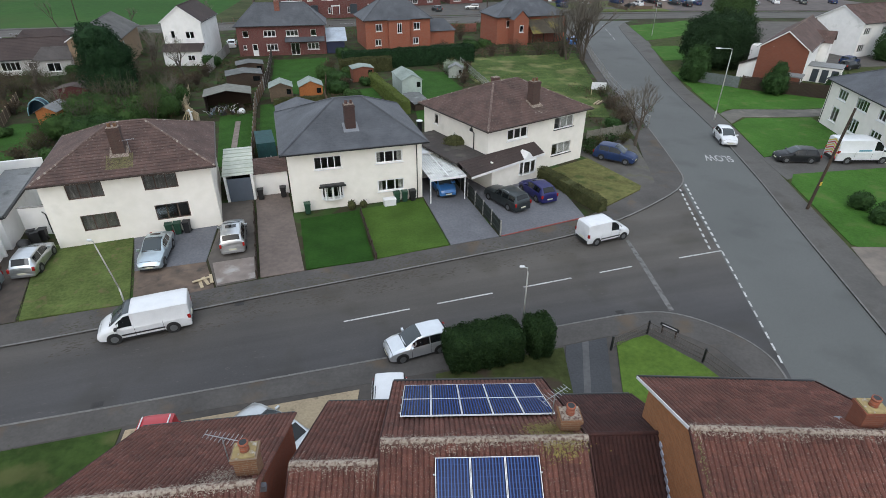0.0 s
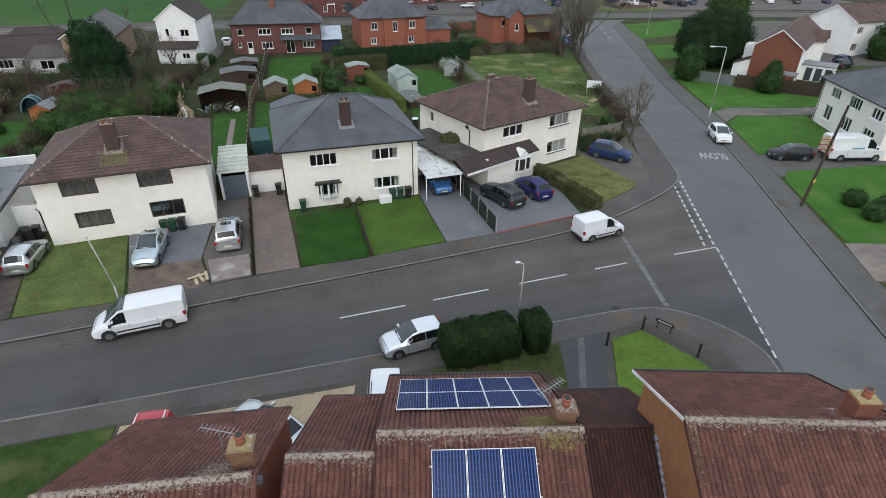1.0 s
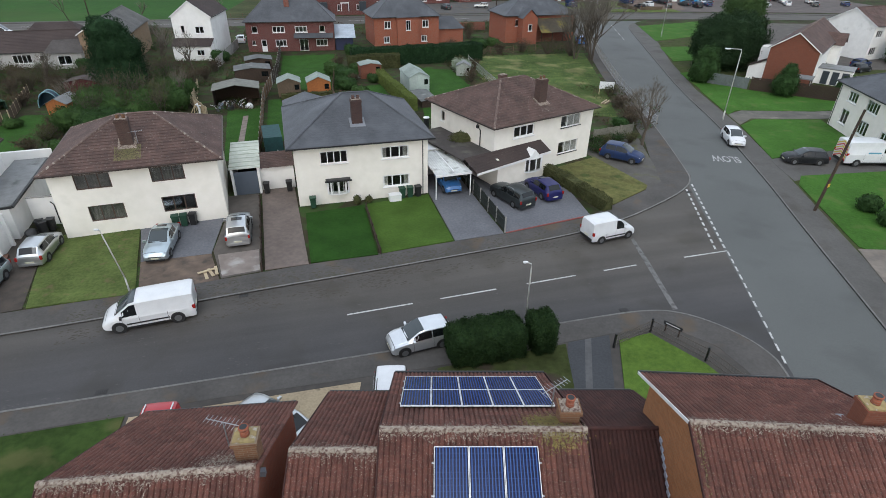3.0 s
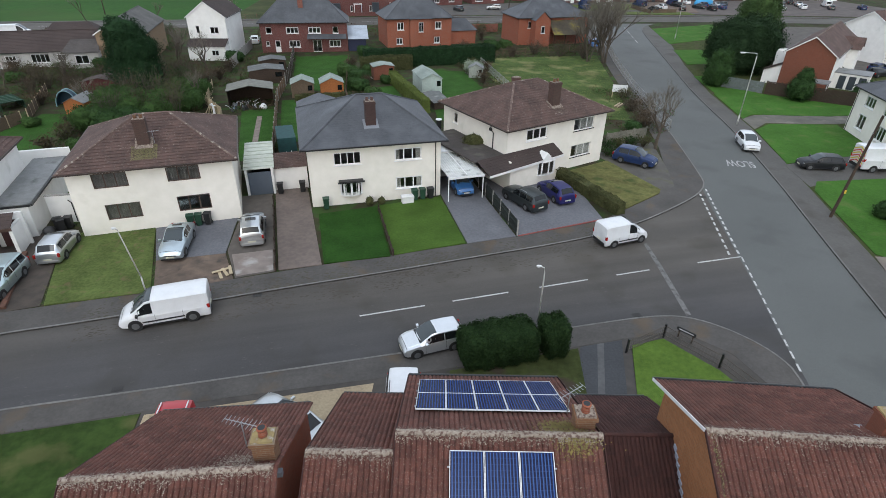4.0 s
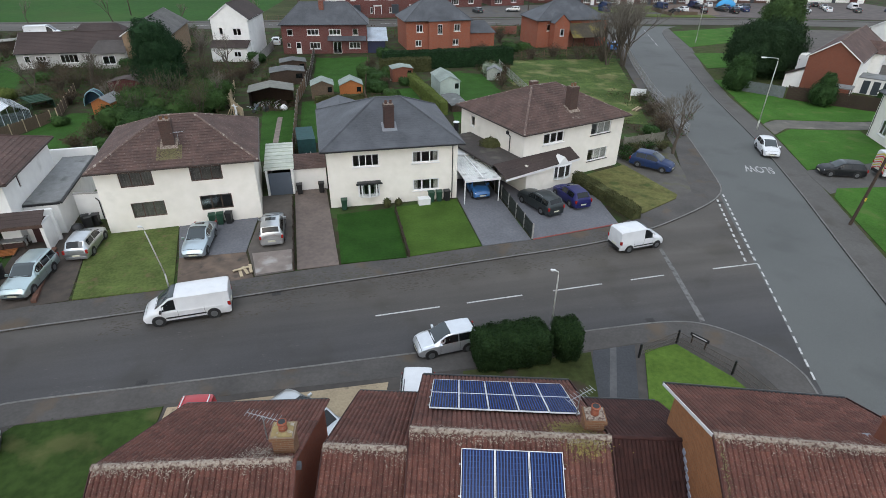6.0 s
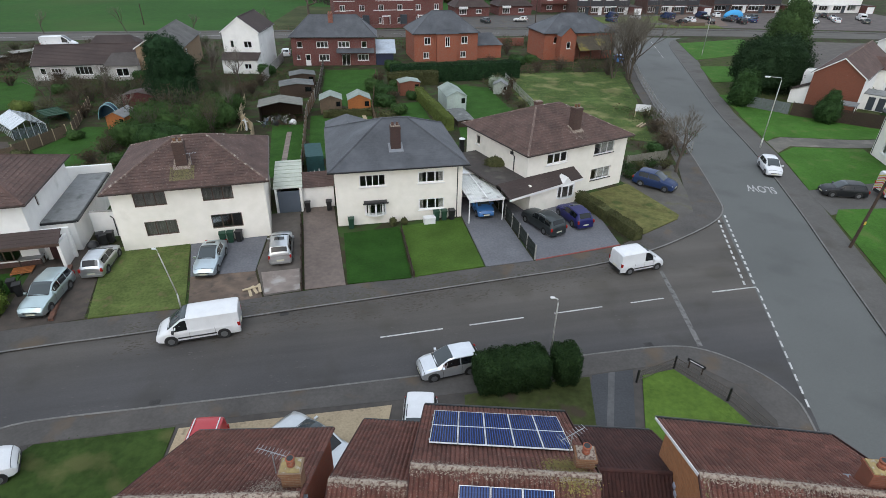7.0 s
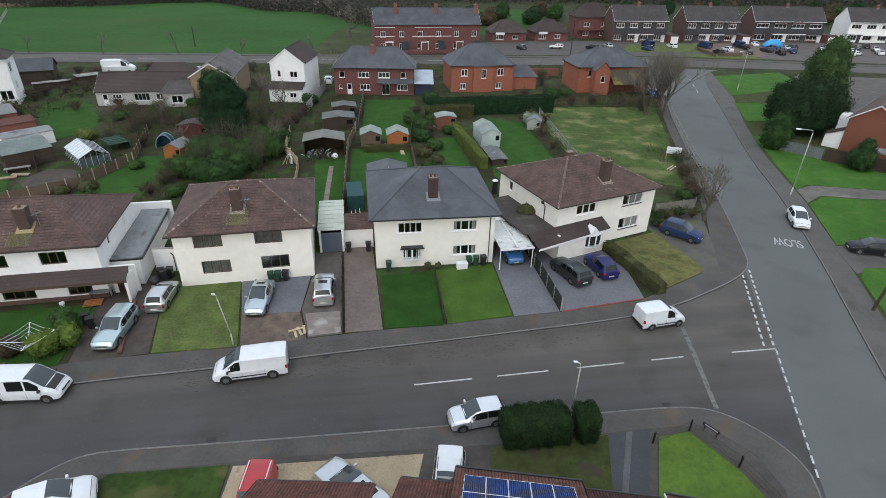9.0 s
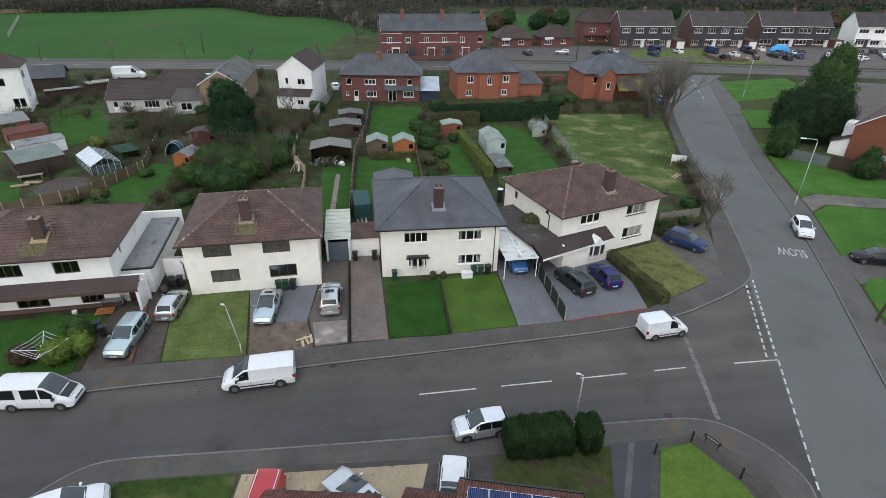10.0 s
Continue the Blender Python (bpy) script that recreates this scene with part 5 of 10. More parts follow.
# lichen on the roofs across the road
for hs, cx, u0, hf, e0, r0 in ((h1, 5.25, 4.5, 5.6, 5.15, 7.5), (h0, 7.0, 4.5, 5.2, 5.1, 7.4), (h3, 6.7, 4.7, 5.6, 5.25, 7.75)):
    pts = slope_points(u0 + roof_rng.uniform(-0.75, 0.75, 1500), cx + np.clip(roof_rng.normal(0, 0.5, 1500), -0.85, 0.85), hf, e0, r0, -1, 0.035)
    pts[:, 1] += hf - 0.4
    flakes(pts, (0, -(r0 - e0), hf), 0.045, HIP_TILE if hs is h3 else MOSS, "lichen", hs)
    pts = slope_points(roof_rng.uniform(0.6, 5.2, 220), cx + roof_rng.uniform(-3.2, 3.2, 220), hf, e0, r0, -1, 0.035)
    pts[:, 1] += hf - 0.4
    flakes(pts, (0, -(r0 - e0), hf), 0.03, HIP_TILE, "lichen", hs)

# ---- vehicles ----
PROFILES = {
    # x along the length, bottom, belt and top heights (of H), half widths at bottom, belt and top (of W / 2)
    "hatch": [(-0.5, 0.24, 0.44, 0.46, 0.80, 0.84, 0.72), (-0.488, 0.16, 0.52, 0.62, 0.90, 0.94, 0.74), (-0.465, 0.14, 0.60, 0.70, 0.94, 0.98, 0.74), (-0.385, 0.14, 0.64, 0.97, 0.96, 1.0, 0.72), (-0.25, 0.14, 0.63, 1.0, 0.97, 1.0, 0.74), (-0.02, 0.14, 0.62, 1.0, 0.97, 1.0, 0.74), (0.07, 0.14, 0.615, 0.95, 0.97, 1.0, 0.72), (0.235, 0.14, 0.60, 0.67, 0.97, 0.99, 0.78), (0.36, 0.14, 0.56, 0.61, 0.96, 0.97, 0.78), (0.45, 0.15, 0.48, 0.53, 0.92, 0.90, 0.72), (0.488, 0.18, 0.38, 0.43, 0.84, 0.82, 0.66), (0.5, 0.24, 0.34, 0.37, 0.74, 0.74, 0.6)],
    "saloon": [(-0.5, 0.24, 0.46, 0.48, 0.80, 0.84, 0.74), (-0.485, 0.16, 0.58, 0.62, 0.90, 0.94, 0.78), (-0.45, 0.14, 0.64, 0.68, 0.94, 0.98, 0.80), (-0.34, 0.14, 0.66, 0.73, 0.96, 1.0, 0.80), (-0.21, 0.14, 0.65, 0.98, 0.97, 1.0, 0.71), (-0.08, 0.14, 0.64, 1.0, 0.97, 1.0, 0.73), (0.03, 0.14, 0.635, 0.98, 0.97, 1.0, 0.72), (0.20, 0.14, 0.62, 0.70, 0.97, 0.99, 0.80), (0.35, 0.14, 0.58, 0.63, 0.96, 0.97, 0.80), (0.45, 0.15, 0.50, 0.55, 0.92, 0.90, 0.74), (0.488, 0.18, 0.40, 0.45, 0.84, 0.82, 0.66), (0.5, 0.24, 0.35, 0.38, 0.74, 0.74, 0.6)],
    "estate": [(-0.5, 0.24, 0.44, 0.47, 0.82, 0.86, 0.74), (-0.49, 0.16, 0.58, 0.66, 0.92, 0.95, 0.78), (-0.475, 0.14, 0.62, 0.74, 0.95, 0.98, 0.78), (-0.425, 0.14, 0.64, 0.98, 0.96, 1.0, 0.76), (-0.25, 0.14, 0.63, 1.0, 0.97, 1.0, 0.78), (-0.02, 0.14, 0.62, 1.0, 0.97, 1.0, 0.78), (0.05, 0.14, 0.615, 0.96, 0.97, 1.0, 0.76), (0.19, 0.14, 0.61, 0.68, 0.97, 0.99, 0.82), (0.35, 0.14, 0.58, 0.63, 0.96, 0.97, 0.82), (0.46, 0.15, 0.50, 0.56, 0.92, 0.92, 0.76), (0.49, 0.18, 0.40, 0.46, 0.86, 0.85, 0.7), (0.5, 0.24, 0.36, 0.4, 0.78, 0.78, 0.66)],
    "van": [(-0.5, 0.18, 0.50, 0.90, 0.92, 0.94, 0.84), (-0.495, 0.14, 0.52, 0.97, 0.95, 0.98, 0.86), (-0.46, 0.13, 0.52, 1.0, 0.97, 1.0, 0.88), (-0.2, 0.13, 0.52, 1.0, 0.97, 1.0, 0.88), (0.10, 0.13, 0.52, 1.0, 0.97, 1.0, 0.86), (0.175, 0.13, 0.52, 0.96, 0.97, 1.0, 0.82), (0.335, 0.13, 0.52, 0.62, 0.97, 0.99, 0.84), (0.42, 0.13, 0.46, 0.52, 0.95, 0.94, 0.80), (0.475, 0.15, 0.36, 0.42, 0.9, 0.86, 0.74), (0.5, 0.2, 0.3, 0.33, 0.76, 0.76, 0.64)],
    "minivan": [(-0.5, 0.18, 0.46, 0.80, 0.90, 0.92, 0.80), (-0.492, 0.14, 0.50, 0.94, 0.94, 0.97, 0.82), (-0.45, 0.13, 0.52, 0.99, 0.96, 1.0, 0.84), (-0.2, 0.13, 0.52, 1.0, 0.97, 1.0, 0.84), (0.04, 0.13, 0.52, 1.0, 0.97, 1.0, 0.82), (0.11, 0.13, 0.52, 0.96, 0.97, 1.0, 0.79), (0.28, 0.13, 0.51, 0.60, 0.97, 0.99, 0.82), (0.40, 0.13, 0.46, 0.52, 0.95, 0.95, 0.80), (0.47, 0.15, 0.37, 0.42, 0.9, 0.86, 0.74), (0.5, 0.2, 0.3, 0.33, 0.76, 0.76, 0.64)],
}


def car(x, y, rz, kind, length, width, height, paint, label, category="car", sides=None, rear_glass=True, wheel_r=0.31, sunroof=False, rails=False, rub=False, z=0.02, rim=None, black_bonnet=False):
    """A parked vehicle: front towards +x, origin on the ground under its middle."""
    th = thing({"van": "van", "minivan": "van"}.get(kind, "car"), x, y, z, rz, label, category, "parked vehicles")
    st = [(s[0] * length, s[1] * height, s[2] * height, s[3] * height, s[4] * width / 2, s[5] * width / 2, s[6] * width / 2) for s in PROFILES[kind]]

    def ring(px):
        i = max(0, min(len(st) - 2, sum(1 for s in st if s[0] <= px) - 1))
        a, b = st[i], st[i + 1]
        f = (px - a[0]) / (b[0] - a[0])
        zb, zs, zt, wb, ws, wt = [a[k] + (b[k] - a[k]) * f for k in range(1, 7)]
        z5 = max(zs + 0.012, zt - 0.05)
        z6 = max(zs + 0.02, zt - 0.008)
        return [(wb * 0.94, zb), (wb, zb + 0.06), (ws * 0.995, zb + 0.45 * (zs - zb)), (ws, zs - 0.07), (ws * 0.965, zs), (wt * 1.03, z5), (wt * 0.93, z6), (wt * 0.5, zt + 0.02), (0, zt + 0.028)]

    xs = []
    for a, b in zip(st, st[1:]):
        n = 3 if b[0] - a[0] > 0.3 else 1
        xs += [a[0] + (b[0] - a[0]) * k / n for k in range(n)]
    xs.append(st[-1][0])
    bm = bmesh.new()
    rings = []
    for px in xs:
        r = ring(px)
        full = [(-yy, zz) for yy, zz in r] + [(yy, zz) for yy, zz in r[-2::-1]]
        rings.append([bm.verts.new((px, yy, zz)) for yy, zz in full])
    for q, s in zip(rings, rings[1:]):
        for k in range(len(q) - 1):
            bm.faces.new((q[k], q[k + 1], s[k + 1], s[k]))
        bm.faces.new((q[-1], q[0], s[0], s[-1]))
    bm.faces.new(rings[0][::-1])
    bm.faces.new(rings[-1])
    bmesh.ops.recalc_face_normals(bm, faces=bm.faces)
    body = part("body", bm, paint, th, smooth=True)
    body.data.set_sharp_from_angle(angle=radians(26))
    # glass
    i_top = [i for i, s in enumerate(st) if s[3] >= height * 0.985]
    x_roof0, x_roof1 = st[i_top[0]][0], st[i_top[-1]][0]
    cowl = {"hatch": 0.235, "saloon": 0.20, "estate": 0.19, "van": 0.335, "minivan": 0.28}[kind] * length

    def top_patch(name, xa, xb, inset=0.93, n=5, material=CAR_GLASS):
        bmx = bmesh.new()
        rows = []
        for px in sorted({xa + (xb - xa) * k / n for k in range(n + 1)} | {q[0] for q in st if xa < q[0] < xb}):
            r = ring(px)
            pts = [(-r[6][0] * inset, r[6][1]), (-r[7][0], r[7][1]), (0, r[8][1]), (r[7][0], r[7][1]), (r[6][0] * inset, r[6][1])]
            rows.append([bmx.verts.new((px + (0.008 if xa > 0 else -0.008), yy, zz + 0.014)) for yy, zz in pts])
        for q, s in zip(rows, rows[1:]):
            for k in range(4):
                bmx.faces.new((q[k], q[k + 1], s[k + 1], s[k]))
        bmesh.ops.recalc_face_normals(bmx, faces=bmx.faces)
        return part(name, bmx, material, th, smooth=True)

    def side_patch(name, xa, xb, s, lo=0.1, hi=0.93, n=5):
        bmx = bmesh.new()
        rows = []
        for px in sorted({xa + (xb - xa) * k / n for k in range(n + 1)} | {q[0] for q in st if xa < q[0] < xb}):
            r = ring(px)
            rows.append([bmx.verts.new((px, s * (r[4][0] + (r[5][0] - r[4][0]) * f + 0.008), r[4][1] + (r[5][1] - r[4][1]) * f)) for f in (lo, hi)])
        for q, t in zip(rows, rows[1:]):
            bmx.faces.new((q[0], q[1], t[1], t[0]))
        bmesh.ops.recalc_face_normals(bmx, faces=bmx.faces)
        return part(name, bmx, CAR_GLASS, th)

    top_patch("windscreen", x_roof1 + 0.012 * length, cowl - 0.01, 1.0, 5, SCREEN_GLASS)
    if rear_glass:
        if kind in ("hatch", "estate"):
            top_patch("rear_window", st[2][0] + 0.01, st[3][0] - 0.015, 0.92, 3)
        elif kind == "saloon":
            top_patch("rear_window", st[3][0] + 0.03, st[4][0] - 0.01, 0.92, 3)
        else:
            part("rear_window", boxes((-length / 2 - 0.012, -length / 2 + 0.02, -width * 0.36, width * 0.36, height * 0.56, height * 0.84)), CAR_GLASS, th)
    for s in (-1, 1):
        for xa, xb in sides or {"hatch": ((-0.36, -0.13), (-0.115, 0.16)), "saloon": ((-0.22, -0.09), (-0.075, 0.13)), "estate": ((-0.43, -0.27), (-0.255, -0.075), (-0.06, 0.13)), "van": ((0.115, 0.27),), "minivan": ((0.02, 0.2),)}[kind]:
            side_patch("side_window", xa * length, xb * length, s)
    def seam(px, s):
        bmx = bmesh.new()
        r0, r1 = ring(px - 0.008), ring(px + 0.008)
        rows = [[bmx.verts.new((xx, s * (r[k][0] + 0.004), r[k][1])) for k in (1, 2, 3, 4)] for xx, r in ((px - 0.008, r0), (px + 0.008, r1))]
        for k in range(3):
            bmx.faces.new((rows[0][k], rows[0][k + 1], rows[1][k + 1], rows[1][k]))
        part("door_seam", bmx, BLACK_PLASTIC, th)

    for s in (-1, 1):
        for f in {"hatch": (-0.14, 0.165), "saloon": (-0.085, 0.135), "estate": (-0.27, -0.07, 0.135), "van": (-0.2, 0.1, 0.28), "minivan": (-0.2, 0.01, 0.21)}[kind]:
            seam(f * length, s)
    def cross_seam(px):
        bmx = bmesh.new()
        rows = []
        for xx in (px - 0.009, px + 0.009):
            r = ring(xx)
            pts = [(-r[4][0] * 0.97, r[4][1] + 0.012), (-r[6][0] * 0.98, r[6][1] + 0.012), (-r[7][0], r[7][1] + 0.012), (0, r[8][1] + 0.012), (r[7][0], r[7][1] + 0.012), (r[6][0] * 0.98, r[6][1] + 0.012), (r[4][0] * 0.97, r[4][1] + 0.012)]
            rows.append([bmx.verts.new((xx, yy, zz)) for yy, zz in pts])
        for k in range(6):
            bmx.faces.new((rows[0][k], rows[0][k + 1], rows[1][k + 1], rows[1][k]))
        part("panel_gap", bmx, BLACK_PLASTIC, th)

    cross_seam(length * 0.455)
    part("wiper_tray", boxes((cowl - 0.03, cowl + 0.07, -width * 0.36, width * 0.36, ring(cowl)[6][1] - 0.03, ring(cowl + 0.07)[7][1] + 0.012)), BLACK_PLASTIC, th)
    part("front_valance", boxes((length * 0.46, length * 0.503, -width * 0.36, width * 0.36, height * 0.14, height * 0.21)), BLACK_PLASTIC, th)
    if sunroof:
        top_patch("sunroof", x_roof1 - 0.17 * length, x_roof1 - 0.06 * length, 0.62, 2)
    if black_bonnet:
        top_patch("bonnet_cover", cowl + 0.05, length * 0.44, 0.95, 3, BLACK_PLASTIC)
    if rails:
        for s in (-1, 1):
            r = ring(0)
            part("roof_rail", tube(bmesh.new(), [(x_roof0 + 0.1, s * r[6][0], r[6][1] + 0.0), (x_roof0 + 0.2, s * r[6][0], r[6][1] + 0.07), (x_roof1 - 0.2, s * r[6][0], r[6][1] + 0.07), (x_roof1 - 0.05, s * r[6][0], r[6][1])], 0.02, n=6), BLACK_PLASTIC if paint.name.startswith("white") else GALV, th)
    # wheels
    base = length * (0.62 if kind in ("van", "minivan") else 0.59)
    shift = length * 0.015
    for px in (-base / 2 + shift, base / 2 + shift):
        for s in (-1, 1):
            yy = s * (width / 2 - 0.085)
            part("wheel_arch", tube(bmesh.new(), [(px, s * (width / 2 - 0.2), wheel_r + 0.02), (px, s * (width / 2 + 0.002), wheel_r + 0.02)], wheel_r * 1.16, n=22), BLACK_PLASTIC, th)
            bm = bmesh.new()
            tube(bm, [(px, yy - s * 0.1, wheel_r), (px, yy - s * 0.08, wheel_r), (px, yy + s * 0.075, wheel_r), (px, yy + s * 0.095, wheel_r)], wheel_r, n=22)
            wheel = part("wheel", bm, TYRE, th, smooth=False)
            bm = tube(bmesh.new(), [(px, yy, wheel_r), (px, yy + s * 0.105, wheel_r)], wheel_r * 0.66, wheel_r * 0.6, n=18)
            part("rim", bm, rim or RIM, wheel)
    # lamps, plates, bumpers, mirrors
    rf, rr = ring(length * 0.455), ring(-length * 0.485)
    for s in (-1, 1):
        hl = rf[4][0] * 0.78
        part("headlight", boxes((length * 0.43, length * 0.468, s * hl - 0.14, s * hl + 0.14, rf[4][1] - 0.12, rf[4][1] - 0.0)), LAMP_CLEAR, th)
        tz = height * (0.5 if kind in ("van", "minivan") else 0.52)
        part("tail_light", boxes((-length * 0.503, -length * 0.47, s * rr[3][0] * 0.93 - 0.07, s * rr[3][0] * 0.93 + 0.07, tz - 0.12, tz + 0.14)), LAMP_RED, th)
        r = ring(cowl - 0.25)
        part("door_mirror", boxes((cowl - 0.32, cowl - 0.2, min(s * r[4][0], s * (r[4][0] + 0.2)), max(s * r[4][0], s * (r[4][0] + 0.2)), r[4][1] + 0.02, r[4][1] + 0.16)), paint if kind != "van" else BLACK_PLASTIC, th)
        part("sill_trim", boxes((-base / 2 + shift + wheel_r * 1.2, base / 2 + shift - wheel_r * 1.2, min(s * width * 0.47, s * (width / 2 + 0.004)), max(s * width * 0.47, s * (width / 2 + 0.004)), height * 0.14, height * 0.18)), BLACK_PLASTIC, th)
        if rub:
            part("rubbing_strip", boxes((-base / 2 + shift + wheel_r * 1.2, base / 2 + shift - wheel_r * 1.2, min(s * width * 0.47, s * (width / 2 + 0.012)), max(s * width * 0.47, s * (width / 2 + 0.012)), height * 0.26, height * 0.31)), BLACK_PLASTIC, th)
    part("number_plate", boxes((length * 0.497, length * 0.506, -0.26, 0.26, height * 0.25, height * 0.32)), PLATE, th)
    part("number_plate", boxes((-length * 0.506, -length * 0.49, -0.26, 0.26, height * 0.3, height * 0.37)), PLATE, th)
    part("grille", boxes((length * 0.47, length * 0.502, -width * 0.24, width * 0.24, height * 0.33, height * 0.37)), BLACK_PLASTIC, th)
    part("bumper", boxes((-length * 0.504, -length * 0.47, -width * 0.42, width * 0.42, height * 0.15, height * 0.27)), BLACK_PLASTIC if kind in ("van", "minivan") else paint, th)
    return th


def paint_mat(name, c, metal=0.0, rough=0.35):
    return plain(name, c, rough, metal, 0.12 if max(c) < 0.2 else 0.7, 0.3 if max(c) < 0.2 else 0.5)


P_WHITE = paint_mat("white_paint", (0.68, 0.69, 0.7))
P_SILVER = paint_mat("silver_paint", (0.56, 0.58, 0.59), 0.85, 0.28)
P_PALEBLUE = paint_mat("pale_blue_silver_paint", (0.52, 0.6, 0.64), 0.8, 0.28)
P_GREENSILV = paint_mat("pale_green_silver_paint", (0.5, 0.6, 0.61), 0.8, 0.28)
P_BLUE = paint_mat("bright_blue_paint", (0.05, 0.16, 0.4))
P_PURPLE = paint_mat("deep_blue_paint", (0.018, 0.019, 0.1))
P_NAVY = paint_mat("navy_paint", (0.017, 0.034, 0.1))
P_GREY = paint_mat("dark_grey_paint", (0.07, 0.08, 0.082), 0.7, 0.28)
P_BLACK = paint_mat("black_paint", (0.012, 0.013, 0.015))
P_RED = paint_mat("red_paint", (0.36, 0.01, 0.017))
P_PALE = paint_mat("pale_silver_paint", (0.72, 0.74, 0.76), 0.75, 0.28)

car(-9.05, -13.25, 185, "van", 4.95, 1.9, 1.83, P_WHITE, "white panel van parked half on the pavement", "van", rear_glass=False, rub=True, wheel_r=0.34)
car(22.5, -10.75, 7.0, "minivan", 3.95, 1.72, 1.78, P_WHITE, "small white panel van parked at the kerb", "van", rear_glass=False, rub=True, wheel_r=0.3)
car(5.8, -19.42, 186.0, "hatch", 3.7, 1.65, 1.4, P_PALE, "pale silver hatchback parked at the kerb beside a hedge")
car(-9.75, -4.75, 266.0, "saloon", 4.4, 1.72, 1.42, P_PALEBLUE, "pale silver-blue saloon on a front driveway", sunroof=True, z=0.12)
car(-4.55, -4.0, 91.0, "estate", 4.2, 1.75, 1.6, P_SILVER, "silver estate car parked facing the house", sunroof=True, rails=True, z=0.12)
car(-19.85, -7.8, 266.0, "estate", 4.6, 1.76, 1.46, P_GREENSILV, "pale green-silver estate car on a driveway", rails=True, z=0.11)
car(-17.75, -3.6, 88.0, "hatch", 4.0, 1.68, 1.42, P_SILVER, "silver hatchback parked beside the house wall", z=0.11)
car(-23.1, -13.85, -3.5, "van", 4.9, 1.85, 1.95, P_WHITE, "white van with side windows and black bonnet cover", "van", sides=((-0.42, -0.2), (-0.12, 0.09), (0.115, 0.27)), rub=False, wheel_r=0.33, black_bonnet=True)
car(-17.5, -22.9, 18.0, "hatch", 4.0, 1.7, 1.5, P_WHITE, "white hatchback parked beside the footway", z=0.11)
red_van = car(-7.08, -24.2, 263.0, "minivan", 3.8, 1.65, 1.6, P_RED, "red small van on the gravel drive", "van", z=0.15)
car(-2.05, -24.0, 132.0, "saloon", 4.6, 1.78, 1.45, P_SILVER, "silver saloon with dark sunroof on the gravel drive", sunroof=True, z=0.15)
car(3.2, -24.5, 258.0, "estate", 4.3, 1.75, 1.7, P_WHITE, "white estate car with roof rails on the drive", rails=True, z=0.15)
car(13.05, 0.8, 272.0, "hatch", 3.7, 1.62, 1.45, P_BLUE, "bright blue hatchback under the carport", z=0.13)
car(17.6, -3.2, 108.0, "estate", 4.4, 1.76, 1.5, P_GREY, "grey-green estate car on the paved drive", rails=True, z=0.13)
car(20.8, -2.5, 98.0, "hatch", 4.0, 1.7, 1.45, P_PURPLE, "deep blue hatchback on the paved drive", z=0.13)
car(32.15, 3.3, -50.0, "hatch", 4.2, 1.8, 1.58, P_NAVY, "navy blue hatchback parked beside the house", z=0.12)
car(47.3, 5.3, 245.0, "hatch", 4.1, 1.73, 1.45, P_WHITE, "white hatchback parked at the roadside")
car(49.9, -1.8, 160.0, "hatch", 4.1, 1.72, 1.42, P_BLACK, "black hatchback on a driveway", z=0.12)
YELLOW_STRIPE, RED_STRIPE = plain("yellow_stripe", (0.6, 0.5, 0.05), 0.4), plain("red_stripe", (0.5, 0.05, 0.04), 0.4)
van = car(56.0, -3.5, -14.0, "van", 5.9, 2.05, 2.5, P_WHITE, "large white service van with striped rear doors", "van", rear_glass=False, wheel_r=0.35, z=0.12)
for i in range(6):
    bm = bmesh.new()
    for sd in (-1, 1):
        z0 = 0.55 + 0.26 * i
        q = [(-2.975, 0.0, z0 + 0.42), (-2.975, sd * 0.86, z0), (-2.975, sd * 0.86, z0 + 0.13), (-2.975, 0.0, z0 + 0.55)]
        v = [bm.verts.new(p) for p in q] + [bm.verts.new((p[0] + 0.02, p[1], p[2])) for p in q]
        for f in ((0, 1, 2, 3), (4, 7, 6, 5), (0, 4, 5, 1), (3, 2, 6, 7), (0, 3, 7, 4), (1, 5, 6, 2)):
            bm.faces.new([v[k] for k in f])
    bmesh.ops.recalc_face_normals(bm, faces=bm.faces)
    part("chevron", bm, YELLOW_STRIPE if i % 2 else RED_STRIPE, van)
part("side_mark", boxes((-0.9, 0.4, -1.032, -1.015, 1.35, 1.5)), plain("teal_mark", (0.1, 0.3, 0.4), 0.4), van, "plain teal bar on the side")
for ry in (-0.6, 0.57):
    part("roof_rail", boxes((-1.7, 0.1, ry, ry + 0.035, 1.6, 1.66)), WHITE_METAL, red_van, "white roof rail")
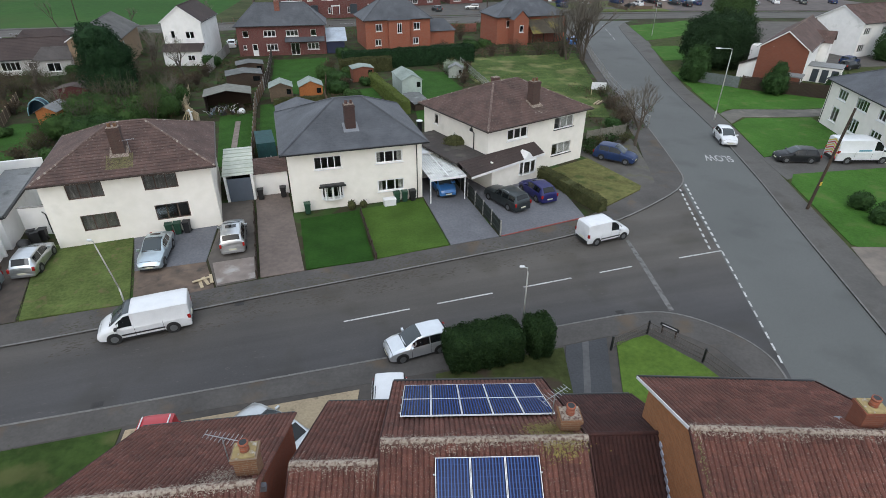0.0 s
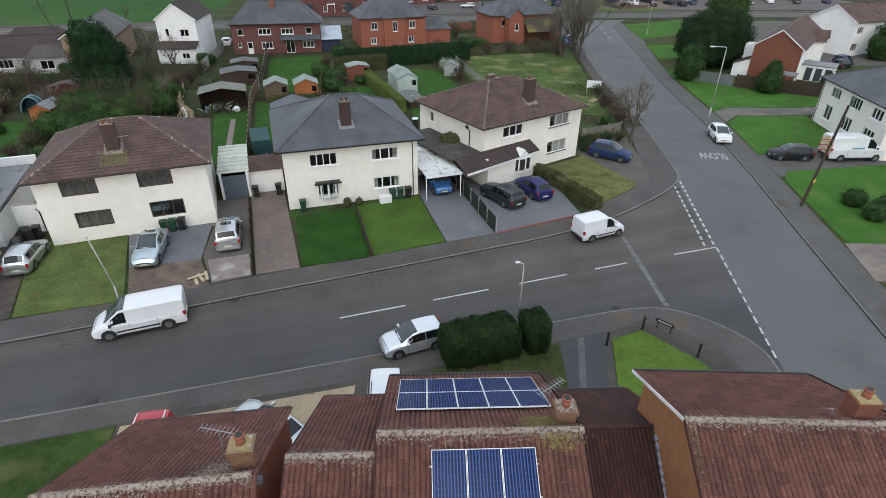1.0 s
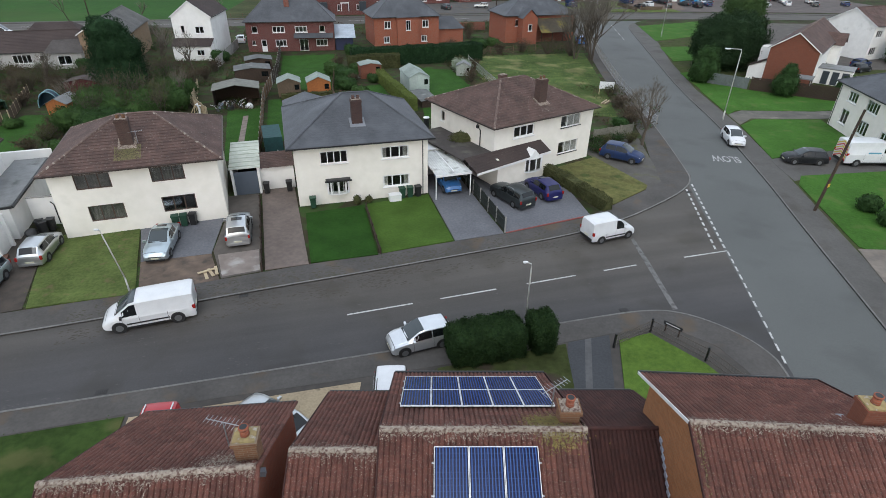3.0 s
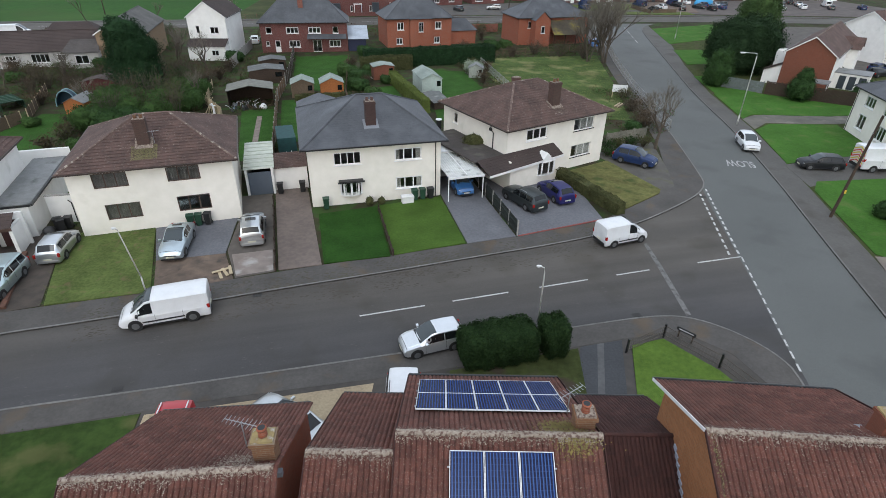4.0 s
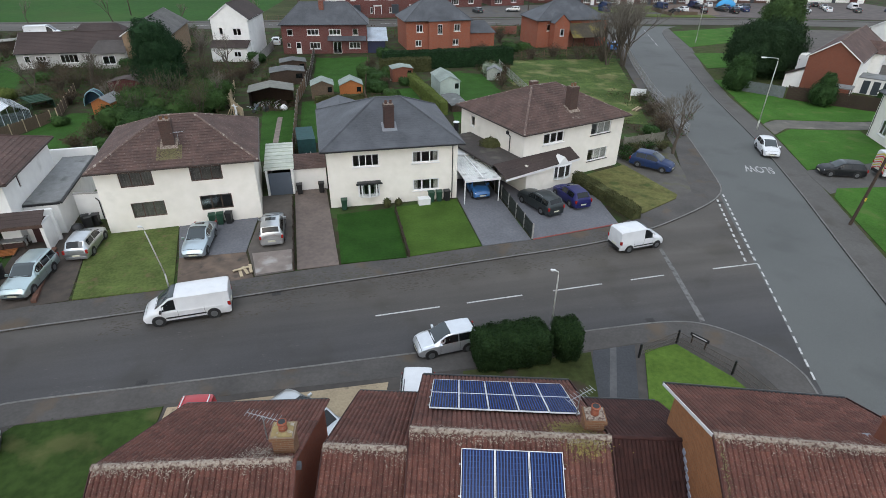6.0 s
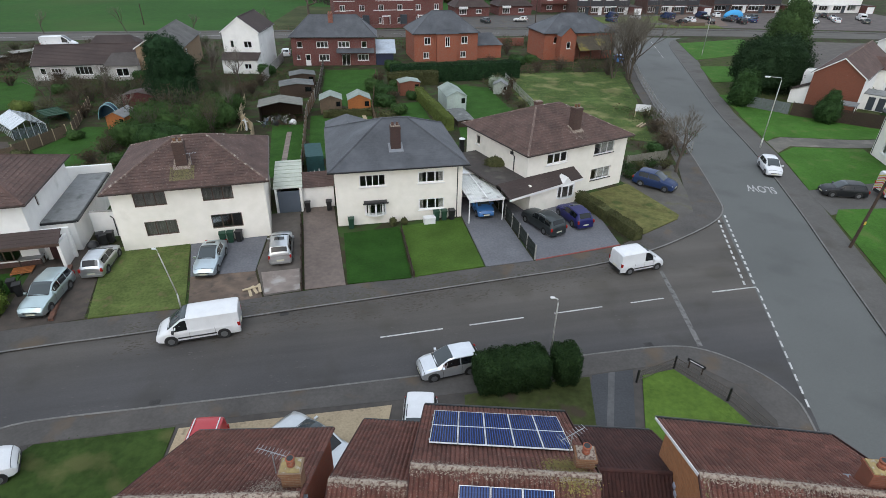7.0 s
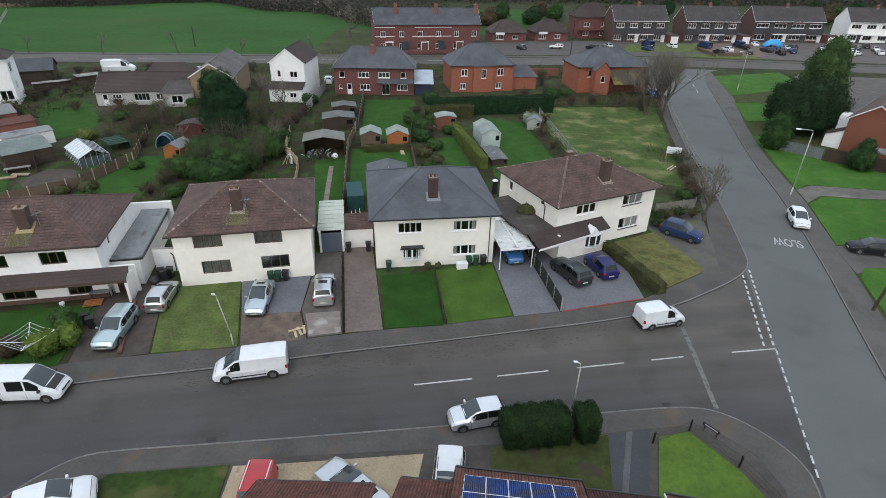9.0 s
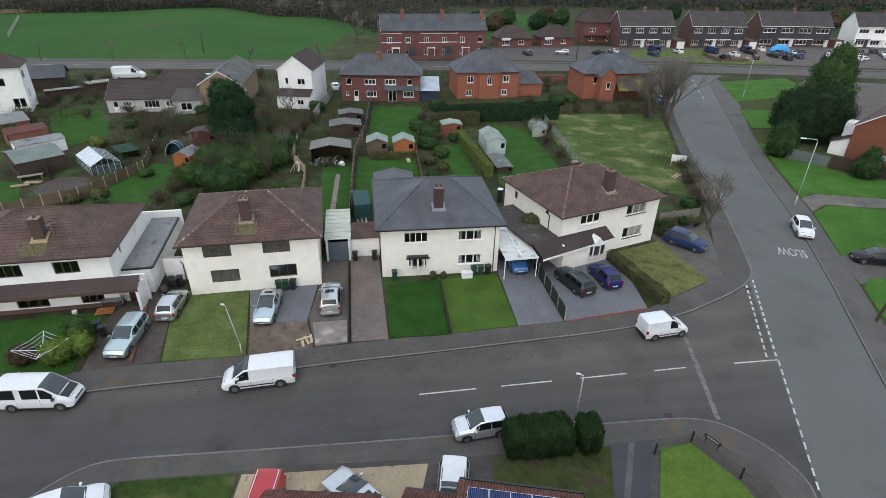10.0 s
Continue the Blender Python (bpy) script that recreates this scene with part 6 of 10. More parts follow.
# cars outside the far terraces
for fx, fy, fr, kind, paint, fl in ((106, 124, 100, "van", P_NAVY, "dark blue van outside far terraces"), (118, 122, 95, "hatch", P_BLACK, "black car outside far terraces"), (122.5, 117, 100, "estate", P_GREY, "dark grey car outside far terraces"), (127, 121, 80, "hatch", P_NAVY, "navy car outside far terraces"), (131, 120, 80, "saloon", P_SILVER, "silver car outside far terraces"), (139, 113, 30, "van", P_WHITE, "white van outside far terraces"), (150, 115, 60, "hatch", P_SILVER, "silver car on far forecourt"), (157, 112, 60, "hatch", P_WHITE, "white car on far forecourt"), (57, 122, 165, "estate", P_SILVER, "silver car on far driveway"), (68, 121, 120, "hatch", P_BLACK, "black car on far driveway"), (-8, 78, 90, "hatch", P_WHITE, "white car beside the white house"), (-54.2, 89.8, 6, "motorhome", P_WHITE, "long white motorhome behind the bungalow"), (59, 64, 70, "hatch", P_BLUE, "blue car beside the brick house"), (104, 113, 90, "hatch", P_BLACK, "dark car by the verge"), (-36, 88, 0, "hatch", P_SILVER, "silver car behind the bungalow"), (94.0, 30.5, 10, "hatch", P_BLACK, "black car in the yard"), (97.5, 33.5, 15, "estate", P_NAVY, "dark blue car in the yard"), (110, 118, 95, "hatch", P_WHITE, "white car outside far terraces"), (114, 113, 60, "estate", P_BLACK, "black car outside far terraces"), (135, 122, 80, "hatch", P_GREY, "grey car outside far terraces"), (143.5, 119, 75, "estate", P_NAVY, "navy car outside far terraces"), (147, 110, 20, "hatch", P_WHITE, "white car at the roadside"), (153.5, 121, 70, "hatch", P_BLACK, "black car outside far terraces"), (161, 118, 60, "saloon", P_SILVER, "silver car on far forecourt"), (165, 109, 55, "hatch", P_GREY, "grey car on far forecourt"), (170, 116, 60, "van", P_WHITE, "white van on far forecourt"), (176, 108, 60, "hatch", P_NAVY, "navy car on far forecourt"), (74, 124, 95, "hatch", P_SILVER, "silver car on far driveway"), (88, 126, 95, "van", P_NAVY, "dark van on far driveway"), (95, 124, 95, "hatch", P_WHITE, "white car on far driveway"), (46, 121, 100, "hatch", P_GREY, "grey car on far driveway"), (118.6, 125.5, 80, "van", P_NAVY, "dark blue van on the brown paving"), (125.7, 127.5, 70, "hatch", P_WHITE, "white car before a garage"), (123.5, 112.0, 75, "estate", P_BLACK, "black car at the kerb"), (129.5, 115.0, 70, "hatch", P_NAVY, "navy car beside the covered boat"), (134.5, 108.5, 40, "van", P_WHITE, "white van beside the conifer"), (157.5, 121.5, 60, "estate", P_GREY, "grey car on far forecourt"), (163.0, 124.0, 60, "hatch", P_BLACK, "black car on far forecourt"), (84.5, 119.0, 100, "hatch", P_NAVY, "navy car on a far front drive")):
    big = {"van": (5.0, 1.95, 2.0), "motorhome": (6.6, 2.2, 2.75)}.get(kind, (4.2, 1.75, 1.45))
    car(fx, fy, fr, "van" if kind == "motorhome" else kind, *big, paint, fl, "van" if kind in ("van", "motorhome") else "car", z=0.06)

# ---- vegetation ----
rng = np.random.default_rng(7)


def cards(points, normals, size, material, name, parent=None, spread=0.7, kind=""):
    """Many small leaf cards at points, facing roughly along normals."""
    n = len(points)
    nr = normals + rng.normal(0, spread, (n, 3))
    nr /= np.linalg.norm(nr, axis=1)[:, None] + 1e-9
    a = np.cross(nr, rng.normal(0, 1, (n, 3)))
    a /= np.linalg.norm(a, axis=1)[:, None] + 1e-9
    b = np.cross(nr, a)
    s = (size * rng.uniform(0.6, 1.4, n))[:, None]
    quad = np.stack([points - a * s * 0.5, points + b * s * 0.36, points + a * s * 0.6, points - b * s * 0.36], 1).reshape(-1, 3)
    me = bpy.data.meshes.new(name)
    me.vertices.add(4 * n)
    me.vertices.foreach_set("co", quad.ravel())
    me.loops.add(4 * n)
    me.loops.foreach_set("vertex_index", np.arange(4 * n))
    me.polygons.add(n)
    me.polygons.foreach_set("loop_start", np.arange(0, 4 * n, 4))
    me.polygons.foreach_set("loop_total", np.full(n, 4))
    me.update()
    me.materials.append(material)
    ob = new(name, me)
    ob.parent = parent
    if kind:
        tagged(ob, kind=kind)
    return ob


def lumps(p, f, amp):
    return np.array([noise.noise((q[0] * f, q[1] * f, q[2] * f)) for q in p]) * amp


def blob_core(parent, c, r, material, name="inner_growth"):
    bm = bmesh.new()
    bmesh.ops.create_icosphere(bm, subdivisions=3, radius=1.0)
    for v in bm.verts:
        k = 0.8 + 0.22 * noise.noise(Vector(v.co) * 2.3 + Vector(c))
        v.co = Vector((v.co.x * r[0] * k + c[0], v.co.y * r[1] * k + c[1], max(0.0, v.co.z * r[2] * k + c[2])))
    return part(name, bm, material, parent)


def shrub(x, y, label, blobs, leaf, material, density=140, category="shrub", stem=0.4, core=True, name="shrub"):
    """Blobs of leaves (centre, radii) over a short stem."""
    th = thing(name, x, y, 0.03, 0, label, category)
    part("stem", tube(bmesh.new(), [(0, 0, 0), (0.05, 0, stem + 0.4)], 0.07, 0.05, 7), BARK, th)
    pts, nrm = [], []
    for c, r in blobs:
        area = 4 * math.pi * ((r[0] * r[1]) ** 1.6 / 3 + (r[0] * r[2]) ** 1.6 / 3 + (r[1] * r[2]) ** 1.6 / 3) ** (1 / 1.6)
        n = max(60, int(area * density * (0.16 / leaf) ** 2 * 0.35))
        d = rng.normal(0, 1, (n, 3))
        d /= np.linalg.norm(d, axis=1)[:, None]
        k = 0.86 + lumps(d * 2.2 + np.array(c), 1.3, 0.32) + rng.normal(0, 0.07, n)
        p = d * np.array(r) * k[:, None] + np.array(c)
        keep = p[:, 2] > 0.03
        pts.append(p[keep])
        nrm.append(d[keep])
        if core:
            blob_core(th, c, r, material)
    cards(np.concatenate(pts), np.concatenate(nrm), leaf, material, "crown", th)
    return th


def hedge(x, y, rz, length, width, height, label, material, leaf=0.12, density=170, bulge=0.25):
    """A clipped hedge along x from its origin."""
    th = thing("hedge", x, y, 0.03, rz, label, "hedge")
    bm = bmesh.new()
    bmesh.ops.create_cube(bm, size=1)
    bmesh.ops.subdivide_edges(bm, edges=bm.edges, cuts=7, use_grid_fill=True)
    for v in bm.verts:
        p = Vector(((v.co.x + 0.5) * length, v.co.y * width * 0.86, (v.co.z + 0.5) * height * 0.95))
        w = noise.noise((p.x * 0.7 + x, p.y, p.z * 0.7)) * bulge
        v.co = Vector((p.x, p.y * (1 + w), p.z * (1 + w * 0.35)))
    part("inner_growth", bm, material, th)
    areas = [length * height, length * height, length * width, width * height, width * height]
    pts, nrm = [], []
    for k, ar in enumerate(areas):
        n = int(ar * density * (0.12 / leaf) ** 2)
        u, v = rng.uniform(0, 1, n), rng.uniform(0, 1, n)
        if k < 2:
            s = -1 if k == 0 else 1
            p = np.stack([u * length, np.full(n, s * width / 2), v * height], 1)
            q = np.tile((0, s, 0.3), (n, 1))
        elif k == 2:
            p = np.stack([u * length, (v - 0.5) * width, np.full(n, height)], 1)
            q = np.tile((0, 0, 1.0), (n, 1))
        else:
            s = 0 if k == 3 else 1
            p = np.stack([np.full(n, s * length), (u - 0.5) * width, v * height], 1)
            q = np.tile((2 * s - 1.0, 0, 0.3), (n, 1))
        g = lumps(p + np.array((x, y, 0)), 0.8, bulge)
        p = p + q * (g + rng.normal(0, 0.05, n))[:, None]
        p[:, 1] *= 1 - 0.25 * np.clip(p[:, 2] / height - 0.75, 0, 1)
        pts.append(p)
        nrm.append(q)
    cards(np.concatenate(pts), np.concatenate(nrm), leaf, material, "leaves", th)
    return th


def bare_tree(x, y, label, height, spread, seed, trunks=1, r=0.16, depth=5, up=0.6, name="tree", first=0.3):
    """A leafless tree with tapering limbs."""
    th = thing(name, x, y, 0.03, 0, label, "tree")
    rg = random.Random(seed)
    limbs, twigs = bmesh.new(), bmesh.new()

    def grow(p, d, ln, rad, lev):
        pts = [p]
        n = 3
        for i in range(n):
            d = (d + Vector((rg.uniform(-1, 1), rg.uniform(-1, 1), rg.uniform(-0.4, 0.7))) * 0.18).normalized()
            p = p + d * ln / n
            pts.append(p)
        tube(limbs if lev < 3 else twigs, pts, rad, rad * 0.62, 7 if lev < 2 else (5 if lev < 3 else 3), cap=lev < 2)
        if lev >= depth:
            return
        for k in range(rg.choice((2, 3, 3)) if lev else rg.choice((3, 4))):
            start = pts[rg.choice((2, 3, 3))] if lev else pts[3].lerp(pts[1], rg.random() * 0.5)
            nd = (d * up + Vector((rg.uniform(-1, 1), rg.uniform(-1, 1), rg.uniform(0.0, 0.8))) * spread).normalized()
            grow(start, nd, ln * rg.uniform(0.6, 0.8), rad * 0.6, lev + 1)

    for k in range(trunks):
        a = rg.uniform(0, 6.28)
        grow(Vector((0.25 * math.cos(a) * (trunks > 1), 0.25 * math.sin(a) * (trunks > 1), 0)), Vector((0.2 * math.cos(a), 0.2 * math.sin(a), 1)).normalized(), height * first, r, 0)
    part("trunk", limbs, BARK, th)
    tagged(part("branchwork", twigs, BARK_PALE, th), kind="stuff")
    return th


def conifer_block(x, y, size, label, name, leaf, material, count, seed):
    """Clipped, grown-together conifers: a rounded block fluted by its upright columns."""
    th = thing(name, x, y, 0.03, 0, label, "hedge" if name == "hedge" else "shrub")
    part("stem", tube(bmesh.new(), [(0, 0, 0), (0.03, 0, 0.8)], 0.07, 0.05, 7), BARK, th)
    rg = np.random.default_rng(seed)

    def shell(d):
        q = d / (np.sum(np.abs(d) ** 5.0, axis=1) ** 0.2)[:, None]
        along_ = q[:, 0] * size[0] / 2
        flute = 1 + 0.085 * np.sin(along_ * 7.5 + seed + 0.8 * np.sin(along_ * 2.1)) * (np.abs(q[:, 2]) < 0.97) + lumps(q * np.array(size), 0.8, 0.07)
        crest = 0.07 * np.sin(along_ * 4.3 + seed) * (q[:, 2] > 0.2)
        return q * np.array((size[0], size[1], size[2])) * 0.5 * np.stack([flute, flute, 1 + 0 * flute], 1) + np.stack([0 * crest, 0 * crest, crest + size[2] * 0.5], 1)

    bm = bmesh.new()
    bmesh.ops.create_icosphere(bm, subdivisions=4, radius=1.0)
    inner = shell(np.array([tuple(v.co.normalized()) for v in bm.verts]))
    for v, q in zip(bm.verts, inner):
        v.co = Vector((q[0] * 0.96, q[1] * 0.96, max(0.0, q[2] * 0.97)))
    part("inner_growth", bm, material, th)
    d = rg.normal(0, 1, (count, 3)) * np.array((1.2, 1.0, 1.0))
    d /= np.linalg.norm(d, axis=1)[:, None]
    p = shell(d) + d * rg.normal(0, 0.06, count)[:, None]
    keep = p[:, 2] > 0.02
    cards(p[keep], d[keep] * np.array((1, 1, 0.6)), leaf, material, "leaves", th, 0.55)
    return th


# row of grown-together conifers, and a taller one at its end
conifer_block(9.2, -21.1, (4.25, 2.2, 2.0), "dark green fluted conifer hedge beside the footway", "hedge", 0.085, LEAF_YEW, 30000, 3)
conifer_block(12.22, -21.3, (1.4, 1.8, 2.2), "dark green conifer bush at the end of the hedge", "conifer_bush", 0.085, LEAF_YEW, 10000, 5)
# hedge between drive and corner lawn
hedge(23.0, 1.2, -78.0, 8.3, 0.95, 1.1, "olive green clipped hedge along the drive", LEAF_OLIVE, 0.11, 220, 0.25)
# gardens behind the row
hedge(10.6, 51.6, 3.0, 23.0, 2.0, 2.9, "tall dark green clipped garden hedge", LEAF_CONIFER, 0.2, 260, 0.2)
hedge(9.8, 49.4, 3.0, 8.5, 1.4, 2.2, "clipped brown-green hedge before the tall hedge", LEAF_OLIVE, 0.16, 220, 0.2)
hedge(-0.9, 32.7, 2.0, 6.6, 0.9, 1.0, "low yellowish hedge before the sheds", LEAF_OLIVE, 0.13, 180, 0.3)
hedge(15.1, 24.5, 95.0, 16.5, 1.2, 1.7, "long pale green clipped hedge between lawns", LEAF_LIME, 0.12, 200, 0.2)
shrub(-21.5, 41.0, "tall dark green conifer tree behind the houses", [((0, 0, 3.2), (3.6, 3.2, 3.4)), ((0.2, 0.2, 5.8), (3.4, 3.0, 3.2)), ((-0.4, 0, 7.9), (2.6, 2.3, 2.3))], 0.17, LEAF_CONIFER, 300, "tree", name="conifer_tree")
for bx, by, s, m, lab in ((-17.5, 26.5, 1.0, LEAF_SHRUB, "large green garden bush"), (-20.8, 29.5, 1.05, LEAF_SHRUB, "dense dark green garden bush"), (-15.0, 31.0, 0.9, LEAF_SHRUB, "dense green garden bush"), (-19.0, 22.0, 0.9, LEAF_HEDGE, "dark green garden bush"), (-22.6, 25.0, 0.8, LEAF_SHRUB, "green garden bush"), (-14.5, 37.0, 0.8, LEAF_SHRUB, "green garden bush")):
    shrub(bx, by, lab + " in a back garden", [((0, 0, 1.7 * s), (3.0 * s, 2.8 * s, 2.1 * s)), ((1.6 * s, 0.8, 1.5 * s), (2.0 * s, 2.0 * s, 1.7 * s)), ((-1.2 * s, -0.9, 2.2 * s), (1.9 * s, 1.8 * s, 1.8 * s))], 0.14, m, 200)
for bx, by, s, m, lab in ((-33.5, 21.0, 0.6, LEAF_OLIVE, "yellow-green garden shrub"), (-36.0, 20.0, 0.5, LEAF_OLIVE, "yellow-green garden shrub"), (-27.0, 55.0, 1.2, LEAF_HEDGE, "green shrub"), (-41.6, 41.0, 0.8, LEAF_LIME, "yellow-green shrub"), (8.0, 37.0, 0.9, LEAF_HEDGE, "dark green shrub"), (9.5, 33.0, 0.7, LEAF_SHRUB, "green shrub"), (7.6, 30.0, 0.6, LEAF_OLIVE, "olive green shrub"), (8.6, 42.0, 1.0, LEAF_HEDGE, "dark green shrub"), (11.0, 46.0, 0.8, LEAF_SHRUB, "green shrub"), (27.6, 44.3, 1.0, LEAF_PALE, "pale variegated ivy covered shrub"), (37.6, 12.5, 0.6, LEAF_HEDGE, "dark shrub by the fence"), (-10.6, 60.0, 0.9, LEAF_HEDGE, "green shrub"), (12.0, 60.0, 1.0, LEAF_HEDGE, "green shrub"), (-30.5, 28.0, 0.55, LEAF_SHRUB, "green shrub"), (-23.0, 18.5, 0.6, LEAF_SHRUB, "green shrub"), (-12.5, 21.5, 0.6, LEAF_SHRUB, "green shrub"), (-11.4, 16.5, 0.5, LEAF_HEDGE, "dark green shrub"), (7.5, 24.0, 0.6, LEAF_HEDGE, "dark green shrub"), (9.2, 27.5, 0.5, LEAF_OLIVE, "olive green shrub"), (7.2, 46.5, 0.9, LEAF_SHRUB, "green shrub"), (12.6, 40.5, 0.6, LEAF_HEDGE, "dark green shrub"), (-31.0, 59.0, 0.8, LEAF_HEDGE, "dark green shrub"), (-56.0, 46.0, 1.0, LEAF_HEDGE, "dark green shrub"), (-40.5, 51.0, 0.7, LEAF_SHRUB, "green shrub"), (36.5, 62.0, 1.0, LEAF_HEDGE, "dark green shrub"), (40.0, 64.0, 0.8, LEAF_SHRUB, "green shrub")):
    shrub(bx, by, lab + " in a back garden", [((0, 0, 1.0 * s), (1.7 * s, 1.6 * s, 1.2 * s)), ((0.9 * s, 0.5, 0.9 * s), (1.1 * s, 1.1 * s, 0.9 * s)), ((-0.8 * s, 0.7 * s, 1.3 * s), (0.9 * s, 0.9 * s, 0.9 * s))], 0.14, m, 170)


def twig_bush(x, y, r, h, label, seed, material=None, leaves=LEAF_BROWN):
    """A winter bush of many thin stems with a few withered leaves."""
    th = thing("winter_bush", x, y, 0.07, 0, label, "shrub", "winter bushes")
    rg = random.Random(seed)
    bm = bmesh.new()
    tips = []
    for k in range(46):
        a, q = rg.uniform(0, 6.283), rg.uniform(0.2, 1.0)
        p0 = Vector((0.25 * r * math.cos(a) * rg.random(), 0.25 * r * math.sin(a) * rg.random(), 0))
        p1 = Vector((r * 0.55 * q * math.cos(a), r * 0.55 * q * math.sin(a), h * rg.uniform(0.4, 0.6)))
        p2 = p1 + Vector((r * 0.5 * q * math.cos(a + rg.uniform(-0.6, 0.6)), r * 0.5 * q * math.sin(a + rg.uniform(-0.6, 0.6)), h * rg.uniform(0.15, 0.5)))
        tube(bm, [p0, p1, p2], 0.028, 0.01, 3, cap=False)
        for j in range(3):
            p3 = p1.lerp(p2, rg.random()) + Vector((rg.uniform(-0.35, 0.35) * r, rg.uniform(-0.35, 0.35) * r, rg.uniform(0.0, 0.3) * h))
            tube(bm, [p1.lerp(p2, 0.2 + 0.25 * j), p3], 0.016, 0.008, 3, cap=False)
            tips.append(p3)
        tips += [p2, p1]
    tagged(part("branchwork", bm, material or BARK, th), kind="stuff")
    pts = np.array([tuple(t) for t in tips] * 3) + rng.normal(0, 0.14 * r, (len(tips) * 3, 3))
    pts[:, 2] = np.abs(pts[:, 2]) + 0.02
    cards(pts, np.tile((0, 0, 1.0), (len(pts), 1)), 0.13, leaves, "leaves", th, 1.0)


TWIGGY = ((-26.0, 19.5, 1.2, 1.2), (-25.4, 22.5, 1.2, 1.2), (-31.0, 45.0, 1.9, 2.0), (-36.0, 44.0, 2.0, 2.2), (-33.0, 50.0, 2.0, 2.4), (-16.5, 49.0, 2.2, 2.6), (-13.0, 44.0, 1.8, 2.2), (-59.0, 53.0, 2.2, 2.4), (-42.0, 54.0, 1.6, 1.6), (27.0, 38.0, 1.2, 1.5), (27.3, 32.0, 1.1, 1.4), (27.6, 26.0, 1.1, 1.2), (40.0, 15.0, 1.4, 1.6), (44.0, 26.0, 1.4, 1.3), (42.0, 20.0, 1.4, 1.4), (39.0, 13.0, 1.3, 1.5), (-38.5, 41.0, 1.6, 1.4), (-30.0, 39.5, 1.5, 1.6), (-14.5, 42.0, 1.6, 1.8), (-18.5, 53.0, 2.0, 2.2), (-22.5, 57.5, 2.0, 2.4), (-10.8, 52.0, 1.5, 1.8), (6.8, 20.0, 1.0, 1.0), (8.4, 51.5, 1.4, 1.6), (29.8, 45.0, 1.2, 1.6), (47.5, 55.0, 2.0, 2.4), (43.5, 57.5, 1.8, 2.0), (51.0, 52.5, 1.8, 2.2), (-58.0, 55.0, 2.0, 1.6), (-62.0, 50.0, 1.8, 1.6), (-44.0, 60.5, 1.4, 1.4), (-25.5, 15.0, 1.2, 1.2), (-13.0, 14.0, 1.1, 1.0), (31.0, 63.0, 1.4, 1.6), (33.5, 60.0, 1.4, 1.5))
for i, (bx, by, br, bh) in enumerate(TWIGGY):
    twig_bush(bx, by, br, bh, "leafless brown winter bush in a back garden", 100 + i, None, (LEAF_BROWN, LEAF_OLIVE, LEAF_BROWN)[i % 3])
# east verge
shrub(72.5, 38.0, "broad domed dark green evergreen tree", [((0, 0, 3.8), (6.2, 5.2, 4.6)), ((1.2, -0.6, 5.0), (4.6, 4.4, 4.2)), ((-2.0, 0.4, 4.6), (4.2, 4.0, 4.2))], 0.2, LEAF_DOME, 420, "tree", name="evergreen_tree")
shrub(91.0, 57.0, "tall green conifer tree", [((0, 0, 3.4), (5.0, 4.8, 4.0)), ((0.3, 0, 7.0), (4.2, 4.0, 4.2)), ((0.8, 0, 10.0), (2.5, 2.4, 3.0))], 0.28, LEAF_MID, 360, "tree", name="conifer_tree")
shrub(62.2, 30.0, "upright dark green bush on the verge", [((0, 0, 2.0), (2.4, 2.1, 2.4)), ((0.5, 0.6, 3.4), (2.0, 1.8, 2.1))], 0.2, LEAF_HEDGE, 340)
shrub(68.2, 20.3, "dark green bush at the verge", [((0, 0, 1.7), (1.9, 1.8, 2.0)), ((0.2, 0, 3.2), (1.1, 1.1, 1.5))], 0.18, LEAF_HEDGE, 280)
shrub(107.5, 34.0, "dark brown-green tree beside the white house", [((0, 0, 2.2), (3.4, 3.0, 3.0)), ((1.6, 0.5, 4.2), (3.0, 2.8, 3.0))], 0.25, LEAF_HEDGE, 240, "tree", name="tree")
shrub(76.0, 17.0, "dark brown-green bush by the house", [((0, 0, 1.5), (1.8, 1.8, 1.7))], 0.18, LEAF_HEDGE, 260)
for bx, by in ((46.2, -12.2), (47.6, -14.0), (45.4, -14.8)):
    shrub(bx, by, "round clipped dark shrub on the lawn", [((0, 0, 0.75), (1.0, 1.0, 0.85))], 0.1, LEAF_HEDGE, 240)
# front gardens
shrub(-24.1, -9.7, "bright green bush in the front garden", [((0, 0, 0.9), (1.15, 1.0, 1.1)), ((1.3, 0.9, 0.9), (1.0, 0.95, 1.0)), ((0.6, 0.2, 1.2), (0.7, 0.7, 0.8))], 0.12, mat("bright_shrub_leaf", (0.125, 0.17, 0.03), (0.07, 0.11, 0.02), 4.0, 0.9, spec=0.15), 200)
shrub(-26.4, -9.6, "brown-green bush in the front garden", [((0, 0, 0.8), (1.0, 0.9, 0.9))], 0.12, LEAF_BROWN, 200)
shrub(4.7, -0.8, "small grey-green shrub by the house wall", [((0, 0, 0.45), (0.35, 0.35, 0.5))], 0.07, LEAF_OLIVE, 200)
shrub(5.7, -0.7, "small grey-green shrub by the house wall", [((0, 0, 0.35), (0.35, 0.3, 0.4))], 0.07, LEAF_OLIVE, 200)
shrub(15.6, 5.0, "green shrub growing over the carport roof", [((0, 0, 3.0), (1.3, 1.1, 0.7)), ((0.8, 0.5, 3.0), (0.8, 0.7, 0.5))], 0.1, LEAF_OLIVE, 200, stem=2.6)
